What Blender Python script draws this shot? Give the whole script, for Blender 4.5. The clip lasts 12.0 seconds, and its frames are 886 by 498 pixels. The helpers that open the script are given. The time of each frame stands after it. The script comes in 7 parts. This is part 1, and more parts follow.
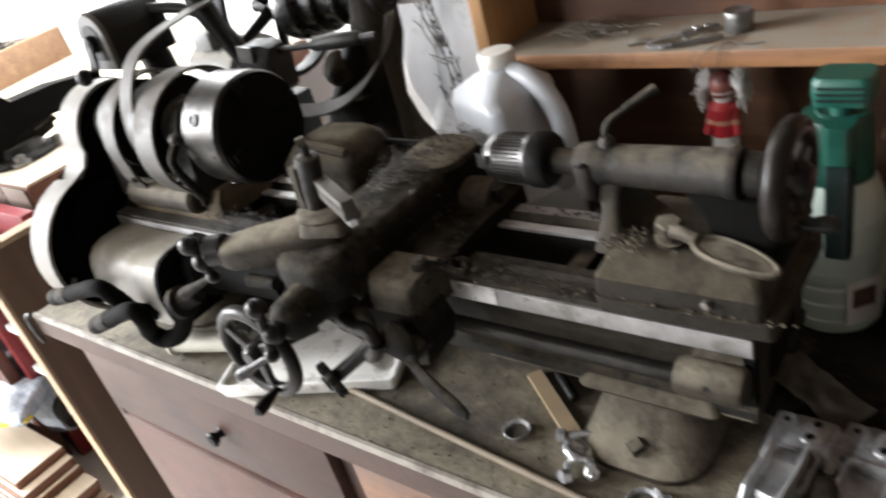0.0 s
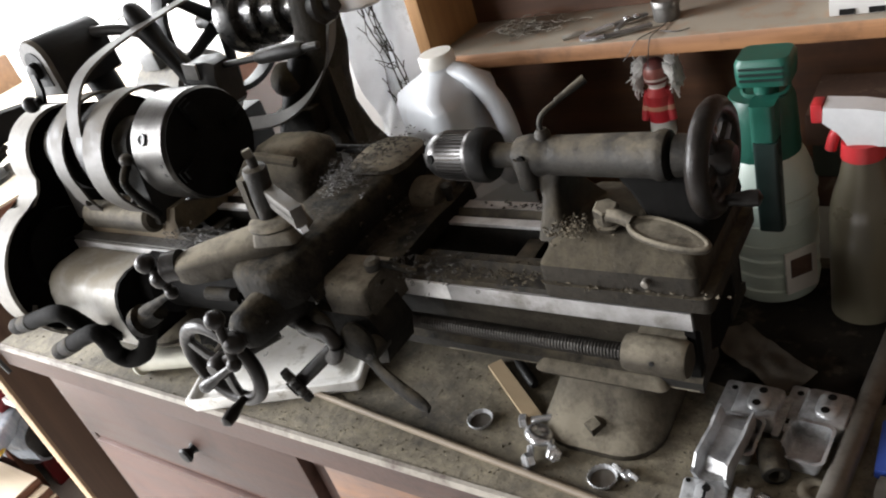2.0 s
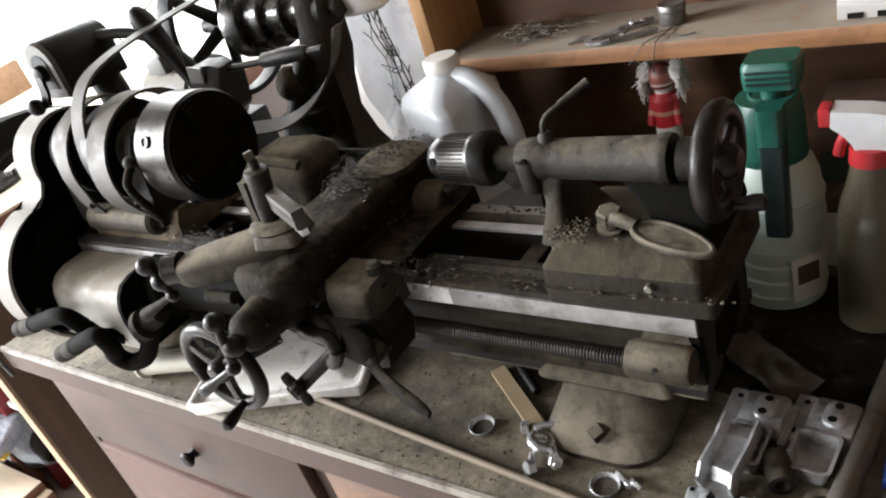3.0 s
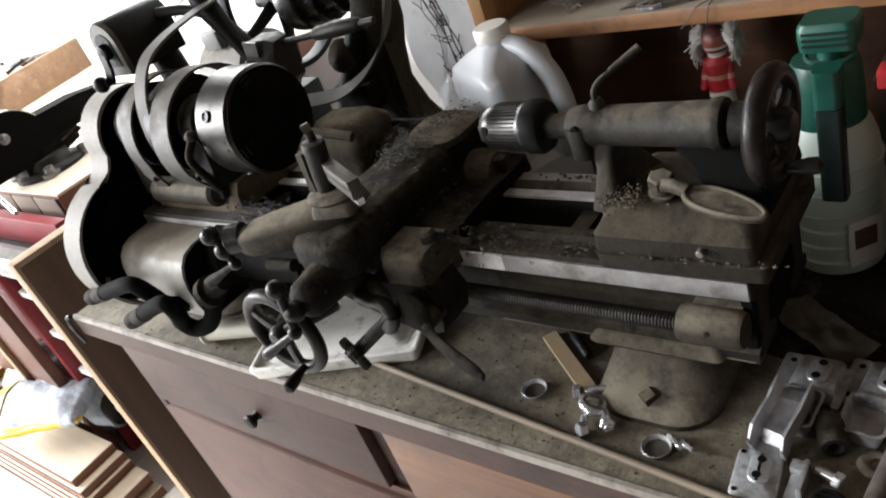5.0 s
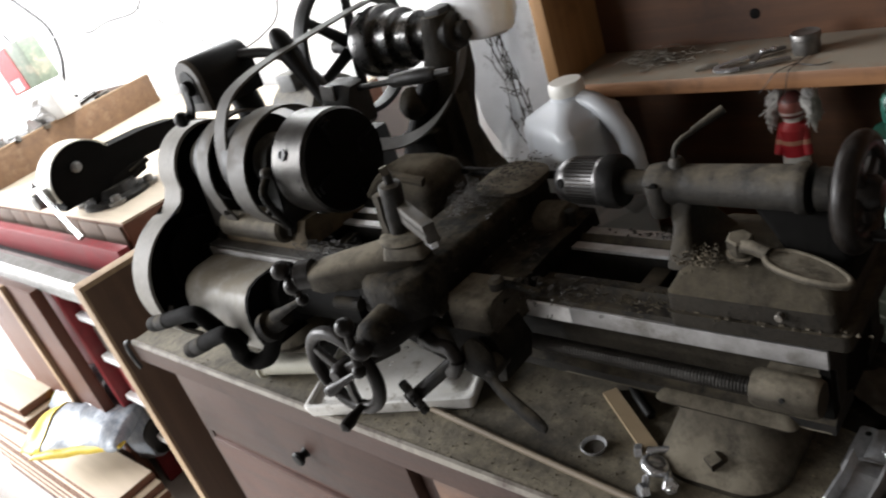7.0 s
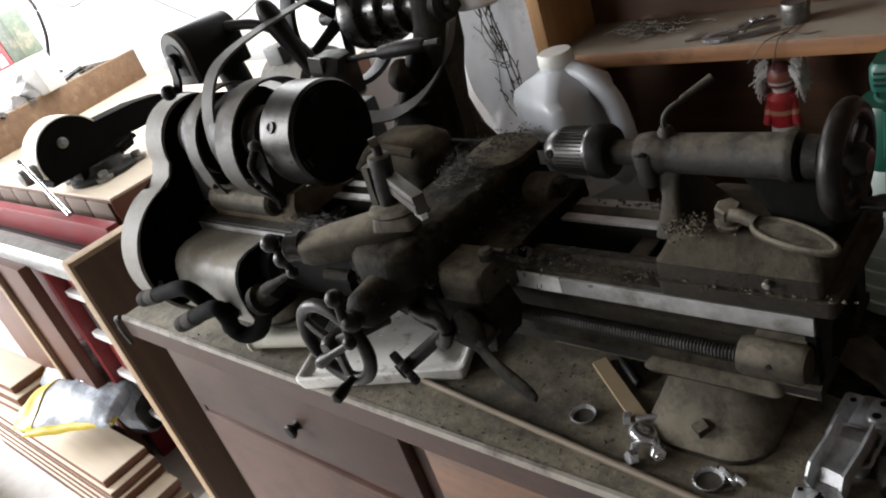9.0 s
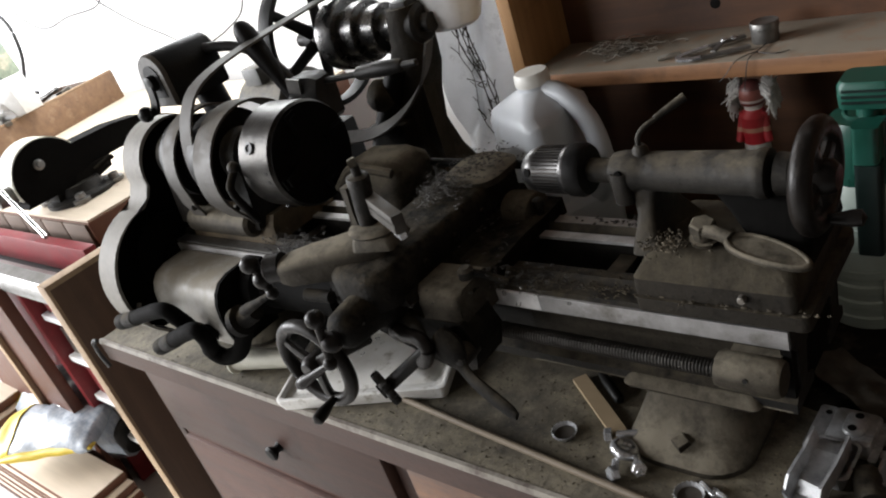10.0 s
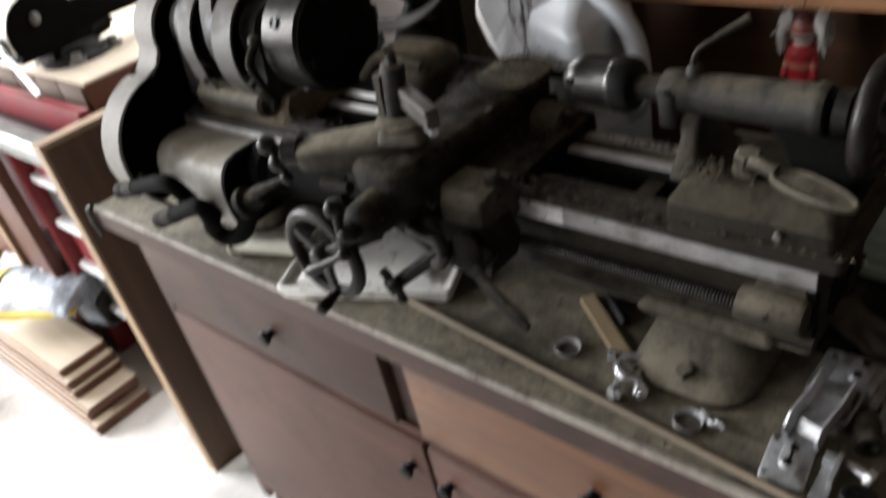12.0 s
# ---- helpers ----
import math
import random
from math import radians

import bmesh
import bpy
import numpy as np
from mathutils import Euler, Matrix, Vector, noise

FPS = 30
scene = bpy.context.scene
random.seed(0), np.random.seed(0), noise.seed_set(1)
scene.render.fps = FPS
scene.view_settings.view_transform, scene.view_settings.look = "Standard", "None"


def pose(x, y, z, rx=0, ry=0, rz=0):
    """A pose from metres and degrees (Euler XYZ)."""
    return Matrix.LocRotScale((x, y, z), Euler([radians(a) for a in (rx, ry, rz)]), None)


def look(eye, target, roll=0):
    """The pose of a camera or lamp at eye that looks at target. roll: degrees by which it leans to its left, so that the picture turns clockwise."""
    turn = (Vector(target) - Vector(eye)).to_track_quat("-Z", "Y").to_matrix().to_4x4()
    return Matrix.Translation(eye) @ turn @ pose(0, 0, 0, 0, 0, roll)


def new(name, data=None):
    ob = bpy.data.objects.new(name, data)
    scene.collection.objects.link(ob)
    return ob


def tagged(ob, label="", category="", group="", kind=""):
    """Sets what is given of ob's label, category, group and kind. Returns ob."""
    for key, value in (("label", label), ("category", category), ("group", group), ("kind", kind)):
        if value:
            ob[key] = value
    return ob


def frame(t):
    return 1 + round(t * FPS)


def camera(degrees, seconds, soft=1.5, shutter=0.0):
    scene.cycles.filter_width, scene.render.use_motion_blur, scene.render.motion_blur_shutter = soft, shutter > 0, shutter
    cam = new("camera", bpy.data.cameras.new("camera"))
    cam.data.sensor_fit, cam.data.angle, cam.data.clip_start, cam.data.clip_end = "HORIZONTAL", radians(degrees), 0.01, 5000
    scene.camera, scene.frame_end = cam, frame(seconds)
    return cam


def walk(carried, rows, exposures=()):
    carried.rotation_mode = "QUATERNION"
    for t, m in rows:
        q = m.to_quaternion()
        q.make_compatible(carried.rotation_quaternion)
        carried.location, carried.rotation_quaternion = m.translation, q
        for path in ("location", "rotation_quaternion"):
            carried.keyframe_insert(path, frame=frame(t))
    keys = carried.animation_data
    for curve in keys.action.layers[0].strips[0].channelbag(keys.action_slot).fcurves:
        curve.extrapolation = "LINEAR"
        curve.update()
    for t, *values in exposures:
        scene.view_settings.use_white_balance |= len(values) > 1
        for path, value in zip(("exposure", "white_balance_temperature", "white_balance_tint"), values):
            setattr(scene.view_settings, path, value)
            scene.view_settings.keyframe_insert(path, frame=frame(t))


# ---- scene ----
cam = camera(60.3, 12.0, 2.0, 0.6)
PATH = [
    (0, (0.009, 0.012, 1.544), (-1.197, 1.259, 0.55), -16.2),
    (0.5, (0.045, 0.017, 1.538), (-1.064, 1.306, 0.483), -17.6),
    (1, (0.045, 0.018, 1.539), (-1.079, 1.313, 0.509), -18.6),
    (1.5, (0.039, 0.008, 1.545), (-1.124, 1.293, 0.548), -19.0),
    (2, (0.041, 0.007, 1.545), (-1.107, 1.298, 0.537), -19.1),
    (2.5, (0.041, 0.012, 1.536), (-1.068, 1.33, 0.519), -17.6),
    (2.7, (0.041, 0.013, 1.535), (-1.1, 1.319, 0.539), -17.96),
    (4.3, (0.06, 0.007, 1.543), (-1.15, 1.234, 0.528), -21.72),
    (4.5, (0.061, 0.006, 1.543), (-1.188, 1.203, 0.539), -22.7),
    (5, (0.051, -0.002, 1.544), (-1.212, 1.175, 0.534), -21.9),
    (5.5, (0.054, -0.006, 1.545), (-1.202, 1.199, 0.561), -21.0),
    (6, (0.055, -0.02, 1.549), (-1.236, 1.172, 0.593), -21.5),
    (6.5, (0.053, -0.021, 1.553), (-1.245, 1.198, 0.642), -21.2),
    (7, (0.03, -0.028, 1.555), (-1.322, 1.161, 0.684), -19.2),
    (7.2, (0.028, -0.03, 1.555), (-1.339, 1.134, 0.675), -18.86),
    (8.8, (0.031, -0.031, 1.551), (-1.285, 1.147, 0.613), -19.44),
    (9, (0.032, -0.031, 1.55), (-1.296, 1.14, 0.62), -19.5),
    (9.5, (0.036, -0.03, 1.552), (-1.287, 1.162, 0.642), -19.9),
    (10, (0.036, -0.031, 1.553), (-1.26, 1.194, 0.646), -19.3),
    (10.5, (0.036, -0.03, 1.552), (-1.251, 1.196, 0.637), -19.5),
    (11, (0.039, -0.031, 1.553), (-1.223, 1.211, 0.623), -19.0),
    (11.5, (0.016, -0.054, 1.551), (-1.241, 1.154, 0.571), -15.1),
    (11.8, (0.002, -0.058, 1.541), (-1.237, 1.146, 0.535), -12.0),
    (12, (-0.011, -0.052, 1.546), (-1.231, 1.077, 0.433), -13.1),
]
EXPOSURES = [(0, 0.95), (2.7, 0.95), (4.5, 0.75), (5.0, 0.52), (5.5, 0.45), (7.0, 0.08), (9.5, -0.05), (11.0, 0.05), (12.0, 0.1)]
walk(cam, [(t, look(eye, target, roll)) for t, eye, target, roll in PATH], EXPOSURES)

# ---- world, daylight, lamps ----
world = bpy.data.worlds.new("world")
scene.world = world
world.use_nodes = True
sky = world.node_tree.nodes.new("ShaderNodeTexSky")
sky.sky_type = "NISHITA"
sky.sun_disc = False
sky.sun_elevation, sky.sun_rotation = radians(27.5), radians(186)
world.node_tree.links.new(sky.outputs[0], world.node_tree.nodes["Background"].inputs[0])
world.node_tree.nodes["Background"].inputs[1].default_value = 0.12
DOOR_LIGHT, WINDOW_LIGHT, FRONT_LIGHT, SUN_POWER = 810, 60, 95, 1.9


def area(name, eye, target, w, h, power, color):
    lamp = bpy.data.lights.new(name, "AREA")
    lamp.shape, lamp.size, lamp.size_y, lamp.energy, lamp.color = "RECTANGLE", w, h, power, color
    ob = new(name, lamp)
    ob.matrix_world = look(eye, target)
    return ob


area("door_daylight", (-6.45, -1.6, 2.6), (-0.6, 0.5, 1.2), 2.7, 2.4, DOOR_LIGHT, (0.95, 0.958, 0.985))
area("window_daylight", (-2.9, 1.86, 2.05), (-2.6, 0.2, 1.0), 1.6, 0.7, WINDOW_LIGHT, (0.97, 0.99, 1.0))
# Added fill from the front left; no such window is known.
area("front_fill", (-3.0, -3.92, 2.4), (-0.8, 0.6, 1.0), 1.9, 1.2, FRONT_LIGHT, (0.96, 0.955, 0.97))
sun = bpy.data.lights.new("sun", "SUN")
sun.energy, sun.angle, sun.color = SUN_POWER, radians(0.5), (1.0, 0.95, 0.88)
new("sun", sun).matrix_world = look((-0.4, -4, 2.1), (0, 0, 0))


# ---- materials ----
def material(name, base, rough=0.6, metal=0.0, dark=None, scale=40.0, stain=None, stain_scale=6.0, stain_amount=0.5,
             bump=0.15, bump_scale=120.0, dust=None, dust_amount=0.0, grain=None, grain_axis=0, transmission=0.0, random_shift=0.0,
             coat=0.0, spec=0.5, relief=0.003, speck=0.0):
    m = bpy.data.materials.new(name)
    m.use_nodes = True
    nt = m.node_tree
    n, l = nt.nodes, nt.links
    b = n["Principled BSDF"]
    tc = n.new("ShaderNodeTexCoord")
    src = tc.outputs["Object"]
    dark = dark or tuple(c * 0.6 for c in base)

    def tex(sc, detail=4.0, rough_=0.6, vec=None):
        t = n.new("ShaderNodeTexNoise")
        t.inputs["Scale"].default_value, t.inputs["Detail"].default_value, t.inputs["Roughness"].default_value = sc, detail, rough_
        l.new(vec or src, t.inputs["Vector"])
        return t.outputs["Fac"]

    def ramp(fac, a, z):
        r = n.new("ShaderNodeMapRange")
        r.inputs["From Min"].default_value, r.inputs["From Max"].default_value = a, z
        l.new(fac, r.inputs["Value"])
        return r.outputs["Result"]

    def mix(fac, a, c):
        x = n.new("ShaderNodeMix")
        x.data_type = "RGBA"
        if isinstance(fac, bpy.types.NodeSocket):
            l.new(fac, x.inputs[0])
        else:
            x.inputs[0].default_value = fac
        for sock, v in ((x.inputs[6], a), (x.inputs[7], c)):
            if isinstance(v, bpy.types.NodeSocket):
                l.new(v, sock)
            else:
                sock.default_value = (*v, 1)
        return x.outputs[2]

    if grain:
        mp = n.new("ShaderNodeMapping")
        sc = [grain, grain, grain]
        sc[grain_axis] = grain * 0.06
        mp.inputs["Scale"].default_value = sc
        l.new(src, mp.inputs["Vector"])
        fine = tex(1.0, 5.0, 0.65, mp.outputs["Vector"])
    else:
        fine = tex(scale, 5.0, 0.65)
    col = mix(ramp(fine, 0.3, 0.7), dark, base)
    if stain:
        col = mix(ramp(tex(stain_scale, 6.0, 0.7), 0.62 - 0.25 * stain_amount, 0.78 - 0.15 * stain_amount), col, stain)
    if random_shift:
        oi = n.new("ShaderNodeObjectInfo")
        hsv = n.new("ShaderNodeHueSaturation")
        mr = n.new("ShaderNodeMapRange")
        mr.inputs["To Min"].default_value, mr.inputs["To Max"].default_value = 1 - random_shift, 1 + random_shift
        l.new(oi.outputs["Random"], mr.inputs["Value"])
        l.new(mr.outputs["Result"], hsv.inputs["Value"])
        l.new(col, hsv.inputs["Color"])
        col = hsv.outputs["Color"]
    if speck:
        sp = ramp(tex(260.0, 3.0, 0.7), 0.58, 0.7)
        col = mix(sp, col, tuple(c * (1 - speck) for c in dark))
        lt = ramp(tex(330.0, 3.0, 0.7), 0.66, 0.74)
        col = mix(lt, col, tuple(min(0.8, c * (1 + 2.5 * speck)) for c in base))
    rough_out = None
    if dust:
        geo = n.new("ShaderNodeNewGeometry")
        sep = n.new("ShaderNodeSeparateXYZ")
        l.new(geo.outputs["Normal"], sep.inputs[0])
        up = ramp(sep.outputs["Z"], 0.1, 0.85)
        mul = n.new("ShaderNodeMath")
        mul.operation = "MULTIPLY"
        l.new(up, mul.inputs[0])
        l.new(ramp(tex(28.0, 6.0, 0.7), 0.55 - 0.4 * dust_amount, 0.8 - 0.35 * dust_amount), mul.inputs[1])
        col = mix(mul.outputs[0], col, dust)
        rr = n.new("ShaderNodeMapRange")
        rr.inputs["To Min"].default_value, rr.inputs["To Max"].default_value = rough, 0.95
        l.new(mul.outputs[0], rr.inputs["Value"])
        rough_out = rr.outputs["Result"]
        if metal:
            mm = n.new("ShaderNodeMapRange")
            mm.inputs["To Min"].default_value, mm.inputs["To Max"].default_value = metal, 0.0
            l.new(mul.outputs[0], mm.inputs["Value"])
            l.new(mm.outputs["Result"], b.inputs["Metallic"])
    if rough_out is None:
        rr = n.new("ShaderNodeMapRange")
        rr.inputs["To Min"].default_value, rr.inputs["To Max"].default_value = max(0.05, rough - 0.1), min(1, rough + 0.12)
        l.new(fine, rr.inputs["Value"])
        rough_out = rr.outputs["Result"]
        b.inputs["Metallic"].default_value = metal
    l.new(rough_out, b.inputs["Roughness"])
    l.new(col, b.inputs["Base Color"])
    b.inputs["Transmission Weight"].default_value = transmission
    b.inputs["Coat Weight"].default_value = coat
    b.inputs["Specular IOR Level"].default_value = spec
    if bump:
        bp = n.new("ShaderNodeBump")
        bp.inputs["Strength"].default_value, bp.inputs["Distance"].default_value = bump, relief
        l.new(tex(bump_scale, 5.0, 0.6), bp.inputs["Height"])
        l.new(bp.outputs["Normal"], b.inputs["Normal"])
    return m


DUST = (0.17, 0.145, 0.105)
M_IRON = material("grimy_cast_iron", (0.02, 0.017, 0.013), 0.6, 0.0, dark=(0.009, 0.008, 0.0065), dust=(0.095, 0.08, 0.056), dust_amount=0.4, bump=0.45, bump_scale=70, relief=0.004, speck=0.6, spec=0.22, stain=(0.006, 0.0055, 0.005), stain_scale=14, stain_amount=0.6)
M_DUSTY = material("dusty_painted_iron", (0.05, 0.043, 0.032), 0.7, 0.0, dark=(0.024, 0.02, 0.0145), dust=(0.175, 0.154, 0.117), dust_amount=0.7,
                   stain=(0.012, 0.01, 0.0075), stain_scale=22, stain_amount=0.5, bump=0.45, bump_scale=60, relief=0.004, speck=0.6, spec=0.15)
M_BROWN = material("rusty_oiled_iron", (0.13, 0.095, 0.05), 0.6, 0.1, dark=(0.05, 0.036, 0.02), dust=(0.19, 0.15, 0.09), dust_amount=0.6, bump=0.3)
M_BLACK = material("black_oily_iron", (0.007, 0.0066, 0.0062), 0.5, 0.0, dark=(0.0035, 0.0033, 0.003), bump=0.2, bump_scale=120, spec=0.15)
M_BLACKDUST = material("black_iron_with_dust", (0.018, 0.017, 0.016), 0.45, 0.0, dark=(0.01, 0.0095, 0.009), dust=(0.06, 0.053, 0.042), dust_amount=0.25, bump=0.3, spec=0.18)
M_HANDLE = material("dark_worn_handle", (0.012, 0.0098, 0.0085), 0.36, 0.0, dark=(0.006, 0.005, 0.0043), bump=0.25, bump_scale=90, spec=0.18, dust=(0.04, 0.033, 0.026), dust_amount=0.08)
M_STEEL = material("worn_grey_steel", (0.24, 0.235, 0.225), 0.4, 0.7, dark=(0.12, 0.116, 0.108), stain=(0.1, 0.09, 0.075), stain_scale=14, stain_amount=0.3, bump=0.06)
M_DARKSTEEL = material("oily_dark_steel", (0.09, 0.086, 0.08), 0.42, 0.6, dark=(0.035, 0.033, 0.03), bump=0.05)
M_BRIGHT = material("bright_machined_steel", (0.74, 0.74, 0.74), 0.4, 0.45, dark=(0.42, 0.41, 0.4), stain=(0.2, 0.19, 0.17), stain_scale=20, stain_amount=0.2, bump=0.04)
M_WAYDULL = material("dull_way_steel", (0.34, 0.335, 0.335), 0.45, 0.5, dark=(0.2, 0.195, 0.19), stain=(0.09, 0.08, 0.065), stain_scale=16, stain_amount=0.4, bump=0.05)
M_CHUCK = material("turned_chuck_steel", (0.042, 0.0395, 0.0365), 0.33, 1.0, dark=(0.017, 0.016, 0.0145), stain=(0.016, 0.0135, 0.011), stain_scale=14, stain_amount=0.6, bump=0.12)
# Near-black for black iron, holes and faces whose shade is in the colour.
M_VOID = material("near_black_iron_and_shade", (0.0045, 0.0042, 0.0038), 0.85, 0.0, dark=(0.0025, 0.0023, 0.002), bump=0.3, bump_scale=80, spec=0.06)
M_DRILL = material("dark_chromed_drill_chuck", (0.08, 0.078, 0.077), 0.36, 1.0, dark=(0.04, 0.039, 0.038), stain=(0.025, 0.024, 0.022), stain_scale=20, stain_amount=0.4, bump=0.08)
M_GRIME = material("oily_grime_on_iron", (0.03, 0.025, 0.018), 0.7, 0.0, dark=(0.012, 0.01, 0.0075), dust=(0.075, 0.064, 0.045), dust_amount=0.6, stain=(0.008, 0.007, 0.0055), stain_scale=20, stain_amount=0.55, bump=0.5, bump_scale=55, relief=0.005, speck=0.7, spec=0.15)
M_SLIDE = material("black_grease_with_dust", (0.0085, 0.0073, 0.0058), 0.75, 0.0, dark=(0.0035, 0.0031, 0.0026), dust=(0.06, 0.05, 0.034), dust_amount=0.4, stain=(0.02, 0.0165, 0.012), stain_scale=16, stain_amount=0.3, bump=0.6, bump_scale=48, relief=0.006, speck=0.6, spec=0.1)
M_PULLEY = material("glossy_black_pulley", (0.17, 0.168, 0.165), 0.27, 1.0, dark=(0.1, 0.098, 0.096), bump=0.05)
M_FACE = material("oily_chuck_face", (0.009, 0.0085, 0.008), 0.45, 0.0, dark=(0.005, 0.0045, 0.004), bump=0.08, spec=0.25)
M_GUARD = material("light_grey_guard_paint", (0.22, 0.206, 0.182), 0.7, 0.0, dark=(0.15, 0.139, 0.121), stain=(0.1, 0.09, 0.075), stain_scale=14, stain_amount=0.25, bump=0.08)
M_BAND = material("scuffed_grey_band", (0.052, 0.045, 0.037), 0.6, 0.0, dark=(0.03, 0.0255, 0.02), stain=(0.02, 0.017, 0.0135), stain_scale=14, stain_amount=0.45, dust=(0.085, 0.073, 0.056), dust_amount=0.5, bump=0.2)
M_BOXPAINT = material("satin_grey_gearbox_paint", (0.3, 0.287, 0.258), 0.42, 0.0, dark=(0.2, 0.19, 0.168), stain=(0.1, 0.088, 0.066), stain_scale=12, stain_amount=0.35, dust=(0.22, 0.195, 0.15), dust_amount=0.7, bump=0.12)
M_BELT = material("worn_leather_belt", (0.062, 0.055, 0.047), 0.7, 0.0, dark=(0.034, 0.03, 0.025), bump=0.15)
M_ZINC = material("galvanised_zinc", (0.56, 0.57, 0.58), 0.33, 0.45, dark=(0.24, 0.245, 0.25), stain=(0.14, 0.138, 0.13), stain_scale=26, stain_amount=0.45, bump=0.12)
M_CHROME = material("shiny_plated_steel", (0.7, 0.71, 0.72), 0.22, 0.75, dark=(0.5, 0.5, 0.51), bump=0.03)
M_TOP = material("dusty_worn_bench_top", (0.175, 0.15, 0.102), 0.85, 0.0, dark=(0.072, 0.06, 0.041), scale=45, stain=(0.035, 0.03, 0.022), stain_scale=11, stain_amount=0.6, bump=0.4, bump_scale=60, relief=0.005, speck=0.7)
M_EDGE = material("worn_bench_edge", (0.26, 0.24, 0.2), 0.55, 0.1, dark=(0.16, 0.14, 0.115), scale=25, stain=(0.07, 0.05, 0.04), stain_scale=18, stain_amount=0.45, bump=0.2)
M_DRESSER = material("dark_red_stained_wood", (0.068, 0.037, 0.028), 0.5, 0.0, dark=(0.035, 0.018, 0.0135), grain=70, grain_axis=0, stain=(0.022, 0.012, 0.01), stain_scale=5, stain_amount=0.5, bump=0.15, spec=0.28)
M_DRESSER2 = material("orange_brown_stained_wood", (0.17, 0.075, 0.03), 0.42, 0.0, dark=(0.07, 0.029, 0.0145), grain=60, grain_axis=0, stain=(0.045, 0.02, 0.014), stain_scale=3, stain_amount=0.55, bump=0.1)
M_DRESSER3 = material("reddish_stained_wood", (0.115, 0.057, 0.042), 0.5, 0.0, dark=(0.055, 0.026, 0.019), grain=60, grain_axis=0, stain=(0.045, 0.022, 0.017), stain_scale=5, stain_amount=0.45, bump=0.15, spec=0.3)
M_PINE = material("pine_plank", (0.34, 0.235, 0.14), 0.6, 0.0, dark=(0.23, 0.15, 0.085), grain=60, grain_axis=2, stain=(0.2, 0.12, 0.07), stain_scale=5, stain_amount=0.25, bump=0.1)
M_PLY = material("brown_shaded_plywood_face", (0.12, 0.066, 0.038), 0.6, 0.0, dark=(0.075, 0.04, 0.022), grain=40, grain_axis=2, stain=(0.06, 0.03, 0.02), stain_scale=5, stain_amount=0.35, bump=0.08)
M_SHELF = material("orange_shelf_wood", (0.34, 0.17, 0.075), 0.5, 0.0, dark=(0.2, 0.092, 0.04), grain=55, grain_axis=0, stain=(0.07, 0.035, 0.02), stain_scale=5, stain_amount=0.35, dust=(0.25, 0.215, 0.165), dust_amount=0.85, bump=0.12)
M_SIDE = material("orange_upright_wood", (0.42, 0.24, 0.1), 0.5, 0.0, dark=(0.27, 0.14, 0.055), grain=55, grain_axis=2, stain=(0.1, 0.05, 0.025), stain_scale=6, stain_amount=0.25, bump=0.1)
M_BACKPLY = material("red_brown_back_panel", (0.15, 0.063, 0.026), 0.5, 0.0, dark=(0.065, 0.029, 0.0145), grain=30, grain_axis=0, stain=(0.045, 0.02, 0.012), stain_scale=4, stain_amount=0.45, bump=0.08)
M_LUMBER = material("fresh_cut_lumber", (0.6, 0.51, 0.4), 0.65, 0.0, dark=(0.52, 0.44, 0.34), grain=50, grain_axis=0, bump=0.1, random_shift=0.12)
# Board sides: shade is put into this brown, unlike the pale tops.
M_LUMBEREND = material("brown_shaded_lumber_side", (0.15, 0.062, 0.033), 0.65, 0.0, dark=(0.12, 0.052, 0.03), grain=50, grain_axis=0, bump=0.1, random_shift=0.15)
M_DOORWOOD = material("reddish_cabinet_door_wood", (0.1, 0.034, 0.016), 0.5, 0.0, dark=(0.06, 0.021, 0.0105), grain=45, grain_axis=2, bump=0.05)
M_RED = material("faded_red_paint", (0.22, 0.012, 0.018), 0.5, 0.0, dark=(0.14, 0.008, 0.012), stain=(0.15, 0.03, 0.03), stain_scale=10, stain_amount=0.35, bump=0.06)
M_JUG = material("cloudy_white_plastic", (0.62, 0.65, 0.69), 0.34, 0.0, dark=(0.52, 0.55, 0.58), scale=8, stain=(0.36, 0.35, 0.32), stain_scale=7, stain_amount=0.25, bump=0.05, bump_scale=25, spec=0.6)
M_JUGCAP = material("off_white_cap_plastic", (0.78, 0.77, 0.72), 0.45, 0.0, dark=(0.68, 0.67, 0.62), bump=0.05)
M_GREEN = material("dark_green_plastic", (0.009, 0.085, 0.06), 0.42, 0.0, dark=(0.006, 0.06, 0.04), stain=(0.06, 0.1, 0.08), stain_scale=12, stain_amount=0.3, bump=0.05)
M_GREENBLACK = material("black_green_grip_plastic", (0.008, 0.02, 0.017), 0.4, 0.0, bump=0.03)
M_SPRAY = material("pale_green_translucent_plastic", (0.56, 0.65, 0.59), 0.42, 0.0, dark=(0.44, 0.53, 0.47), scale=10, stain=(0.55, 0.6, 0.56), stain_scale=6, stain_amount=0.4, bump=0.05)
M_WHITE = material("white_plastic", (0.76, 0.77, 0.78), 0.4, 0.0, dark=(0.66, 0.67, 0.68), bump=0.03)
M_LID = material("dirty_white_tray_plastic", (0.88, 0.875, 0.85), 0.5, 0.0, dark=(0.76, 0.75, 0.7), stain=(0.3, 0.27, 0.2), stain_scale=38, stain_amount=0.25, bump=0.1)
M_REDPL = material("bright_red_plastic", (0.52, 0.03, 0.035), 0.4, 0.0, dark=(0.4, 0.02, 0.025), bump=0.03)
M_AMBER = material("clear_brownish_bottle", (0.085, 0.075, 0.05), 0.3, 0.0, dark=(0.1, 0.088, 0.06), scale=14, bump=0.05, coat=0.4)
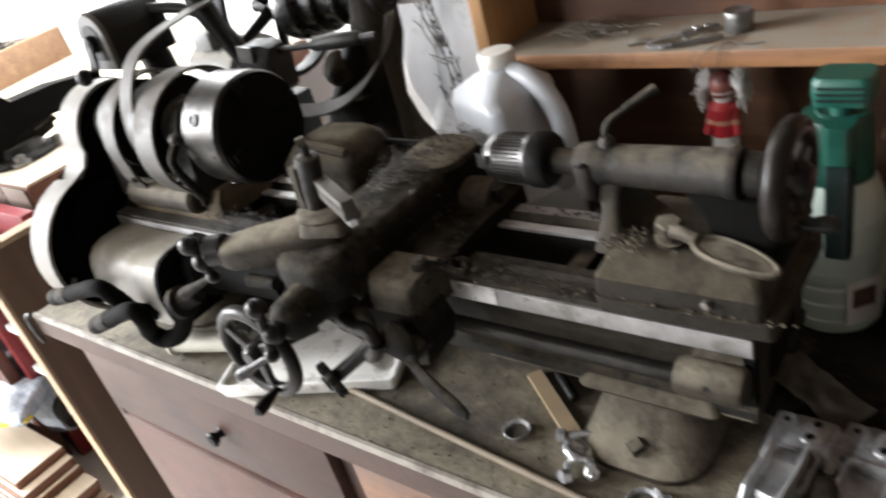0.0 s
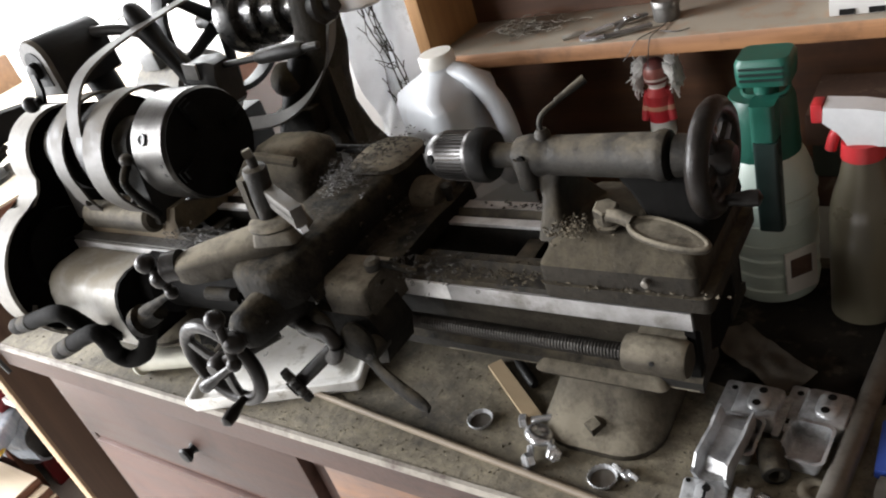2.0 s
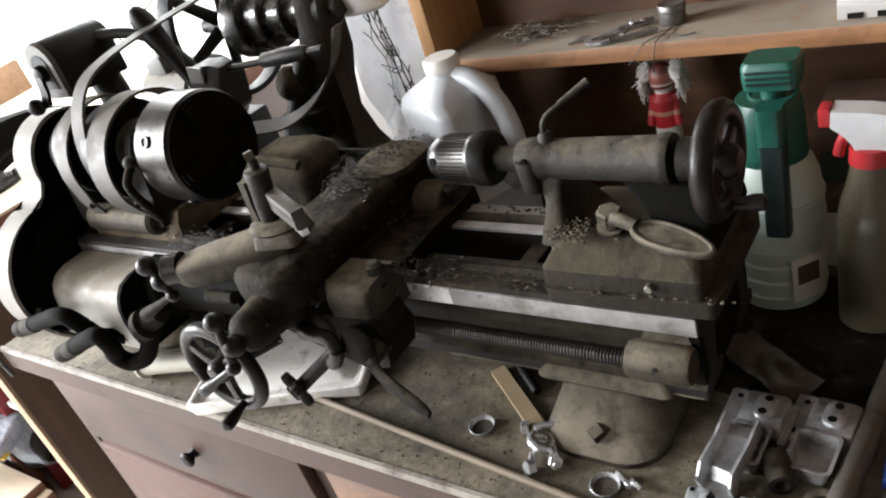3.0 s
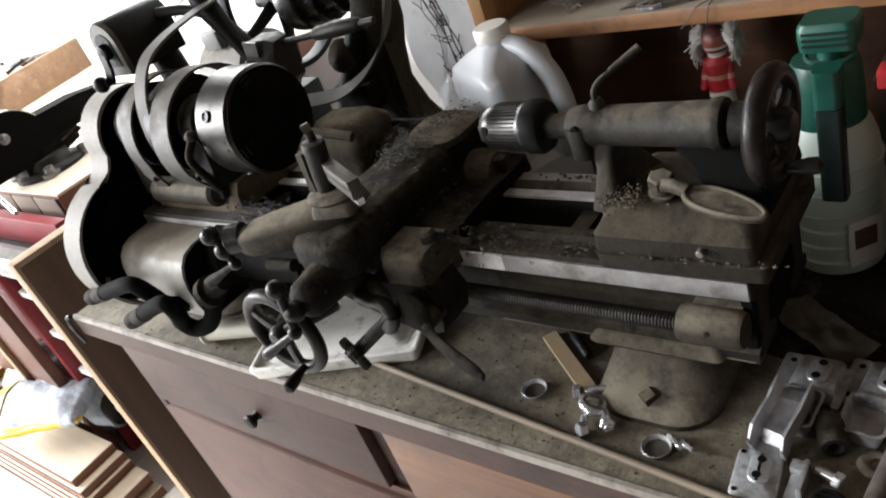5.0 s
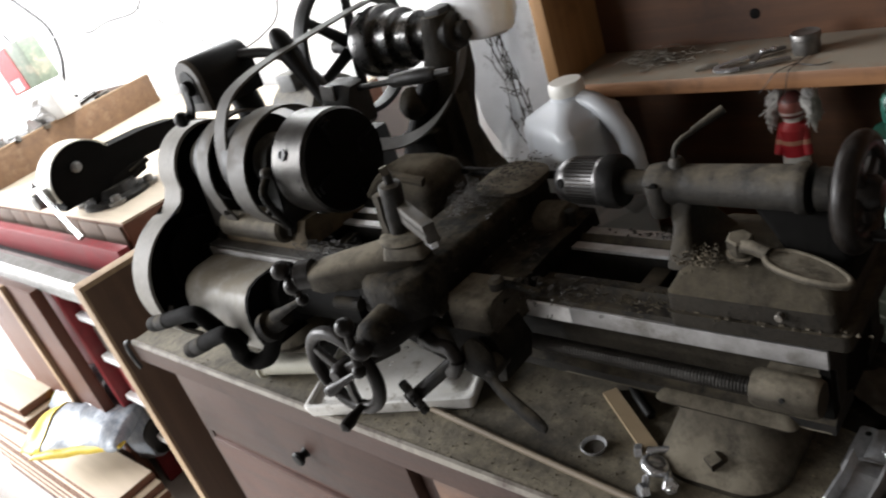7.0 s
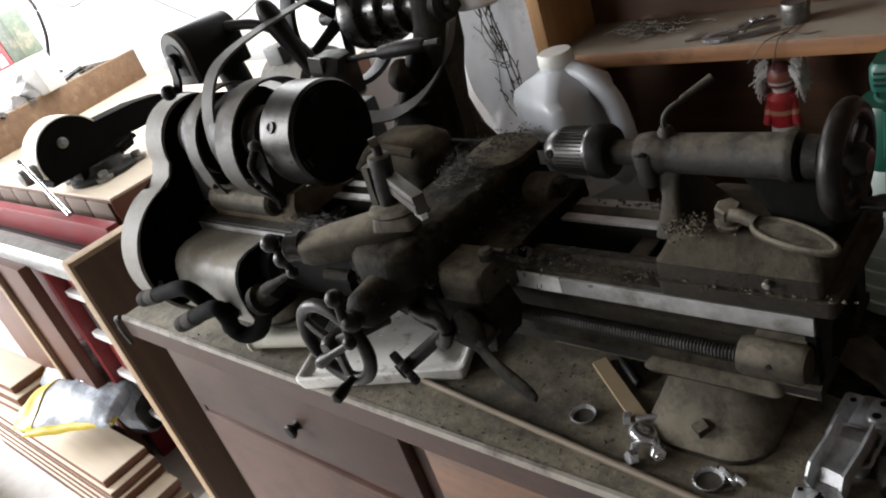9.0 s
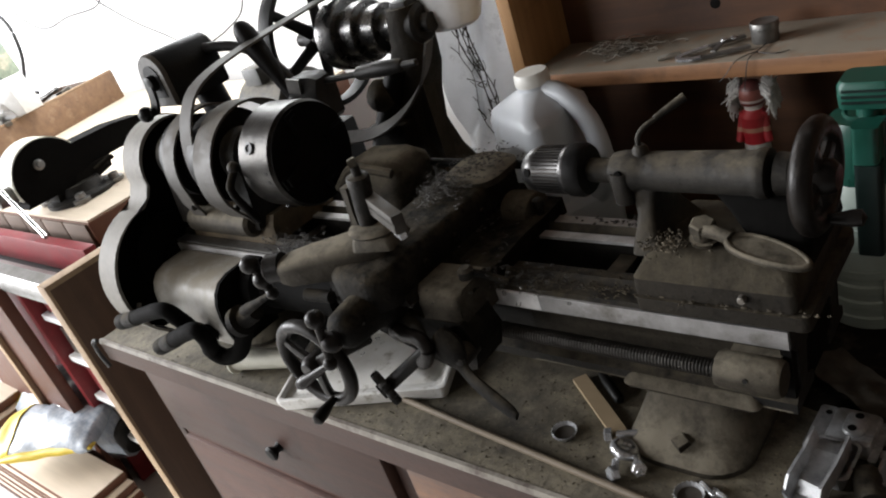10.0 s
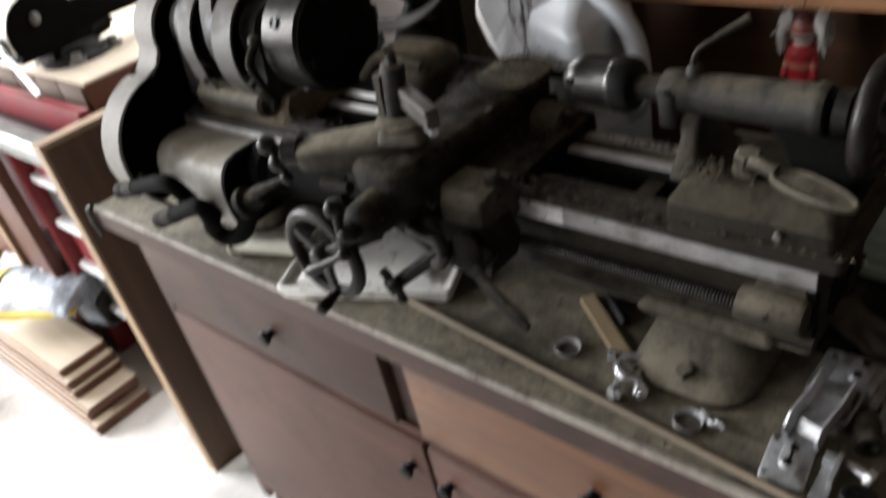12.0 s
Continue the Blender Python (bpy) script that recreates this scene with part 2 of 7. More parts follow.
M_CREAM = material("cream_plastic_tube", (0.66, 0.65, 0.56), 0.5, 0.0, dark=(0.56, 0.55, 0.46), stain=(0.2, 0.18, 0.14), stain_scale=10, stain_amount=0.3, bump=0.05)
M_FLOOR = material("pale_concrete_floor", (0.74, 0.725, 0.7), 0.8, 0.0, dark=(0.6, 0.59, 0.565), scale=14, stain=(0.34, 0.32, 0.3), stain_scale=2.5, stain_amount=0.35, bump=0.2, bump_scale=40)
M_WALL = material("white_wall_paint", (0.84, 0.84, 0.83), 0.8, 0.0, dark=(0.78, 0.78, 0.77), scale=5, bump=0.06, bump_scale=30)
M_DARKWALL = material("unseen_dark_wall", (0.05, 0.038, 0.028), 0.7, 0.0, grain=20, grain_axis=2, bump=0.1)
M_CEIL = material("unseen_dark_ceiling", (0.07, 0.054, 0.04), 0.8, 0.0, scale=6, bump=0.05)
M_SHEET = material("silvery_plastic_sheet", (0.9, 0.91, 0.93), 0.42, 0.0, transmission=0.6, dark=(0.66, 0.67, 0.69), scale=7, stain=(0.2, 0.195, 0.185), stain_scale=14, stain_amount=0.25, bump=0.2, bump_scale=18)
M_VINE = material("dried_vine_stem", (0.075, 0.06, 0.045), 0.8, 0.0, bump=0.2)
M_CARDBOARD = material("scuffed_wooden_box", (0.1, 0.06, 0.036), 0.65, 0.0, dark=(0.065, 0.038, 0.022), grain=30, grain_axis=0, stain=(0.15, 0.085, 0.05), stain_scale=6, stain_amount=0.3, bump=0.1)
M_BAG = material("printed_white_sack", (0.38, 0.41, 0.45), 0.35, 0.0, dark=(0.15, 0.18, 0.22), grain=60, grain_axis=2, bump=0.25, bump_scale=30)
M_YELLOW = material("yellow_sack_print", (0.6, 0.46, 0.05), 0.45, 0.0, dark=(0.48, 0.36, 0.035), bump=0.2, bump_scale=30)
M_BLUE = material("blue_plastic", (0.03, 0.07, 0.32), 0.4, 0.0, bump=0.03)
M_CABLE = material("black_cable", (0.03, 0.03, 0.03), 0.5, 0.0, bump=0.0)
M_MOTOR = material("grey_motor_paint", (0.1, 0.1, 0.096), 0.5, 0.0, dark=(0.06, 0.06, 0.057), dust=(0.26, 0.24, 0.2), dust_amount=0.5, bump=0.08)
M_CHIP = material("steel_swarf", (0.055, 0.05, 0.043), 0.5, 0.2, dark=(0.016, 0.014, 0.012), scale=90, bump=0.0)
M_DIRT = material("grit_and_dirt", (0.11, 0.09, 0.06), 0.9, 0.0, dark=(0.04, 0.033, 0.022), bump=0.0)
M_TWINE = material("tangled_pale_fibre", (0.28, 0.26, 0.22), 0.8, 0.0, bump=0.0)
M_WOODSTICK = material("bare_wood_stick", (0.34, 0.255, 0.155), 0.65, 0.0, dark=(0.3, 0.22, 0.13), grain=60, grain_axis=0, bump=0.1)
M_DOWEL = material("weathered_dowel", (0.2, 0.16, 0.11), 0.65, 0.0, dark=(0.13, 0.1, 0.068), grain=70, grain_axis=0, bump=0.1)
M_PIPE = material("grey_brown_pipe", (0.16, 0.145, 0.125), 0.5, 0.4, dark=(0.09, 0.08, 0.068), stain=(0.06, 0.045, 0.033), stain_scale=16, stain_amount=0.4, bump=0.1)
M_CLOTH = material("grimy_rag", (0.1, 0.092, 0.078), 0.9, 0.0, dark=(0.05, 0.045, 0.037), bump=0.4, bump_scale=60)
M_BOOK = material("brown_book_cover", (0.13, 0.075, 0.05), 0.6, 0.0, dark=(0.075, 0.042, 0.03), stain=(0.26, 0.2, 0.14), stain_scale=30, stain_amount=0.2, bump=0.1)
M_BOOKGREEN = material("dark_green_book_cover", (0.05, 0.065, 0.05), 0.6, 0.0, bump=0.1)
M_PAGES = material("yellowed_pages", (0.5, 0.46, 0.38), 0.8, 0.0, dark=(0.38, 0.34, 0.27), bump=0.1)
M_HAIR = material("white_doll_hair", (0.72, 0.7, 0.67), 0.85, 0.0, dark=(0.55, 0.53, 0.5), bump=0.5, bump_scale=90)
M_FOILBOX = material("silver_carton", (0.55, 0.54, 0.52), 0.35, 0.4, dark=(0.48, 0.47, 0.45), bump=0.03)


# ---- mesh helpers ----
OFFSET = {}


def thing(name, at, label, category, group=""):
    ob = new(name)
    ob.empty_display_size = 0.02
    ob.location = at
    OFFSET[ob.name] = Vector(at)
    return tagged(ob, label, category, group)


def part(name, bm, mat, parent=None, label="", smooth=True, angle=40, bevel=0.0, category="", kind="", group=""):
    if bevel:
        sharp = [e for e in bm.edges if len(e.link_faces) == 2 and e.calc_face_angle(0) > radians(30)]
        bmesh.ops.bevel(bm, geom=sharp, offset=bevel, segments=2, affect="EDGES", profile=0.6, clamp_overlap=True)
    bmesh.ops.recalc_face_normals(bm, faces=bm.faces)
    me = bpy.data.meshes.new(name)
    bm.to_mesh(me)
    bm.free()
    me.materials.append(mat)
    if smooth:
        me.shade_smooth()
        me.set_sharp_from_angle(angle=radians(angle))
    ob = new(name, me)
    if parent is not None:
        ob.parent = parent
        ob.location = -OFFSET.get(parent.name, Vector((0, 0, 0)))
    return tagged(ob, label, category, group, kind)


def box(lo, hi, bm=None, m=None):
    bm = bm or bmesh.new()
    lo, hi = Vector(lo), Vector(hi)
    t = Matrix.Translation((lo + hi) / 2) @ Matrix.Diagonal((*(hi - lo), 1))
    bmesh.ops.create_cube(bm, size=1, matrix=(m or Matrix()) @ t)
    return bm


def frame_of(p, d):
    d = Vector(d).normalized()
    return Matrix.Translation(p) @ d.to_track_quat("Z", "Y").to_matrix().to_4x4()


def lathe_shape(p, d, profile, seg=32, bm=None):
    """Turned solid: profile of (distance along d, radius) from p."""
    bm = bm or bmesh.new()
    f = frame_of(p, d)
    rings = []
    for h, r in profile:
        if r < 1e-5:
            rings.append([bm.verts.new(f @ Vector((0, 0, h)))])
        else:
            rings.append([bm.verts.new(f @ Vector((r * math.cos(2 * math.pi * k / seg), r * math.sin(2 * math.pi * k / seg), h))) for k in range(seg)])
    for a, b in zip(rings, rings[1:]):
        for k in range(seg):
            j = (k + 1) % seg
            if len(a) == 1 and len(b) == 1:
                continue
            if len(a) == 1:
                bm.faces.new((a[0], b[k], b[j]))
            elif len(b) == 1:
                bm.faces.new((a[k], a[j], b[0]))
            else:
                bm.faces.new((a[k], a[j], b[j], b[k]))
    for r in (rings[0], rings[-1]):
        if len(r) > 2:
            bm.faces.new(r)
    return bm


def rod(a, b, r0, r1=None, seg=16, bm=None, ends=0.12):
    a, b = Vector(a), Vector(b)
    r1 = r0 if r1 is None else r1
    n = (b - a).length
    e = min(ends * min(r0, r1) * 2, n * 0.2)
    return lathe_shape(a, b - a, [(0, r0 - e), (e, r0), (n - e, r1), (n, r1 - e)], seg, bm)


def ball(p, r, bm=None, seg=20):
    bm = bm or bmesh.new()
    bmesh.ops.create_uvsphere(bm, u_segments=seg, v_segments=seg // 2, radius=r, matrix=Matrix.Translation(p))
    return bm


def smooth_line(pts, n=8):
    """Points along a rounded curve through pts."""
    pts = [Vector(p) for p in pts]
    out = []
    for i in range(len(pts) - 1):
        p0, p1, p2, p3 = pts[max(i - 1, 0)], pts[i], pts[i + 1], pts[min(i + 2, len(pts) - 1)]
        for k in range(n):
            t = k / n
            out.append(0.5 * ((2 * p1) + (p2 - p0) * t + (2 * p0 - 5 * p1 + 4 * p2 - p3) * t * t + (3 * p1 - p0 - 3 * p2 + p3) * t ** 3))
    return out + [pts[-1]]


def sweep(pts, section, up=(0, 0, 1), bm=None, closed=False, scales=None):
    """A section of (sideways, upwards) points carried along pts."""
    bm = bm or bmesh.new()
    pts = [Vector(p) for p in pts]
    rings = []
    for i, p in enumerate(pts):
        a = pts[i - 1] if (i or closed) else p
        b = pts[(i + 1) % len(pts)] if (i + 1 < len(pts) or closed) else p
        d = (b - a).normalized()
        side = d.cross(Vector(up))
        side = side.normalized() if side.length > 1e-4 else Vector((1, 0, 0))
        w = side.cross(d).normalized()
        s = scales[i] if scales else 1.0
        rings.append([bm.verts.new(p + side * u * s + w * v * s) for u, v in section])
    m = len(section)
    for i in range(len(rings) - (0 if closed else 1)):
        r, q = rings[i], rings[(i + 1) % len(rings)]
        for k in range(m):
            bm.faces.new((r[k], r[(k + 1) % m], q[(k + 1) % m], q[k]))
    if not closed:
        bm.faces.new(rings[0])
        bm.faces.new(rings[-1])
    return bm


def circle(r, seg=10):
    return [(r * math.cos(2 * math.pi * k / seg), r * math.sin(2 * math.pi * k / seg)) for k in range(seg)]


def tube(pts, r, seg=10, n=8, up=(0, 0, 1), bm=None, scales=None):
    line = smooth_line(pts, n) if n > 1 else [Vector(p) for p in pts]
    return sweep(line, circle(r, seg), up, bm, False, scales)


def ring(p, d, r, tube_r, seg=40, sides=12, bm=None, flat=1.0):
    f = frame_of(p, d)
    pts = [f @ Vector((r * math.cos(2 * math.pi * k / seg), r * math.sin(2 * math.pi * k / seg), 0)) for k in range(seg)]
    return sweep(pts, [(u, v * flat) for u, v in circle(tube_r, sides)], d, bm, True)


def extrude(poly, axis, lo, hi, bm=None):
    """A polygon, in the two other axes in order, drawn out along axis from lo to hi."""
    bm = bm or bmesh.new()

    def at(u, v, w):
        return {"x": (w, u, v), "y": (u, w, v), "z": (u, v, w)}[axis]
    a = [bm.verts.new(at(u, v, lo)) for u, v in poly]
    b = [bm.verts.new(at(u, v, hi)) for u, v in poly]
    bm.faces.new(a)
    bm.faces.new(b)
    for k in range(len(poly)):
        j = (k + 1) % len(poly)
        bm.faces.new((a[k], a[j], b[j], b[k]))
    return bm


def loft(sections, bm=None):
    """Joins rings of as many points each into one solid."""
    bm = bm or bmesh.new()
    rings = [[bm.verts.new(p) for p in s] for s in sections]
    m = len(rings[0])
    for r, q in zip(rings, rings[1:]):
        for k in range(m):
            bm.faces.new((r[k], r[(k + 1) % m], q[(k + 1) % m], q[k]))
    bm.faces.new(rings[0])
    bm.faces.new(rings[-1])
    return bm


def rounded_rect(cx, cy, w, h, r, z, n=5, turn=0.0):
    pts = []
    for sx, sy, a0 in ((1, 1, 0), (-1, 1, 90), (-1, -1, 180), (1, -1, 270)):
        for k in range(n + 1):
            a = radians(a0 + 90 * k / n)
            u, v = sx * (w / 2 - r) + r * math.cos(a), sy * (h / 2 - r) + r * math.sin(a)
            c, s = math.cos(radians(turn)), math.sin(radians(turn))
            pts.append((cx + c * u - s * v, cy + s * u + c * v, z))
    return pts


def roughen(bm, amount, scale=20.0):
    for v in bm.verts:
        v.co += Vector(noise.noise_vector(v.co * scale)) * amount
    return bm


def nut(p, d, r, h, bm=None, seg=6):
    return lathe_shape(p, d, [(0, r), (h * 0.85, r), (h, r * 0.85)], seg, bm)


def arc(cy, cz, r, a0, a1, n):
    return [(cy + r * math.cos(radians(a0 + (a1 - a0) * k / n)), cz + r * math.sin(radians(a0 + (a1 - a0) * k / n))) for k in range(n + 1)]


# ---- the room ----
X0, X1, Y0, Y1, H = -6.6, 1.5, -4.0, 1.92, 4.4
tagged(part("floor", box((X0, Y0, -0.1), (X1, Y1, 0)), M_FLOOR), "pale dusty concrete floor of a workshop", "floor", kind="structure")
# Unseen ceiling and right wall, dark to keep bounce light down.
tagged(part("ceiling", box((X0 - 0.2, Y0 - 0.2, H), (X1 + 0.2, Y1 + 0.2, H + 0.1)), M_CEIL), "unseen dark ceiling that cuts bounce light", "ceiling", kind="structure")
tagged(part("wall_right", box((X1, Y0, -0.1), (X1 + 0.15, Y1, H)), M_DARKWALL), "unseen dark side wall that cuts bounce light", "wall", kind="structure")
# Unseen front wall, also dark: its added opening shapes sun and fill.
wf = bmesh.new()
for lo, hi in (((X0 - 0.15, Y0 - 0.15, -0.1), (-4.0, Y0, H)), ((-2.0, Y0 - 0.15, -0.1), (X1 + 0.15, Y0, H)), ((-4.0, Y0 - 0.15, -0.1), (-2.0, Y0, 1.75)), ((-4.0, Y0 - 0.15, 3.05), (-2.0, Y0, H))):
    box(lo, hi, wf)
tagged(part("wall_front", wf, M_DARKWALL), "unseen dark front wall, its opening shaping sun and fill", "wall", kind="structure")
wb = bmesh.new()
for lo, hi in (((X0 - 0.15, Y1, -0.1), (-3.7, Y1 + 0.15, H)), ((-2.1, Y1, -0.1), (X1 + 0.15, Y1 + 0.15, H)),
               ((-3.7, Y1, -0.1), (-2.1, Y1 + 0.15, 1.7)), ((-3.7, Y1, 2.4), (-2.1, Y1 + 0.15, H))):
    box(lo, hi, wb)
tagged(part("wall_back", wb, M_WALL), "bright white painted wall behind the benches", "wall", kind="structure")
wl = bmesh.new()
for lo, hi in (((X0 - 0.15, Y0, -0.1), (X0, -3.05, H)), ((X0 - 0.15, -0.15, -0.1), (X0, Y1, H)), ((X0 - 0.15, -3.05, 4.0), (X0, -0.15, H))):
    box(lo, hi, wl)
tagged(part("wall_left", wl, M_WALL), "white wall with a wide open doorway", "wall", kind="structure")
tagged(part("ground", box((-60, -60, -0.35), (60, 60, -0.12)), M_FLOOR), "pale concrete yard outside the doorway", "ground", kind="structure")

# ---- the chest of drawers that carries the machine ----
dresser = thing("dresser", (-0.4, 0.7, 0), "old dark red-brown chest of drawers with a dusty worn top", "dresser")
TX0, TX1, TY0, TY1 = -1.482, 0.5, 0.41, 1.08
bm = box((TX0, TY0 + 0.004, 0.853), (TX1, TY1, 0.9))
part("top", bm, M_TOP, dresser, "dusty grimy wooden top", bevel=0.003)
bm = extrude([(TY0 + 0.001, 0.852), (TY0 + 0.006, 0.848), (TY0 + 0.007, 0.893), (TY0 + 0.0005, 0.893)], "x", TX0 - 0.002, TX1)
part("front_face", bm, M_DRESSER, dresser, bevel=0.001)
bm = extrude([(TY0, 0.8935), (TY0 + 0.007, 0.8935), (TY0 + 0.008, 0.9015), (TY0 + 0.003, 0.9005)], "x", TX0 - 0.002, TX1)
part("edge_strip", bm, M_EDGE, dresser, "scratched pale worn front edge", bevel=0.001)
part("side_panel", box((-1.395, 0.428, 0.04), (-1.37, 1.06, 0.852)), M_DRESSER, dresser, bevel=0.002)
part("side_panel", box((0.46, 0.428, 0.04), (0.485, 1.06, 0.852)), M_DRESSER, dresser, bevel=0.002)
part("back_panel", box((-1.37, 1.04, 0.04), (0.46, 1.06, 0.852)), M_DRESSER, dresser)
part("inner_frame", box((-1.37, 0.455, 0.04), (0.46, 0.475, 0.852)), M_BLACK, dresser)
part("plinth", box((-1.365, 0.44, 0.0), (0.46, 0.46, 0.09)), M_DRESSER, dresser)
part("divider_stile", box((-0.708, 0.438, 0.09), (-0.664, 0.455, 0.852)), M_DRESSER, dresser, "dark recessed upright")
for x0, x1 in ((-1.366, -0.712), (-0.66, -0.1), (-0.05, 0.455)):
    for z0, z1 in ((0.69, 0.842), (0.1, 0.666)):
        drawer = z0 > 0.6
        mat = M_DRESSER if drawer and x0 < -1 else (M_DRESSER2 if x0 > -1 and drawer else M_DRESSER3)
        if not drawer:
            x0, x1 = (x0, x1 + 0.043) if x0 < -1 else (x0 + 0.001, x1)
        bm = box((x0, 0.421, z0), (x1, 0.454, z1))
        dr = part("drawer_front" if drawer else "door", bm, mat, dresser, bevel=0.004)
        kx = (x0 + x1) / 2 + (0.053 if x0 < -1 else 0.02) if drawer else (x1 - 0.035 if x0 < -1 else x0 + 0.035)
        kb = lathe_shape((kx, 0.421, 0.765 if drawer else 0.603), (0, -1, 0), [(0, 0.01), (0.004, 0.0075), (0.008, 0.007), (0.013, 0.012), (0.018, 0.0145), (0.022, 0.0115), (0.024, 0)], 20)
        part("knob", kb, M_BLACK, dr, "small dark turned knob")
part("rail", box((-1.366, 0.43, 0.668), (0.455, 0.455, 0.688)), M_DRESSER3, dresser)
bm = tube([(-1.475, 0.405, 0.905), (-1.488, 0.402, 0.9), (-1.494, 0.402, 0.87), (-1.49, 0.405, 0.835)], 0.0045, 8)
tagged(part("bent_wire", bm, M_CABLE), "thick black wire bent over the corner of the bench top", "wire")

# ---- the lathe ----
lathe = thing("metal_lathe", (-0.68, 0.6, 0.9), "old grimy cast-iron bench lathe covered in dust and swarf", "lathe")
BX0, BX1 = -1.215, -0.168
# bed: two ways joined by ribs
front_way = [(0.537, 1.062), (0.537, 1.083), (0.541, 1.087), (0.556, 1.087), (0.566, 1.097), (0.576, 1.087), (0.592, 1.087), (0.592, 1.05), (0.578, 1.04), (0.572, 1.005),
             (0.59, 0.995), (0.59, 0.983), (0.535, 0.983), (0.535, 0.995), (0.552, 1.005), (0.552, 1.048)]
bm = extrude(front_way, "x", BX0, BX1)
bed = part("bed", bm, M_IRON, lathe, "dusty cast-iron bed", bevel=0.0012)
rear_way = [(1.236 - y, z) for y, z in front_way]
part("bed_rear", extrude(rear_way, "x", BX0, BX1), M_IRON, bed, bevel=0.0012)
for x in (-1.19, -0.93, -0.63, -0.38, -0.185):
    part("rib", box((x - 0.012, 0.57, 0.99), (x + 0.012, 0.666, 1.075)), M_IRON, bed, bevel=0.003)
part("way_face", box((BX0 + 0.002, 0.5335, 1.0625), (-0.44, 0.5375, 1.0835)), M_BRIGHT, bed, "bright machined front way", bevel=0.0008)
# The reflection fading rightwards is put into this duller grey.
part("way_face", box((-0.4398, 0.5335, 1.0625), (BX1 - 0.001, 0.5375, 1.0835)), M_WAYDULL, bed, "front way's end, its fading reflection in a duller colour", bevel=0.0008)
part("way_top", box((BX0 + 0.01, 0.5345, 1.0872), (-0.77, 0.555, 1.0905)), M_STEEL, bed, "worn grey end of the front way", bevel=0.0008)
part("way_strip", extrude([(0.642, 1.0885), (0.642, 1.0925), (0.656, 1.0925), (0.656, 1.0885)], "x", BX0 + 0.2, BX1 - 0.02), M_BRIGHT, bed, "bright rear way")
part("way_strip", extrude([(0.677, 1.0885), (0.677, 1.0925), (0.694, 1.0925), (0.694, 1.0885)], "x", BX0 + 0.2, BX1 - 0.02), M_BRIGHT, bed, "bright rear way")
# End plate near-black: the unlit gap at the bed's end is painted in.
part("end_plate", extrude([(0.54, 0.985), (0.54, 1.08), (0.695, 1.08), (0.695, 0.985)], "x", BX1 - 0.012, BX1 - 0.002), M_VOID, bed, bevel=0.003)


def foot(x0, x1, y0, y1):
    cx, cy = (x0 + x1) / 2, (y0 + y1) / 2
    w, d = x1 - x0, y1 - y0
    secs = []
    for z, k, j, r, sh in ((0.9, 1.0, 1.0, 0.045, 0), (0.907, 1.0, 1.0, 0.045, 0), (0.913, 0.97, 0.95, 0.045, 0.002), (0.922, 0.93, 0.86, 0.04, 0.008), (0.94, 0.84, 0.76, 0.035, 0.014),
                        (0.965, 0.76, 0.68, 0.03, 0.018), (0.986, 0.78, 0.66, 0.02, 0.02)):
        secs.append(rounded_rect(cx, cy + sh, w * k, d * j, min(r, w * k * 0.45), z, 6))
    return loft(secs)


ft = part("foot", foot(-0.358, -0.217, 0.495, 0.73), M_DUSTY, lathe, "dust-covered flared foot")
nb = nut((-0.288, 0.518, 0.915), (0.05, -0.3, 1), 0.0105, 0.014, None, 4)
lathe_shape((-0.288, 0.521, 0.906), (0.05, -0.3, 1), [(0, 0.022), (0.01, 0.02), (0.012, 0.012)], 16, nb)
part("bolt", nb, M_DUSTY, ft, "square-headed hold-down bolt")
ft = part("foot", foot(-1.2, -1.03, 0.5, 0.73), M_DUSTY, lathe, "dust-covered flared foot")
nb = nut((-1.12, 0.522, 0.915), (0.05, -0.25, 1), 0.0115, 0.014, None, 4)
part("bolt", nb, M_DUSTY, ft)
lb = loft([rounded_rect(-0.276, 0.567, 0.15 + 2 * g, 0.085 + 2 * g, 0.009, z, 5) for z, g in ((0.978, -0.008), (0.98, -0.002), (0.984, 0.0), (0.987, -0.002), (0.995, -0.008))])
part("pan_ledge", lb, M_DUSTY, lathe, "dusty rounded lip under the bed", angle=60)
part("bed_skirt", extrude([(0.534, 0.984), (0.55, 1.002), (0.551, 1.045), (0.54, 1.058), (0.556, 1.058), (0.566, 0.984)], "x", -0.47, BX1 - 0.004), M_DUSTY, bed, "dusty face of the bed casting", angle=60)

# leadscrew with its thread and end bracket
prof = []
x, pitch = 0.0, 0.0036
while x < 0.86:
    prof += [(x, 0.0078), (x + pitch * 0.3, 0.0096), (x + pitch * 0.5, 0.0096), (x + pitch * 0.8, 0.0078)]
    x += pitch
part("leadscrew", lathe_shape((-1.08, 0.524, 1.033), (1, 0, 0), prof, 14), M_DARKSTEEL, lathe, "threaded steel leadscrew", angle=25)
bb = lathe_shape((-0.236, 0.525, 1.034), (1, 0, 0), [(0, 0.012), (0.001, 0.0175), (0.006, 0.0195), (0.058, 0.0195), (0.063, 0.017), (0.064, 0)], 28)
box((-0.226, 0.525, 1.018), (-0.178, 0.552, 1.05), bb)
br = part("leadscrew_bracket", bb, M_DUSTY, lathe, "dusty bearing block", angle=50)
part("oil_hole", lathe_shape((-0.203, 0.5065, 1.04), (0, -1, 0.3), [(-0.001, 0.0026), (0.0009, 0.0026), (0.001, 0)], 10), M_BLACK, br)

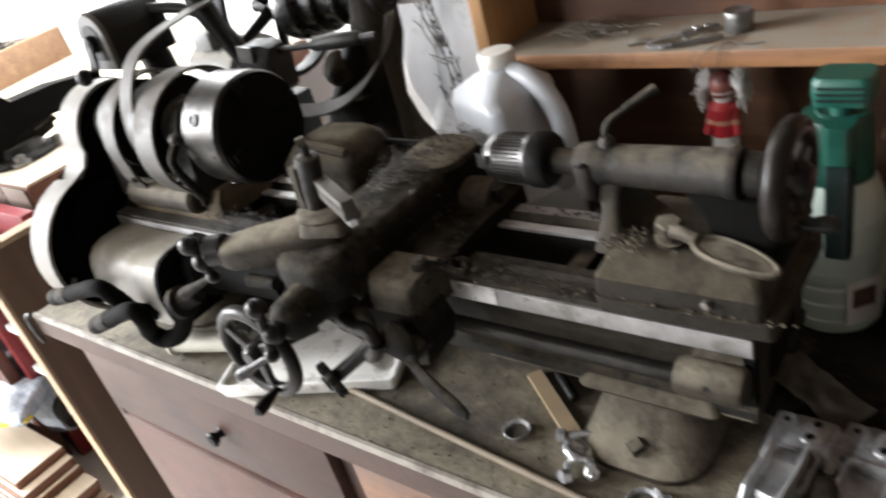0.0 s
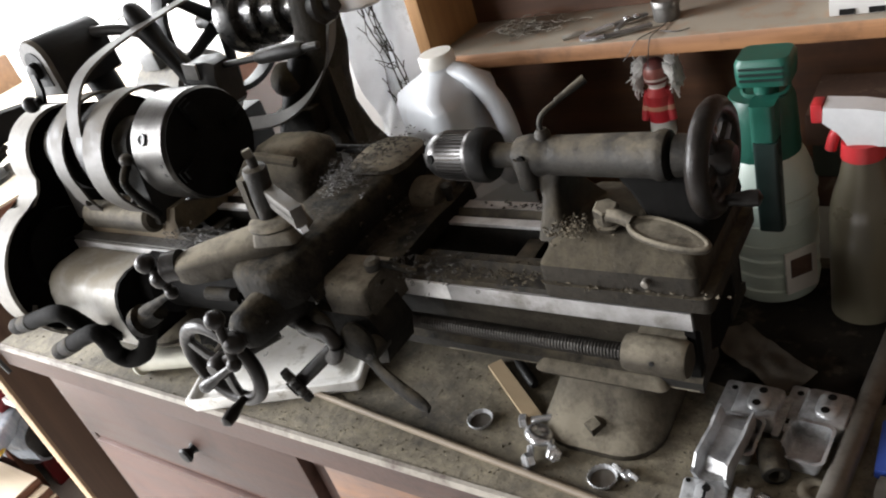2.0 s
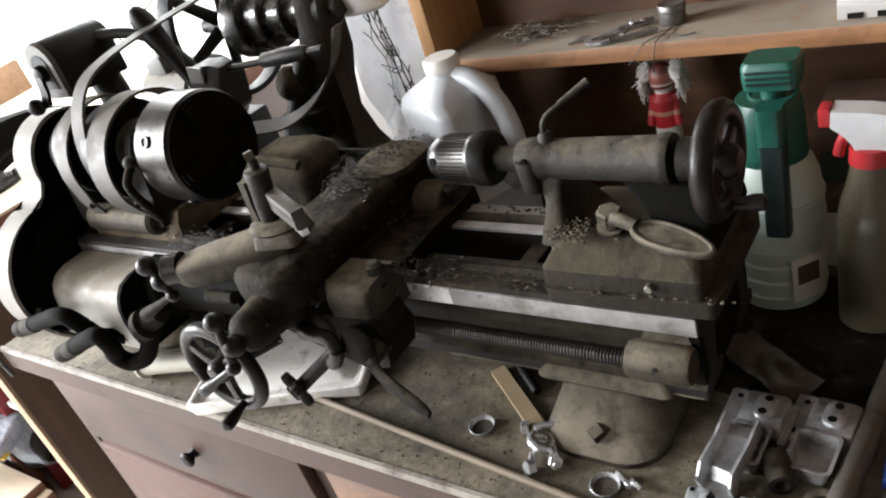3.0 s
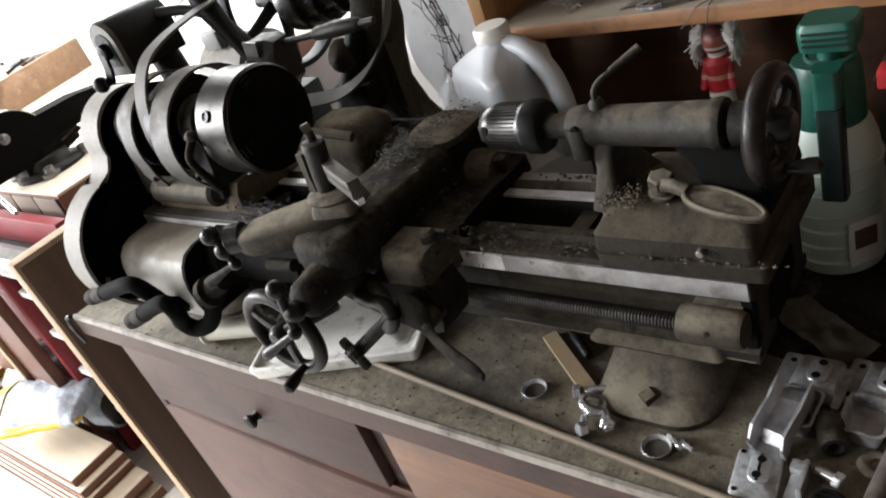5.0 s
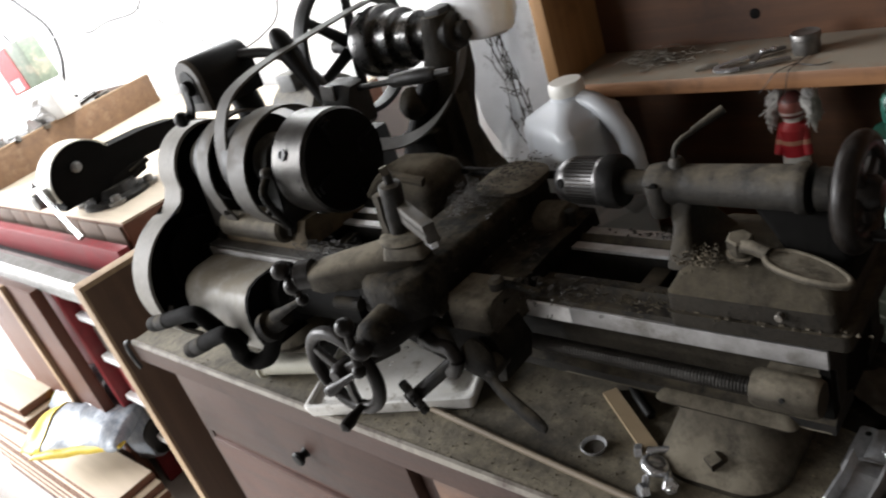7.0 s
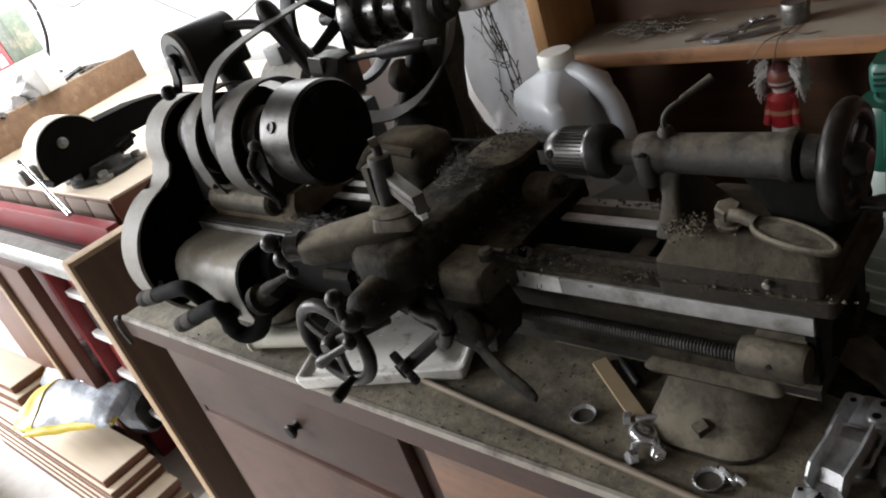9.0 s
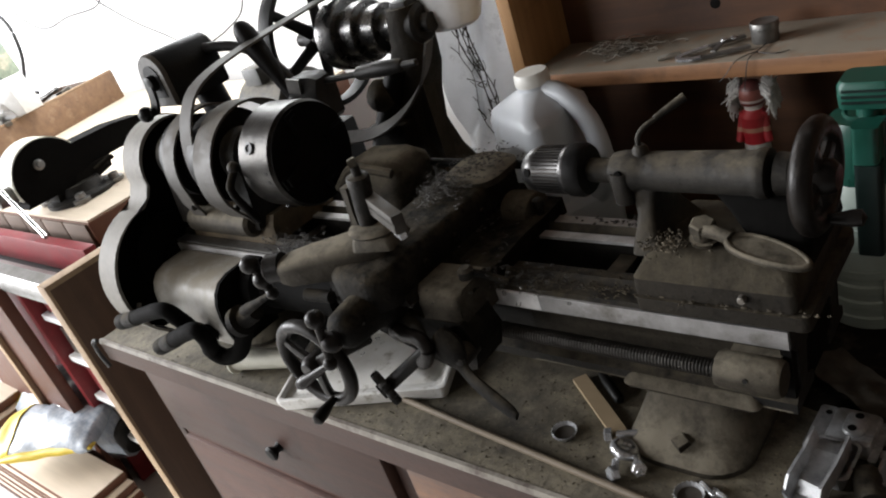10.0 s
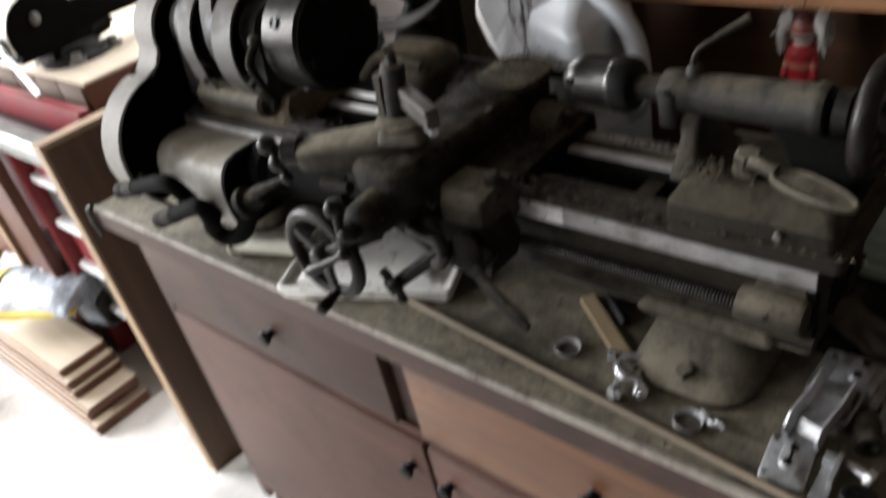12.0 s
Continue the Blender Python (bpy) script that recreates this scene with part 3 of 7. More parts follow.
# headstock
SY, SZ = 0.602, 1.226
secs = []
for x in (-1.185, -1.175, -0.955, -0.945):
    k = 0.006 if x in (-1.185, -0.945) else 0.0
    secs.append([(x, y, z) for y, z in ((0.557 + k, 1.089), (0.56 + k, 1.118), (0.57 + k, 1.135), (0.65, 1.135), (0.7 - k, 1.118), (0.7 - k, 1.089))])
head = part("headstock", loft(secs), M_BROWN, lathe, "rusty oil-stained headstock casting", angle=50)
for x in (-1.165, -0.975):
    pts = [(0.55, 1.12)] + arc(SY, SZ, 0.045, 200, -20, 16) + [(0.66, 1.12)]
    part("bearing_pillar", extrude(pts, "x", x - 0.018, x + 0.018), M_IRON, head, bevel=0.004)
part("gear_hub", lathe_shape((-1.15, SY, SZ), (1, 0, 0), [(0, 0.05), (0.02, 0.052), (0.021, 0.068), (0.05, 0.068), (0.051, 0.056), (0.08, 0.056), (0.081, 0.044), (0.115, 0.044), (0.116, 0.075), (0.14, 0.075), (0.141, 0.03), (0.2, 0.03)], 40), M_BLACK, head, "oily black cone pulley and gear")
part("front_roll", rod((-1.14, 0.555, 1.128), (-0.97, 0.555, 1.128), 0.022, seg=20), M_DUSTY, head)


def band(x, w, cy, cz, r, a0, a1, tail, mat, label, name="gear_guard", thick=0.004):
    line = arc(cy, cz, r, a0, a1, 26) + list(tail)
    inner = arc(cy, cz, r - thick, a0, a1, 26) + [(y + thick, z) for y, z in tail]
    return part(name, extrude(line + inner[::-1], "x", x - w / 2, x + w / 2), mat, lathe, label, angle=35)


g2 = band(-1.095, 0.034, 0.615, 1.214, 0.09, 0, 195, [(0.53, 1.172), (0.538, 1.15), (0.55, 1.115)], M_BAND, "scuffed grey curved gear guard")
g3 = band(-0.985, 0.046, 0.612, 1.211, 0.097, -10, 198, [(0.53, 1.163), (0.545, 1.143), (0.562, 1.108)], M_BAND, "scuffed grey curved gear guard")
for g, x, y in ((g2, -1.095, 0.546), (g3, -0.985, 0.556)):
    part("screw", nut((x, y + 0.004, 1.125), (0, -1, 0.3), 0.006, 0.009), M_STEEL, g)
    part("stud", rod((x - 0.01, y - 0.004, 1.16), (x + 0.012, y - 0.016, 1.165), 0.005, seg=10), M_IRON, g)
# end guard: a light S-shaped rim, its inside near-black with shade put in
outer = arc(0.612, 1.21, 0.08, 60, 185, 14) + [(0.52, 1.182), (0.503, 1.168)] + arc(0.522, 1.048, 0.125, 105, 235, 18)
outer = [(y, z) for y, z in outer]
rim_in = [(y + 0.006 if i > 14 else y + 0.004, z - (0.005 if i < 15 else 0.0)) for i, (y, z) in enumerate(outer)]
part("end_guard", extrude(outer + rim_in[::-1], "x", -1.262, -1.205), M_GUARD, lathe, "light grey S-curved end guard", angle=50)
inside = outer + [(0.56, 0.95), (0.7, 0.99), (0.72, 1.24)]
part("end_guard_back", extrude([(y + 0.007, z) for y, z in inside], "x", -1.262, -1.252), M_VOID, lathe, "near-black inside of the end guard, its shade in the colour")
# The guard's shade is in this gear's near-black too.
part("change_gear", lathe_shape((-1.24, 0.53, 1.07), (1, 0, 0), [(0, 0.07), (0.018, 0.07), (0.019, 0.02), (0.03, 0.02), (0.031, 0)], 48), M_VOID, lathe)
bm = tube([(-1.235, 0.43, 1.02), (-1.235, 0.42, 1.008), (-1.235, 0.408, 1.01), (-1.235, 0.402, 1.024), (-1.236, 0.405, 1.034)], 0.004, 8)
part("hook", bm, M_GUARD, lathe)

# spindle chuck
CX = -0.831
ch = part("chuck", lathe_shape((CX - 0.075, SY + 0.006, SZ), (1, 0, 0), [(0, 0.03), (0, 0.072), (0.004, 0.0775), (0.069, 0.0775), (0.0745, 0.0738)], 72), M_CHUCK, lathe, "worn steel four-jaw chuck", angle=30)
# Face and jaws turn from the light; their shade is put into the colour.
part("chuck_face", lathe_shape((CX - 0.0006, SY + 0.006, SZ), (1, 0, 0), [(-0.002, 0.074), (0.0016, 0.074), (0.0024, 0.0715), (0.002, 0.022), (0.0012, 0.0215), (0.0012, 0)], 72), M_VOID, ch, "near-black chuck face with its shade in the colour", angle=30)
for k in range(4):
    a = radians(14 + 90 * k)
    cy, cz = math.cos(a), math.sin(a)
    f = Matrix.Translation((CX, SY + 0.006, SZ)) @ Matrix.Rotation(a, 4, "X")
    jb = bmesh.new()
    box((0.001, 0.03, -0.009), (0.006, 0.071, 0.009), jb, f)
    box((0.004, 0.045, -0.007), (0.012, 0.066, 0.007), jb, f)
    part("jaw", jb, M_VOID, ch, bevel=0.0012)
    a2 = a + radians(45)
    p = Vector((CX - 0.045, SY + 0.006 + 0.0785 * math.cos(a2), SZ + 0.0785 * math.sin(a2)))
    part("key_socket", lathe_shape(p, (0, math.cos(a2), math.sin(a2)), [(0, 0.009), (0.0018, 0.009), (0.0019, 0.0055), (-0.001, 0.005), (-0.001, 0)], 16), M_FACE, ch)
for a in (176, 186):
    p = Vector((CX - 0.016, SY + 0.006 + 0.0775 * math.cos(radians(a)), SZ + 0.0775 * math.sin(radians(a))))
    part("pin_hole", lathe_shape(p, (0, math.cos(radians(a)), math.sin(radians(a))), [(-0.002, 0.0028), (0.0004, 0.0028), (0.0005, 0)], 12), M_BLACK, ch)
part("back_plate", lathe_shape((CX - 0.094, SY + 0.006, SZ), (1, 0, 0), [(0, 0.04), (0.002, 0.058), (0.0185, 0.058), (0.019, 0.04)], 48), M_STEEL, ch)
part("lock_lever", tube([(CX - 0.09, 0.53, 1.235), (CX - 0.088, 0.512, 1.215), (CX - 0.085, 0.52, 1.18), (CX - 0.09, 0.535, 1.15)], 0.0062, 10), M_SLIDE, lathe)
part("lever_knob", ball((CX - 0.09, 0.532, 1.24), 0.0095), M_IRON, lathe)

# feed gearbox at the front of the headstock
gb_prof = [(0.45, 0.955), (0.444, 0.99), (0.443, 1.02), (0.446, 1.04), (0.453, 1.056), (0.465, 1.068), (0.484, 1.074), (0.53, 1.075), (0.53, 0.955)]
gb = part("feed_gearbox", extrude(gb_prof, "x", -1.19, -1.0), M_BOXPAINT, lathe, "rounded satin-grey feed gearbox", angle=50, bevel=0.003)
# End plate and roll beyond it: the gap's shade is put into near-black.
part("gearbox_end", extrude([(0.4475, 0.957), (0.4415, 0.99), (0.4405, 1.02), (0.4435, 1.041), (0.451, 1.058), (0.464, 1.071), (0.484, 1.077), (0.531, 1.078), (0.531, 0.957)], "x", -1.0, -0.992), M_VOID, gb, "near-black end plate with shade in its colour")
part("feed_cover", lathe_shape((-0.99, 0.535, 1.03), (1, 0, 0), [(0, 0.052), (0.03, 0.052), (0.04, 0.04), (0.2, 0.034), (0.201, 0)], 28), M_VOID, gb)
for pts in ([(-1.268, 0.4, 0.995), (-1.17, 0.4, 1.026), (-1.085, 0.402, 1.05), (-1.064, 0.41, 1.03), (-1.062, 0.425, 0.995), (-1.045, 0.45, 0.978)],
            [(-1.152, 0.395, 0.967), (-1.07, 0.395, 1.003), (-0.998, 0.397, 1.03), (-0.99, 0.402, 1.008), (-1.004, 0.408, 0.98), (-0.992, 0.418, 0.962), (-0.96, 0.43, 0.975), (-0.935, 0.445, 1.02)]):
    lv = part("feed_lever", roughen(tube(pts, 0.0135, 14, 6), 0.0008, 60), M_VOID, lathe, "thick bent black feed lever", angle=60)
    d = (Vector(pts[1]) - Vector(pts[0])).normalized()
    part("grip", lathe_shape(Vector(pts[0]) - d * 0.004, d, [(0, 0.012), (0.002, 0.0145), (0.034, 0.0148), (0.036, 0.0138), (0.038, 0.0148), (0.08, 0.0148), (0.083, 0.012)], 18), M_SLIDE, lv)
    part("worn_end", lathe_shape(Vector(pts[0]) - d * 0.005, d, [(0, 0), (0.0001, 0.0115), (0.0015, 0.012)], 18), M_DUSTY, lv, "dusty flat end")
part("lever_collar", lathe_shape((-0.95, 0.44, 1.02), (0.75, 0.25, 0.35), [(0, 0.012), (0.003, 0.024), (0.016, 0.025), (0.02, 0.016), (0.05, 0.014)], 24), M_SLIDE, lathe)
part("feed_knob", lathe_shape((-0.965, 0.45, 1.0), (0.35, 0.1, 1), [(-0.01, 0.01), (0.0, 0.017), (0.014, 0.019), (0.03, 0.014), (0.034, 0)], 18), M_VOID, lathe)

# carriage: saddle, apron, cross slide, compound rest
sd = bmesh.new()
loft([[(x, 0.5 + (y - 0.5) * k, z) for x, y in ((-0.562, 0.47), (-0.553, 0.462), (-0.505, 0.464), (-0.498, 0.472), (-0.498, 0.535), (-0.562, 0.535))] for z, k in ((1.07, 1.0), (1.102, 1.0), (1.116, 0.9), (1.121, 0.7))], sd)
roughen(sd, 0.0015, 40)
saddle = part("saddle", sd, M_DUSTY, lathe, "dirt-caked saddle wing", angle=50)
bm = box((-0.72, 0.47, 1.088), (-0.5, 0.71, 1.11))
bmesh.ops.subdivide_edges(bm, edges=bm.edges, cuts=8, use_grid_fill=True)
part("saddle_body", roughen(bm, 0.003, 30), M_SLIDE, lathe, "grease-blackened saddle", angle=60)
part("wiper", tube([(-0.505, 0.507, 1.126), (-0.492, 0.512, 1.122), (-0.465, 0.522, 1.108)], 0.0045, 8), M_SLIDE, saddle)
part("wiper_knob", lathe_shape((-0.508, 0.505, 1.118), (0, 0, 1), [(0, 0.01), (0.012, 0.01), (0.016, 0.006)], 12), M_IRON, saddle)
ap = [(-0.7, 1.085), (-0.5, 1.085), (-0.487, 1.055), (-0.497, 1.02), (-0.53, 1.01), (-0.57, 1.022), (-0.61, 1.035), (-0.65, 1.05), (-0.69, 1.065)]
apron = part("apron", extrude(ap, "y", 0.462, 0.515), M_SLIDE, lathe, "grimy apron casting", bevel=0.008)
part("apron_lobe", roughen(lathe_shape((-0.585, 0.465, 1.062), (0, -1, 0), [(0, 0.024), (0.006, 0.023), (0.01, 0.018), (0.011, 0)], 28), 0.0012, 50), M_GRIME, apron)
for x, z in ((-0.553, 1.072), (-0.527, 1.046), (-0.512, 1.07)):
    part("screw_hole", lathe_shape((x, 0.4475 if x < -0.54 else 0.4622, z), (0, -1, 0), [(-0.001, 0.003), (0.0006, 0.003), (0.0007, 0)], 10), M_VOID, apron)
# cross slide
secs = []
for z, g in ((1.116, 0.0), (1.15, 0.0), (1.16, -0.006), (1.162, -0.012)):
    secs.append(rounded_rect(-0.612, 0.575, 0.1 + 2 * g, 0.31 + 2 * g, 0.035, z, 6))
cs = part("cross_slide", roughen(loft(secs), 0.002, 40), M_SLIDE, lathe, "swarf-covered cross slide", angle=50)
secs = []
for z, g in ((1.158, 0.0), (1.166, 0.0), (1.172, -0.008)):
    secs.append(rounded_rect(-0.598, 0.682, 0.09 + 2 * g, 0.09 + 2 * g, 0.03, z, 6))
part("slide_pad", roughen(loft(secs), 0.0015, 50), M_DUSTY, cs, angle=50)
bm = extrude([(-0.668, 1.108), (-0.556, 1.108), (-0.563, 1.124), (-0.661, 1.124)], "y", 0.45, 0.72)
part("dovetail", bm, M_SLIDE, cs, "greasy dovetail base", bevel=0.002)
bm = sweep([(-0.661, 0.46, 1.128), (-0.664, 0.52, 1.127), (-0.664, 0.6, 1.126)], [(-0.006, -0.007), (0.004, -0.007), (0.007, 0.0), (0.0, 0.007), (-0.006, 0.005)])
part("gib_strip", bm, M_DUSTY, cs, "dusty gib along the slide")
for y in (0.5, 0.56, 0.62):
    part("gib_screw", nut((-0.5615, y, 1.137), (1, 0, 0), 0.005, 0.004, None, 12), M_SLIDE, cs)
part("screw_boss", lathe_shape((-0.607, 0.46, 1.112), (0, -1, 0), [(0, 0.036), (0.02, 0.035), (0.03, 0.028), (0.055, 0.0255), (0.074, 0.0235), (0.081, 0.019), (0.085, 0.012)], 28), M_SLIDE, cs, "dusty screw boss")
part("slide_nose", extrude([(-0.64, 1.095), (-0.58, 1.095), (-0.57, 1.115), (-0.578, 1.138), (-0.642, 1.138), (-0.648, 1.115)], "y", 0.44, 0.47), M_SLIDE, cs, bevel=0.006)
cr = bmesh.new()
rod((-0.607, 0.392, 1.112), (-0.607, 0.362, 1.112), 0.011, bm=cr)
ball((-0.607, 0.366, 1.112), 0.013, cr)
rod((-0.612, 0.362, 1.138), (-0.612, 0.358, 1.092), 0.0055, 0.0055, bm=cr)
ball((-0.613, 0.362, 1.146), 0.0115, cr)
ball((-0.612, 0.356, 1.088), 0.0085, cr)
crank = part("cross_feed_crank", cr, M_HANDLE, lathe, "dark oily ball crank")
part("handle", lathe_shape((-0.612, 0.356, 1.088), (-0.058, -0.015, -0.034), [(0, 0.004), (0.014, 0.0042), (0.04, 0.0052), (0.056, 0.0078), (0.066, 0.008), (0.071, 0.0055), (0.073, 0)], 16), M_HANDLE, crank)
# compound rest, swung towards the front
ANG = radians(27)
cm = Matrix.Translation((-0.655, 0.468, 1.155)) @ Matrix.Rotation(ANG, 4, "Z")
cb = bmesh.new()
rings = []
for x, w, h0, h1 in ((-0.097, 0.012, -0.008, 0.01), (-0.092, 0.018, -0.012, 0.014), (-0.078, 0.0225, -0.016, 0.018), (-0.05, 0.026, -0.016, 0.022), (0.0, 0.028, -0.016, 0.028), (0.03, 0.029, -0.016, 0.031), (0.05, 0.028, -0.012, 0.031), (0.058, 0.026, 0.0, 0.03), (0.062, 0.022, 0.01, 0.028)):
    sec = [(-w * 0.85, h0)]
    for k in range(13):
        a = math.pi * (1 - k / 12)
        ca, sa = math.cos(a), math.sin(a)
        sec.append((w * math.copysign(abs(ca) ** 0.7, ca), h1 * 0.3 + h1 * 0.7 * sa ** 0.75))
    sec.append((w * 0.85, h0))
    rings.append([cm @ Vector((x, y, z)) for y, z in sec])
loft(rings, cb)
roughen(cb, 0.0008, 50)
comp = part("compound_rest", cb, M_DUSTY, lathe, "dusty compound slide swung to the front", angle=50)
pm = Matrix.Translation((-0.606, 0.482, 1.187)) @ Matrix.Rotation(ANG - radians(12), 4, "Z")
part("top_plate", roughen(loft([[pm @ Vector(p) for p in rounded_rect(0.004, 0, 0.054 + g, 0.048 + g, 0.007, z, 3)] for z, g in ((-0.012, 0.004), (0.0, 0.0), (0.003, -0.004))]), 0.0007, 60), M_DUSTY, comp, "flat dusty pad under the post", angle=45)
part("compound_base", lathe_shape((-0.625, 0.485, 1.118), (0, 0, 1), [(0, 0.06), (0.014, 0.06), (0.02, 0.054)], 40), M_VOID, lathe)
prof = []
for k in range(15):
    prof += [(k * 0.003, 0.0068), (k * 0.003 + 0.001, 0.0082), (k * 0.003 + 0.002, 0.0082)]
part("compound_screw", lathe_shape((-0.7, 0.42, 1.126), (1, 0.06, 0.03), prof, 12), M_IRON, lathe, "threaded slide screw", angle=25)
hc = bmesh.new()
c = cm @ Vector((-0.11, 0, 0.004))
lathe_shape(cm @ Vector((-0.09, 0, 0.004)), (c - cm @ Vector((-0.09, 0, 0.004))), [(0, 0.019), (0.02, 0.019), (0.025, 0.013)], 20, hc)
c = cm @ Vector((-0.124, 0, 0.004))
rod(c + Vector((-0.004, -0.004, 0.012)), c + Vector((0.002, 0.0, -0.03)), 0.006, bm=hc)
ball(c + Vector((-0.006, -0.006, 0.013)), 0.0125, hc)
ball(c + Vector((0, -0.002, -0.012)), 0.0125, hc)
ball(c + Vector((0.004, 0, -0.034)), 0.0085, hc)
ccr = part("compound_crank", hc, M_HANDLE, lathe, "dark oily ball crank")
part("handle", lathe_shape(c + Vector((0.004, 0, -0.034)), (-0.085, -0.01, -0.04), [(0, 0.004), (0.015, 0.0042), (0.05, 0.006), (0.072, 0.0082), (0.084, 0.0075), (0.09, 0.0)], 14), M_SLIDE, ccr)
# tool post
tp = bmesh.new()
lathe_shape((-0.616, 0.486, 1.19), (0.16, 0.0, 1), [(0, 0.018), (0.004, 0.018), (0.006, 0.0135), (0.03, 0.0132), (0.066, 0.0135), (0.07, 0.0125), (0.072, 0.006)], 24, tp)
post = part("tool_post", roughen(tp, 0.0014, 70), M_IRON, lathe, "worn round tool post")
part("collar", lathe_shape((-0.605, 0.485, 1.19), (0.05, 0, 1), [(0, 0.026), (0.003, 0.033), (0.0055, 0.0335), (0.008, 0.029), (0.0085, 0.013)], 28), M_DUSTY, post, "worn dusty collar")
part("wedge", roughen(sweep([(-0.628, 0.482, 1.197), (-0.624, 0.48, 1.222), (-0.62, 0.48, 1.25)], [(-0.005, -0.008), (0.005, -0.008), (0.005, 0.008), (-0.005, 0.008)], (0, 1, 0)), 0.0015, 70), M_DUSTY, post, "dusty slotted side")
part("clamp_screw", rod((-0.605, 0.487, 1.258), (-0.604, 0.486, 1.274), 0.0055, seg=12), M_IRON, post)
part("screw_head", roughen(nut((-0.604, 0.486, 1.272), (-0.2, 0.0, 1), 0.0068, 0.009, None, 4), 0.0008, 80), M_DUSTY, post, "square dusty screw head")
tm = Matrix.Translation((-0.578, 0.478, 1.222)) @ Matrix.Rotation(radians(-24), 4, "Z") @ Matrix.Rotation(radians(4), 4, "Y")
tb = box((-0.03, -0.0075, -0.012), (0.05, 0.0075, 0.011), None, tm)
holder = part("tool_holder", tb, M_BAND, post, "dull grey-brown tool holder bar", bevel=0.0015)
part("tool_bit", box((0.03, -0.004, -0.02), (0.05, 0.004, -0.0125), None, tm), M_CHROME, holder)
part("rocker", box((-0.02, -0.0075, -0.001), (0.054, -0.0068, 0.003), None, tm), M_IRON, holder)
# follow rest behind the tool post
secs = []
for x, s in ((-0.8, 0.8), (-0.79, 0.97), (-0.72, 1.0), (-0.71, 0.93), (-0.702, 0.75)):
    secs.append([(x, 0.665 + y * s, 1.155 + z * s) for y, z in ((-0.045, -0.04), (-0.05, 0.0), (-0.042, 0.03), (-0.02, 0.045), (0.02, 0.045), (0.042, 0.03), (0.05, 0.0), (0.045, -0.04))])
fr = part("rear_rest", roughen(loft(secs), 0.003, 30), M_DUSTY, lathe, "dust-caked rear tool rest", angle=60)
part("strap", tube([(-0.8, 0.605, 1.17), (-0.77, 0.612, 1.198), (-0.735, 0.612, 1.198), (-0.7, 0.62, 1.188)], 0.007, 8), M_DUSTY, fr)
part("feed_rod", rod((-0.7, 0.7, 1.165), (-0.45, 0.72, 1.15), 0.006, seg=10), M_BLACK, lathe)
part("rear_boss", lathe_shape((-0.59, 0.68, 1.098), (1, 0, 0), [(0, 0.032), (0.055, 0.034), (0.068, 0.032), (0.072, 0.026), (0.073, 0)], 28), M_DUSTY, lathe, "dusty round boss")
part("rear_stud", lathe_shape((-0.508, 0.668, 1.088), (0, 0, 1), [(0, 0.008), (0.004, 0.008), (0.005, 0.005), (0.032, 0.005), (0.033, 0.008), (0.042, 0.008), (0.044, 0.005)], 12), M_IRON, lathe)


def hand_wheel(name, p, d, r, t, spokes, mats, label, parent, turn=0.0, curve=0.0):
    d = Vector(d).normalized()
    wh = part(name, ring(p, d, r, t, 48, 12), mats, parent, label)
    hb = lathe_shape(Vector(p) - d * 0.016, d, [(0, 0.012), (0.004, 0.016), (0.028, 0.016), (0.034, 0.011), (0.035, 0)], 20)
    part("hub", hb, mats, wh)
    f = frame_of(p, d)
    for k in range(spokes):
        a = turn + 2 * math.pi * k / spokes
        e = f @ Vector((r * math.cos(a), r * math.sin(a), 0))
        mid = f @ Vector((0.5 * r * math.cos(a + curve), 0.5 * r * math.sin(a + curve), 0.002))
        part("spoke", sweep(smooth_line([p, mid, e], 4), [(u * 0.0085, v * 0.0055) for u, v in circle(1, 8)], d), mats, wh)
    return wh


aw = hand_wheel("apron_handwheel", (-0.725, 0.405, 1.022), (0, -1, 0), 0.06, 0.0095, 3, M_HANDLE, "dark polished three-spoke handwheel", lathe, 0.5)
part("wheel_shaft", rod((-0.725, 0.41, 1.022), (-0.69, 0.475, 1.022), 0.011), M_IRON, aw)
part("handle", lathe_shape((-0.71, 0.398, 0.972), (0.1, -1, -0.1), [(0, 0.005), (0.012, 0.006), (0.028, 0.009), (0.04, 0.008), (0.045, 0)], 14), M_HANDLE, aw)
# small star knob, half-nut lever, hook lever on the apron
kn = bmesh.new()
pts = []
for k in range(64):
    a = 2 * math.pi * k / 64
    r = 0.0225 + 0.0035 * math.cos(8 * a)
    pts.append((r * math.cos(a), r * math.sin(a)))
f = frame_of((-0.63, 0.425, 0.988), (-0.45, -1, -0.3))
loft([[f @ Vector((u * s, v * s, h)) for u, v in pts] for h, s in ((-0.006, 0.9), (-0.004, 1), (0.004, 1), (0.006, 0.9))], kn)
lathe_shape(f @ Vector((0, 0, 0.005)), f.to_3x3() @ Vector((0, 0, 1)), [(0, 0.011), (0.004, 0.011), (0.0045, 0.006), (0.001, 0.005), (0.001, 0)], 16, kn)
rod(f @ Vector((0, 0, -0.005)), (-0.575, 0.47, 1.03), 0.009, bm=kn)
part("star_knob", kn, M_BLACKDUST, lathe, "dark lobed clutch knob")
part("hook_lever", tube([(-0.6, 0.46, 1.05), (-0.594, 0.446, 1.068), (-0.58, 0.438, 1.082), (-0.562, 0.434, 1.079), (-0.542, 0.432, 1.08), (-0.531, 0.43, 1.068), (-0.54, 0.43, 1.05), (-0.549, 0.432, 1.043)], 0.0088, 12), M_HANDLE, lathe, "dark greasy hooked lever")
lv = bmesh.new()
secs = []
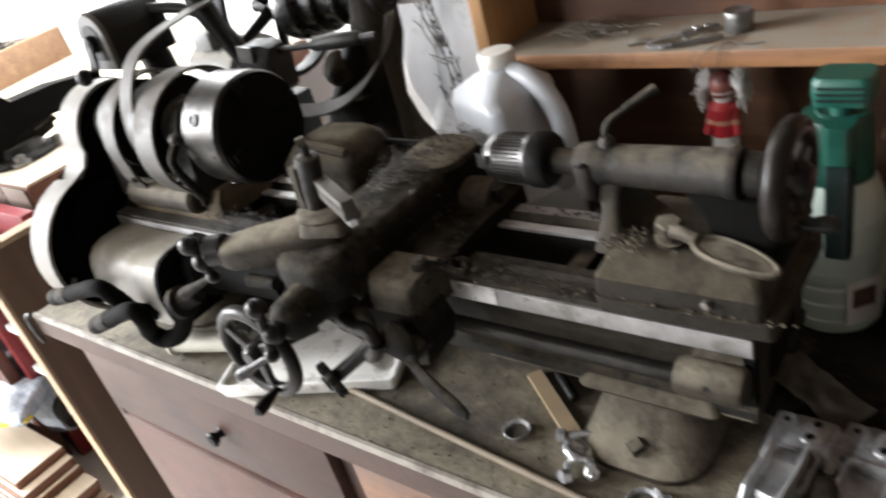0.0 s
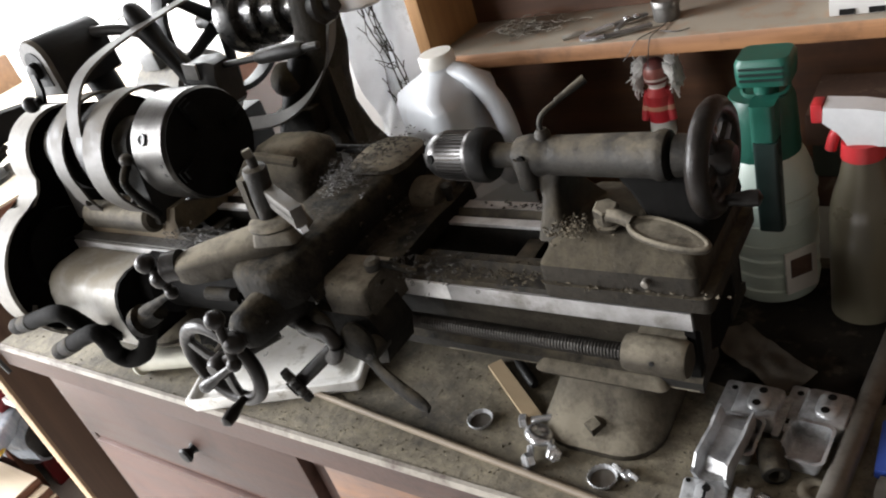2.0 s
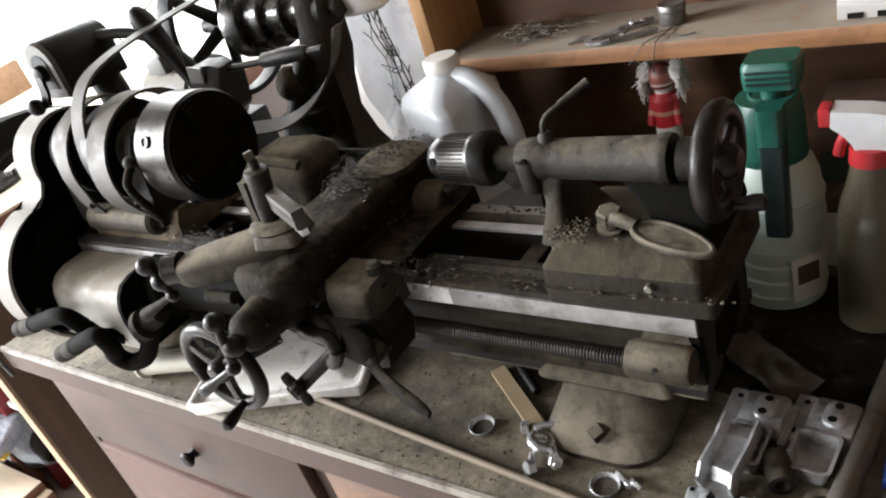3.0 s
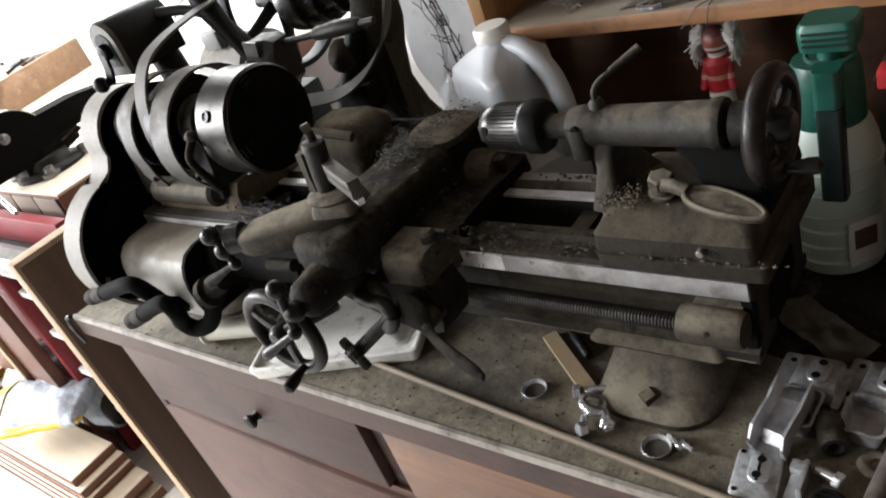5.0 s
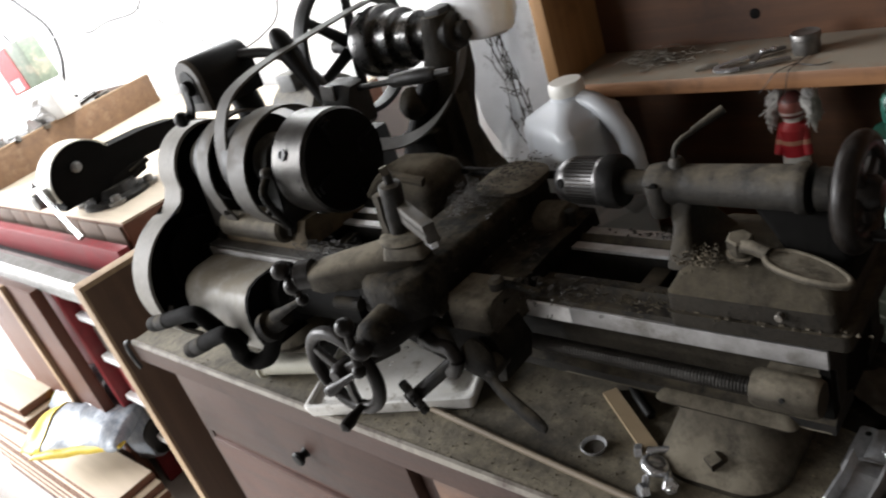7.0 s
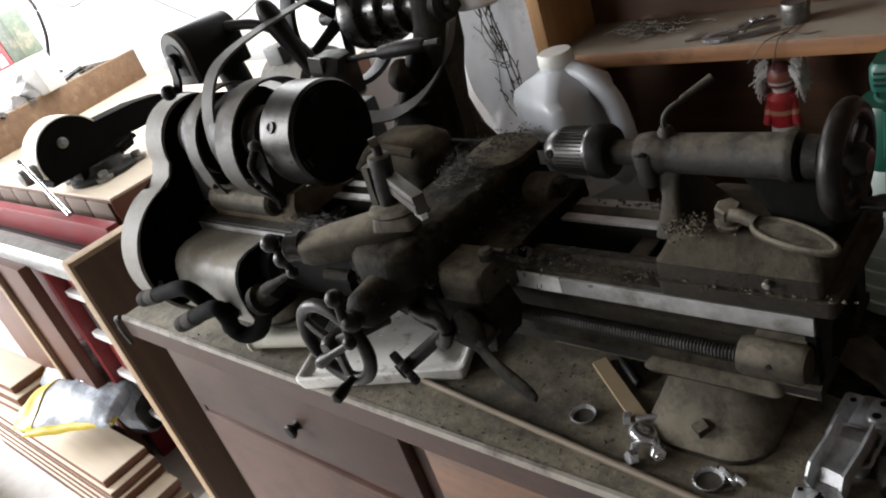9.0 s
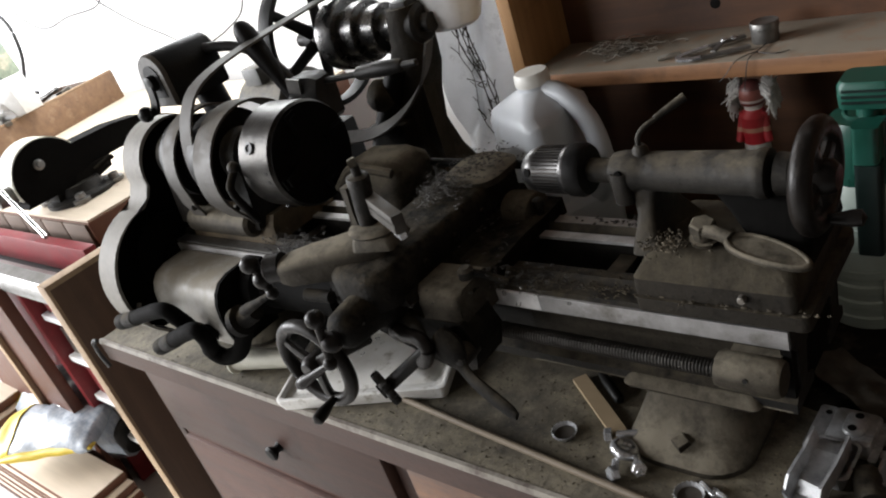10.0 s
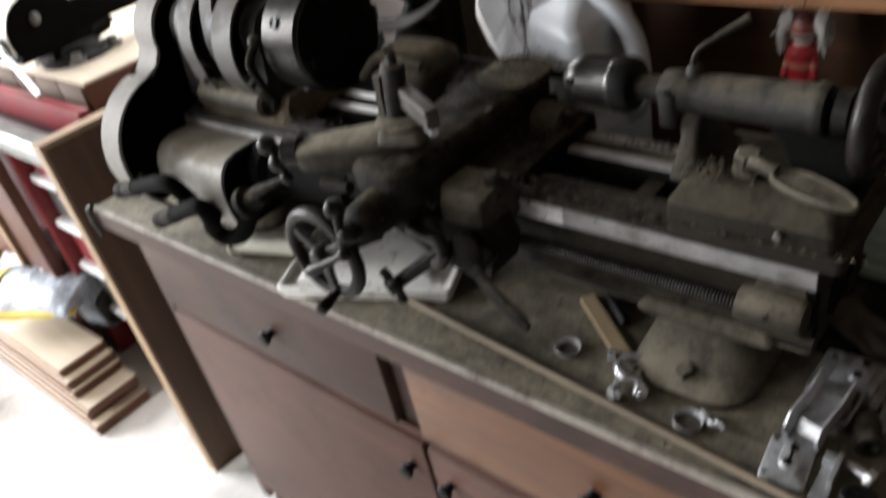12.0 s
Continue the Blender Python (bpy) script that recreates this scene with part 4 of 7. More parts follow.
line = smooth_line([(-0.528, 0.448, 1.078), (-0.506, 0.444, 1.055), (-0.49, 0.438, 1.036), (-0.466, 0.43, 1.026), (-0.418, 0.42, 1.008)], 5)
wid = [0.012, 0.018, 0.022, 0.024, 0.024, 0.022, 0.018, 0.014, 0.011, 0.0095, 0.0095, 0.0098, 0.0102, 0.0105, 0.0108, 0.011, 0.011, 0.011, 0.0108, 0.0095, 0.006]
sweep(line, [(u, v * 0.5) for u, v in circle(1, 12)], (0, -1, 0), lv, False, wid)
part("half_nut_lever", lv, M_SLIDE, lathe, "paddle-shaped half-nut lever")
part("lever_pivot", lathe_shape((-0.5, 0.47, 1.05), (0, -1, 0), [(0, 0.012), (0.03, 0.012), (0.034, 0.008), (0.035, 0)], 16), M_IRON, lathe)

# tailstock
TY, TZ = 0.6, 1.211
ts = bmesh.new()
secs = []
for z, x0, x1, y0, y1, r in ((1.088, -0.315, -0.148, 0.53, 0.69, 0.008), (1.104, -0.315, -0.148, 0.53, 0.69, 0.008)):
    secs.append(rounded_rect((x0 + x1) / 2, (y0 + y1) / 2, x1 - x0, y1 - y0, r, z, 5))
loft(secs, ts)
tail = part("tailstock_sole", roughen(ts, 0.001, 50), M_GRIME, lathe, "oil-stained tailstock sole plate", angle=50)
secs = []
for z, x0, x1, y0, y1, r in ((1.105, -0.316, -0.158, 0.533, 0.69, 0.008), (1.124, -0.316, -0.158, 0.534, 0.69, 0.008), (1.127, -0.314, -0.16, 0.538, 0.69, 0.009), (1.137, -0.309, -0.165, 0.548, 0.65, 0.012), (1.147, -0.296, -0.178, 0.562, 0.612, 0.016)):
    secs.append(rounded_rect((x0 + x1) / 2, (y0 + y1) / 2, x1 - x0, y1 - y0, r, z, 5))
base = part("tailstock_base", loft(secs), M_GRIME, lathe, "dust-heaped tailstock base", angle=50)
part("set_screw", rod((-0.205, 0.535, 1.117), (-0.205, 0.527, 1.117), 0.004, seg=10), M_PIPE, base)
# two cast legs carry the barrel
leg = loft([rounded_rect((x0 + x1) / 2, 0.608, x1 - x0, w, 0.008, z, 4) for z, x0, x1, w in ((1.136, -0.325, -0.286, 0.1), (1.146, -0.324, -0.292, 0.09), (1.158, -0.322, -0.299, 0.078), (1.172, -0.322, -0.302, 0.06), (1.186, -0.328, -0.302, 0.045), (1.2, -0.336, -0.298, 0.036))])
part("pillar", leg, M_IRON, base, "dusty slender front leg", angle=60)
leg = loft([rounded_rect((x0 + x1) / 2, 0.615, x1 - x0, w, 0.01, z, 4) for z, x0, x1, w in ((1.138, -0.19, -0.152, 0.12), (1.15, -0.2, -0.152, 0.11), (1.163, -0.215, -0.154, 0.085), (1.178, -0.232, -0.16, 0.06), (1.19, -0.246, -0.168, 0.045), (1.2, -0.256, -0.178, 0.036))])
# Shade under the barrel is put into this leg's near-black.
part("pillar", leg, M_VOID, base, "sloping rear leg, near-black with its shade", angle=60)
barrel = part("tailstock_barrel", lathe_shape((-0.348, TY, TZ), (1, 0, 0), [(0, 0.013), (0.002, 0.019), (0.014, 0.0212), (0.028, 0.0212), (0.034, 0.0192), (0.043, 0.02), (0.142, 0.0215), (0.146, 0.0235), (0.151, 0.0242), (0.156, 0.023), (0.158, 0.016)], 36), M_IRON, lathe, "grimy tailstock barrel")
part("clamp_lug", roughen(loft([rounded_rect(-0.334, 0.588, 0.02, 0.024 + g, 0.0085, z, 4) for z, g in ((1.181, -0.006), (1.184, 0.0), (1.21, 0.003), (1.217, 0.001))]), 0.0008, 60), M_IRON, barrel, "split clamp lug", angle=60)
part("barrel_boss", lathe_shape((-0.333, TY - 0.0215, TZ + 0.006), (0, -1, 0.15), [(-0.004, 0.0042), (0.0016, 0.004), (0.0017, 0.0)], 14), M_VOID, barrel)
part("quill", lathe_shape((-0.376, TY, TZ), (1, 0, 0), [(0, 0.012), (0.002, 0.0132), (0.035, 0.0132)], 24), M_IRON, lathe, "dull steel quill")
dcp = [(-0.083, 0.007), (-0.082, 0.011), (-0.077, 0.018), (-0.069, 0.0235), (-0.062, 0.0258), (-0.06, 0.0256), (-0.025, 0.0262), (-0.022, 0.0276), (-0.02, 0.0275)]
dc = part("drill_chuck", lathe_shape((-0.376, TY, TZ), (1, 0, 0), dcp, 48), M_DRILL, lathe, "dark steel keyed drill chuck", angle=25)
part("chuck_sleeve", lathe_shape((-0.396, TY, TZ), (1, 0, 0), [(0, 0.0275), (0.001, 0.029), (0.014, 0.029), (0.019, 0.026), (0.02, 0.013)], 48), M_BLACK, dc, "black sleeve")
kb = bmesh.new()
for k in range(40):
    a = 2 * math.pi * k / 40
    f = Matrix.Translation((-0.376, TY, TZ)) @ Matrix.Rotation(a, 4, "X")
    box((-0.058, 0.0254, -0.0008), (-0.027, 0.0268, 0.0008), kb, f)
tagged(part("knurling", kb, M_CHUCK, dc, smooth=False), kind="stuff")
for k in range(3):
    a = radians(162 + 120 * k)
    p = Vector((-0.4405, TY + 0.0245 * math.cos(a), TZ + 0.0245 * math.sin(a)))
    part("key_hole", lathe_shape(p, (-0.35, math.cos(a), math.sin(a)), [(-0.004, 0.0052), (0.0016, 0.0052), (0.0017, 0)], 14), M_VOID, dc)
part("nose", rod((-0.455, TY, TZ), (-0.4575, TY, TZ), 0.008, 0.007, 18), M_BLACK, dc)
lk = bmesh.new()
lathe_shape((-0.316, 0.602, TZ + 0.016), (0, 0, 1), [(0, 0.009), (0.008, 0.008), (0.012, 0.005)], 16, lk)
tube([(-0.316, 0.602, TZ + 0.022), (-0.317, 0.603, TZ + 0.034), (-0.312, 0.608, TZ + 0.043), (-0.299, 0.62, TZ + 0.05)], 0.0028, 10, 8, (0, 1, 0), lk)
rod((-0.303, 0.617, TZ + 0.049), (-0.278, 0.638, TZ + 0.062), 0.0032, 0.0048, bm=lk)
part("quill_lock", lk, M_IRON, lathe, "bent quill lock lever")
tw = hand_wheel("tailstock_handwheel", (-0.152, TY - 0.004, TZ), (1, -0.04, 0), 0.044, 0.0098, 4, M_HANDLE, "dark worn four-spoke handwheel", lathe, 0.4)
part("collar", lathe_shape((-0.185, TY, TZ), (1, 0, 0), [(0, 0.02), (0.012, 0.019), (0.016, 0.012), (0.03, 0.011)], 24), M_IRON, tw)
part("handle", lathe_shape((-0.146, TY - 0.006, TZ - 0.042), (1, 0.15, 0.05), [(0, 0.005), (0.006, 0.0055), (0.02, 0.008), (0.028, 0.0075), (0.032, 0)], 16), M_HANDLE, tw)
# clamp nut with its loop spanner
nut_p = Vector((-0.252, 0.575, 1.15))
cn = lathe_shape(nut_p, (0.1, -0.15, 1), [(0, 0.014), (0.004, 0.014), (0.0045, 0.0105), (0.012, 0.0105)], 20)
nut(nut_p + Vector((0, 0, 0.01)), (0.1, -0.15, 1), 0.0125, 0.012, cn)
clamp = part("clamp_nut", cn, M_DUSTY, lathe, "worn clamp nut")
a, b = Vector((-0.238, 0.566, 1.163)), Vector((-0.15, 0.535, 1.158))
d = (b - a).normalized()
s = Vector((-d.y, d.x, 0))
q = a + d * 0.058
loop = [q + d * (0.04 * math.cos(2 * math.pi * k / 40)) + s * (0.0155 * math.sin(2 * math.pi * k / 40) * (1 - 0.18 * math.cos(2 * math.pi * k / 40))) + Vector((0, 0, 0.001)) for k in range(40)]
spn = part("clamp_lever", sweep(loop, [(u, w * 1.15) for u, w in circle(0.0032, 10)], (0, 0, 1), None, True), M_DUSTY, lathe, "dusty grey loop-shaped clamp lever", angle=60)
bm = loft([[p + (q - p) * 0.06 + Vector((0, 0, z)) for p in loop] for z in (-0.001, 0.0024)])
part("web", bm, M_DUSTY, spn)
part("neck", tube([a - d * 0.012, a + d * 0.004 + Vector((0, 0, 0.003)), a + d * 0.02 + Vector((0, 0, 0.002))], 0.007, 10, 5), M_DUSTY, spn)

# ---- countershaft stand behind the lathe ----
PY, PZ = 0.925, 1.305
stand = thing("countershaft", (-0.9, 0.93, 0.9), "black cast-iron countershaft stand with stepped pulley", "countershaft")
secs = []
for z, x0, x1, y0, y1 in ((0.9, -1.02, -0.77, 0.84, 1.03), (0.915, -1.02, -0.77, 0.84, 1.03), (0.94, -0.99, -0.79, 0.86, 1.01), (1.03, -0.98, -0.845, 0.885, 0.985),
                          (1.065, -0.985, -0.868, 0.89, 0.98), (1.12, -0.985, -0.884, 0.89, 0.975), (1.18, -0.965, -0.87, 0.89, 0.972), (1.23, -0.935, -0.85, 0.89, 0.97), (1.28, -0.905, -0.842, 0.885, 0.965), (1.34, -0.895, -0.842, 0.89, 0.96)):
    secs.append(rounded_rect((x0 + x1) / 2, (y0 + y1) / 2, x1 - x0, y1 - y0, 0.025, z, 5))
part("pedestal", loft(secs), M_GRIME, stand, "black curved cast pedestal", angle=60)
part("bearing", lathe_shape((-0.875, PY, PZ), (1, 0, 0), [(0, 0.03), (0.004, 0.034), (0.034, 0.034), (0.04, 0.028), (0.041, 0.016), (0.055, 0.016)], 28), M_BLACKDUST, stand)
part("bearing_cap", box((-0.885, PY - 0.022, PZ + 0.02), (-0.848, PY + 0.022, PZ + 0.045)), M_BLACKDUST, stand, bevel=0.006)
part("shaft", rod((-1.16, PY, PZ), (-0.825, PY, PZ), 0.0125), M_BLACKDUST, stand)
part("step_pulley", lathe_shape((-1.045, PY, PZ), (1, 0, 0), [(h, r * 0.9) for h, r in ((0, 0.02), (0, 0.066), (0.002, 0.07), (0.04, 0.0715), (0.044, 0.07), (0.0445, 0.058), (0.083, 0.0595), (0.086, 0.058), (0.0865, 0.047), (0.124, 0.0485), (0.127, 0.047), (0.1275, 0.034), (0.16, 0.0355), (0.163, 0.034), (0.164, 0.016))], 48), M_PULLEY, stand, "glossy black stepped cone pulley", angle=25)
wr2 = bmesh.new()
n = 72
rings = []
for k in range(n):
    t = 2 * math.pi * k / n
    rings.append([wr2.verts.new((-1.1 + x, PY + r * math.cos(t), PZ + r * math.sin(t))) for x, r in ((-0.016, 0.121), (-0.016, 0.131), (0, 0.134), (0.016, 0.131), (0.016, 0.121), (0, 0.118))])
for k in range(n):
    for j in range(6):
        wr2.faces.new((rings[k][j], rings[k][(j + 1) % 6], rings[(k + 1) % n][(j + 1) % 6], rings[(k + 1) % n][j]))
dw = part("drive_wheel", wr2, M_BLACK, stand, "large black six-spoke belt wheel")
part("hub", lathe_shape((-1.125, PY, PZ), (1, 0, 0), [(0, 0.02), (0.003, 0.026), (0.047, 0.026), (0.05, 0.02)], 28), M_BLACK, dw)
for k in range(6):
    a = math.pi * k / 3 + 0.35
    e = (0, math.cos(a), math.sin(a))
    part("spoke", sweep([(-1.1, PY + e[1] * r, PZ + e[2] * r) for r in (0.02, 0.07, 0.122)], [(u * 0.0115, v * 0.0075) for u, v in circle(1, 8)], (1, 0, 0), None, False, [1.15, 0.95, 0.85]), M_BLACK, dw)
# flat belt from spindle cone to the counter pulley
top = [(p.y, p.z) for p in smooth_line([(0, 0.6, 1.15), (0, 0.552, 1.17), (0, 0.535, 1.22), (0, 0.545, 1.28), (0, 0.575, 1.328), (0, 0.62, 1.352), (0, 0.712, 1.366), (0, 0.883, 1.378)], 5)]
belt = top + arc(PY, PZ, 0.075, 100, -75, 14)
inner = [(y + 0.003, z - 0.0035) for y, z in top] + arc(PY, PZ, 0.0715, 100, -75, 14)
part("flat_belt", extrude(belt + inner[::-1], "x", -1.05, -1.02), M_BELT, stand, "worn grey leather drive belt", angle=30)
# belt shifter: black handle, yoke and cross rod
hd = part("shifter_handle", lathe_shape((-1.003, 0.745, 1.252), (-0.07, 0.0, 0.14), [(0, 0.0115), (0.015, 0.0105), (0.03, 0.0105), (0.05, 0.0118), (0.07, 0.0142), (0.09, 0.0168), (0.108, 0.0187), (0.124, 0.0193), (0.138, 0.0183), (0.149, 0.0155), (0.157, 0.011), (0.161, 0.006), (0.162, 0)], 24), M_BLACK, stand, "tapered black shifter handle")
secs = []
for x, s in ((-1.0, 0.7), (-0.99, 1.0), (-0.945, 1.0), (-0.93, 0.8)):
    secs.append([(x, 0.755 + y * s, 1.262 + z * s) for y, z in ((-0.028, -0.05), (-0.03, 0.01), (-0.018, 0.032), (0.018, 0.032), (0.03, 0.01), (0.028, -0.05))])
part("yoke", loft(secs), M_BLACKDUST, stand, "dark shifter yoke")
part("yoke_plate", extrude([(-0.985, 1.275), (-0.955, 1.272), (-0.95, 1.296), (-0.98, 1.3)], "y", 0.722, 0.7255), M_STEEL, stand)
part("shifter_rod", rod((-0.94, 0.76, 1.278), (-0.735, 0.772, 1.29), 0.0052), M_BLACKDUST, stand)
part("rod_sleeve", lathe_shape((-0.86, 0.765, 1.283), (0.25, 0.015, 0.015), [(0, 0.007), (0.006, 0.0105), (0.05, 0.0125), (0.09, 0.0105), (0.096, 0.007)], 18), M_BLACKDUST, stand)
pts = smooth_line([(-0.79, 0.87, 1.29), (-0.815, 0.86, 1.235), (-0.875, 0.85, 1.18), (-0.95, 0.84, 1.148), (-1.035, 0.83, 1.142)], 6)
part("belt_arm", sweep(pts, [(-0.002, -0.014), (0.002, -0.014), (0.002, 0.014), (-0.002, 0.014)], (0, 1, 0.6)), M_BELT, stand, "curved grey flat arm")
part("brace", tube([(-0.99, 0.88, 1.1), (-0.95, 0.88, 1.16), (-0.9, 0.89, 1.24)], 0.02, 12), M_BLACK, stand)
part("web_plate", extrude([(-1.0, 0.93), (-0.862, 0.93), (-0.862, 1.22), (-0.9, 1.28), (-0.97, 1.18)], "y", 0.9, 0.93), M_GRIME, stand, bevel=0.006)
part("oil_cup", roughen(ball((-0.94, 0.875, 1.2), 0.03, None, 16), 0.004, 30), M_GRIME, stand, "dusty rounded oil cup")
part("slide_lug", roughen(box((-0.99, 0.86, 1.1), (-0.9, 0.9, 1.15)), 0.003, 30), M_SLIDE, stand, bevel=0.008)

# drive motor behind
motor = thing("electric_motor", (-1.17, 0.93, 0.9), "grey dusty electric motor behind the lathe", "motor")
part("body", lathe_shape((-1.3, 0.88, 1.19), (1, 0, 0), [(0, 0.03), (0.004, 0.055), (0.02, 0.075), (0.15, 0.075), (0.17, 0.055), (0.174, 0.02)], 32), M_MOTOR, motor)
part("base", box((-1.28, 0.83, 0.9), (-1.14, 0.97, 1.13)), M_BLACK, motor, bevel=0.008)
part("terminal_box", box((-1.25, 0.83, 1.255), (-1.2, 0.88, 1.29)), M_MOTOR, motor, bevel=0.004)

# drum switch
sw = thing("drum_switch", (-1.17, 0.68, 1.09), "black rounded drum switch with a ball-ended handle", "switch")
ax0, ax1 = Vector((-1.173, 0.62, 1.352)), Vector((-1.173, 0.73, 1.352))
d = (ax1 - ax0).normalized()
u = d.cross(Vector((0, 0, 1))).normalized()
w = u.cross(d)


def sw_ring(t, k):
    o = ax0 + d * t
    pts = [(-0.036, -0.044), (-0.036, 0.008)]
    pts += [(0.036 * math.cos(radians(a)), 0.01 + 0.036 * math.sin(radians(a))) for a in range(170, 5, -20)]
    pts += [(0.036, 0.008), (0.036, -0.044)]
    return [o + u * (x * k) + w * (z * k) for x, z in pts]


L = (ax1 - ax0).length
body = part("housing", loft([sw_ring(0, 0.95), sw_ring(0.004, 1), sw_ring(L - 0.004, 1), sw_ring(L, 0.95)]), M_BLACK, sw, "dark rounded housing", angle=45)
part("end_cap", loft([sw_ring(-0.006, 0.96), sw_ring(-0.001, 1.02), sw_ring(0.002, 1.02)]), M_BAND, sw, "grey end plate", angle=45)
part("end_recess", loft([sw_ring(-0.0075, 0.62), sw_ring(-0.0055, 0.62)]), M_BLACK, sw)
hb = bmesh.new()
o = ax0 - d * 0.006
lathe_shape(o, -d, [(0, 0.014), (0.012, 0.013), (0.014, 0.009)], 18, hb)
e = o - d * 0.014 - w * 0.044 - u * 0.012
sweep([o - d * 0.01 + w * 0.006, o - d * 0.014 - w * 0.025, e], [(-0.009, -0.003), (0.009, -0.003), (0.009, 0.003), (-0.009, 0.003)], d, hb)
hl = part("handle", hb, M_BLACK, sw, "black turning handle")
part("ball_knob", ball(e - d * 0.014 - u * 0.01, 0.0135), M_BLACK, hl)
part("knob_stem", rod(e, e - d * 0.014, 0.007), M_BLACK, hl)
part("bracket", tube([ax0.lerp(ax1, 0.75) - w * 0.04, (-1.16, 0.7, 1.24), (-1.16, 0.69, 1.1)], 0.026, 12), M_BLACK, sw)
part("conduit", tube([ax1 - d * 0.02 + w * 0.02 + u * 0.03, (-1.1, 0.735, 1.362), (-1.06, 0.755, 1.335), (-1.035, 0.77, 1.29), (-1.02, 0.78, 1.22)], 0.009, 10), M_CABLE, sw, "black curved conduit")

# ---- shelf unit against the wall ----
SHY = 0.88
unit = thing("shelf_unit", (0.05, 1.0, 0.9), "orange-brown wooden shelf unit with a dusty shelf", "shelf")
part("upright", box((-0.652, SHY, 0.9), (-0.63, 1.03, 1.95)), M_SIDE, unit, "orange wooden upright", bevel=0.002)
part("upright", box((0.6, SHY, 0.9), (0.622, 1.03, 1.95)), M_SIDE, unit, bevel=0.002)
part("shelf_board", box((-0.63, SHY, 1.193), (0.6, 1.015, 1.215)), M_SHELF, unit, "dusty orange-brown shelf board", bevel=0.0025)
part("shelf_board", box((-0.63, SHY, 1.6), (0.6, 1.015, 1.622)), M_SHELF, unit, bevel=0.0025)
part("back_panel", box((-0.652, 1.015, 0.9), (0.622, 1.03, 1.95)), M_BACKPLY, unit, "red-brown plywood back")
part("cleat", box((-0.02, 0.9, 1.15), (0.02, 1.014, 1.193)), M_SIDE, unit, bevel=0.002)
part("knot", lathe_shape((-0.39, 1.0155, 1.25), (0.2, -1, 0), [(-0.001, 0.008), (0.002, 0.007), (0.003, 0)], 12), M_BLACK, unit)


def can_thing():
    c = thing("small_tin", (-0.304, 0.945, 1.215), "small round grey metal tin on the shelf", "tin")
    part("body", lathe_shape((-0.304, 0.945, 1.215), (0, 0, 1), [(0, 0.0155), (0.002, 0.0165), (0.017, 0.0165), (0.018, 0.0175), (0.025, 0.0175), (0.0262, 0.0165), (0.0255, 0.0155), (0.0257, 0)], 32), M_STEEL, c)
    return c


can_thing()
rnd = random.Random(5)


def squiggles(center, spread, count, length, r, z, rough=0.6, lift=0.004):
    bm = bmesh.new()
    for _ in range(count):
        p = Vector((center[0] + rnd.gauss(0, spread[0]), center[1] + rnd.gauss(0, spread[1]), z + rnd.random() * lift))
        a = rnd.uniform(0, 6.28)
        pts = []
        n = 9 if length > 0.012 else 5
        bend = rnd.choice((-1, 1)) * rnd.uniform(0.4, 1.3)
        for _k in range(n):
            pts.append(p.copy())
            a += bend + rnd.gauss(0, rough * 0.25)
            p = p + Vector((math.cos(a), math.sin(a), rnd.gauss(0, 0.3))) * length / n
            p.z = max(p.z, z)
        sweep(pts, [(-r, -r * 0.6), (r, -r * 0.6), (0, r)], (0.1, 0.2, 1), bm)
    return bm


tagged(part("fibre_tangle", squiggles((-0.505, 0.947), (0.022, 0.014), 70, 0.05, 0.0005, 1.2165, 1.4, 0.014), M_TWINE), "tangle of pale dusty fibres on the shelf", "fibres", kind="stuff")
# wire clip / tool on the shelf
clip = thing("wire_tool", (-0.36, 0.915, 1.215), "dusty steel wire tool lying on the shelf", "tool")
sec = [(-0.0042, -0.0016), (0.0042, -0.0016), (0.0042, 0.0016), (-0.0042, 0.0016)]
bend = smooth_line([(-0.372, 0.93, 1.2195), (-0.389, 0.912, 1.2195), (-0.399, 0.897, 1.2195), (-0.394, 0.887, 1.2195), (-0.38, 0.885, 1.2195), (-0.366, 0.891, 1.2195)], 6)
loop_ = part("loop", sweep(bend, sec, (0, 0, 1)), M_CHROME, clip, "bright bent end")
part("rail", sweep([Vector((-0.37, 0.929, 1.2195)), Vector((-0.334, 0.958, 1.2195))], sec, (0, 0, 1)), M_STEEL, clip)
part("rail", sweep([Vector((-0.367, 0.889, 1.2195)), Vector((-0.34, 0.902, 1.2195)), Vector((-0.314, 0.917, 1.2195))], sec, (0, 0, 1)), M_STEEL, clip)
part("cross_bar", box((-0.358, 0.9, 1.2212), (-0.351, 0.942, 1.2235), None, None), M_STEEL, clip, bevel=0.0006)
for p in ((-0.354, 0.937, 1.2236), (-0.345, 0.948, 1.2212)):
    part("rivet", lathe_shape(p, (0, 0, 1), [(0, 0.0045), (0.0015, 0.0042), (0.003, 0.002), (0.0031, 0)], 12), M_CHROME, clip)
part("grip", tube([(-0.43, 0.9, 1.2185), (-0.418, 0.904, 1.22), (-0.404, 0.914, 1.2185)], 0.0035, 8), M_TWINE, clip)
bm = tube([(-0.298, 0.93, 1.217), (-0.301, 0.9, 1.2175), (-0.304, 0.878, 1.216), (-0.31, 0.8775, 1.19), (-0.315, 0.885, 1.175)], 0.0007, 6)
tube([(-0.301, 0.905, 1.217), (-0.318, 0.878, 1.2165), (-0.332, 0.874, 1.2), (-0.34, 0.872, 1.192)], 0.0006, 6, bm=bm)
tube([(-0.301, 0.9, 1.217), (-0.275, 0.89, 1.2175), (-0.262, 0.9, 1.2165)], 0.0006, 6, bm=bm)
tagged(part("thin_wire", bm, M_CABLE), "thin dark wire hanging over the shelf edge", "wire")
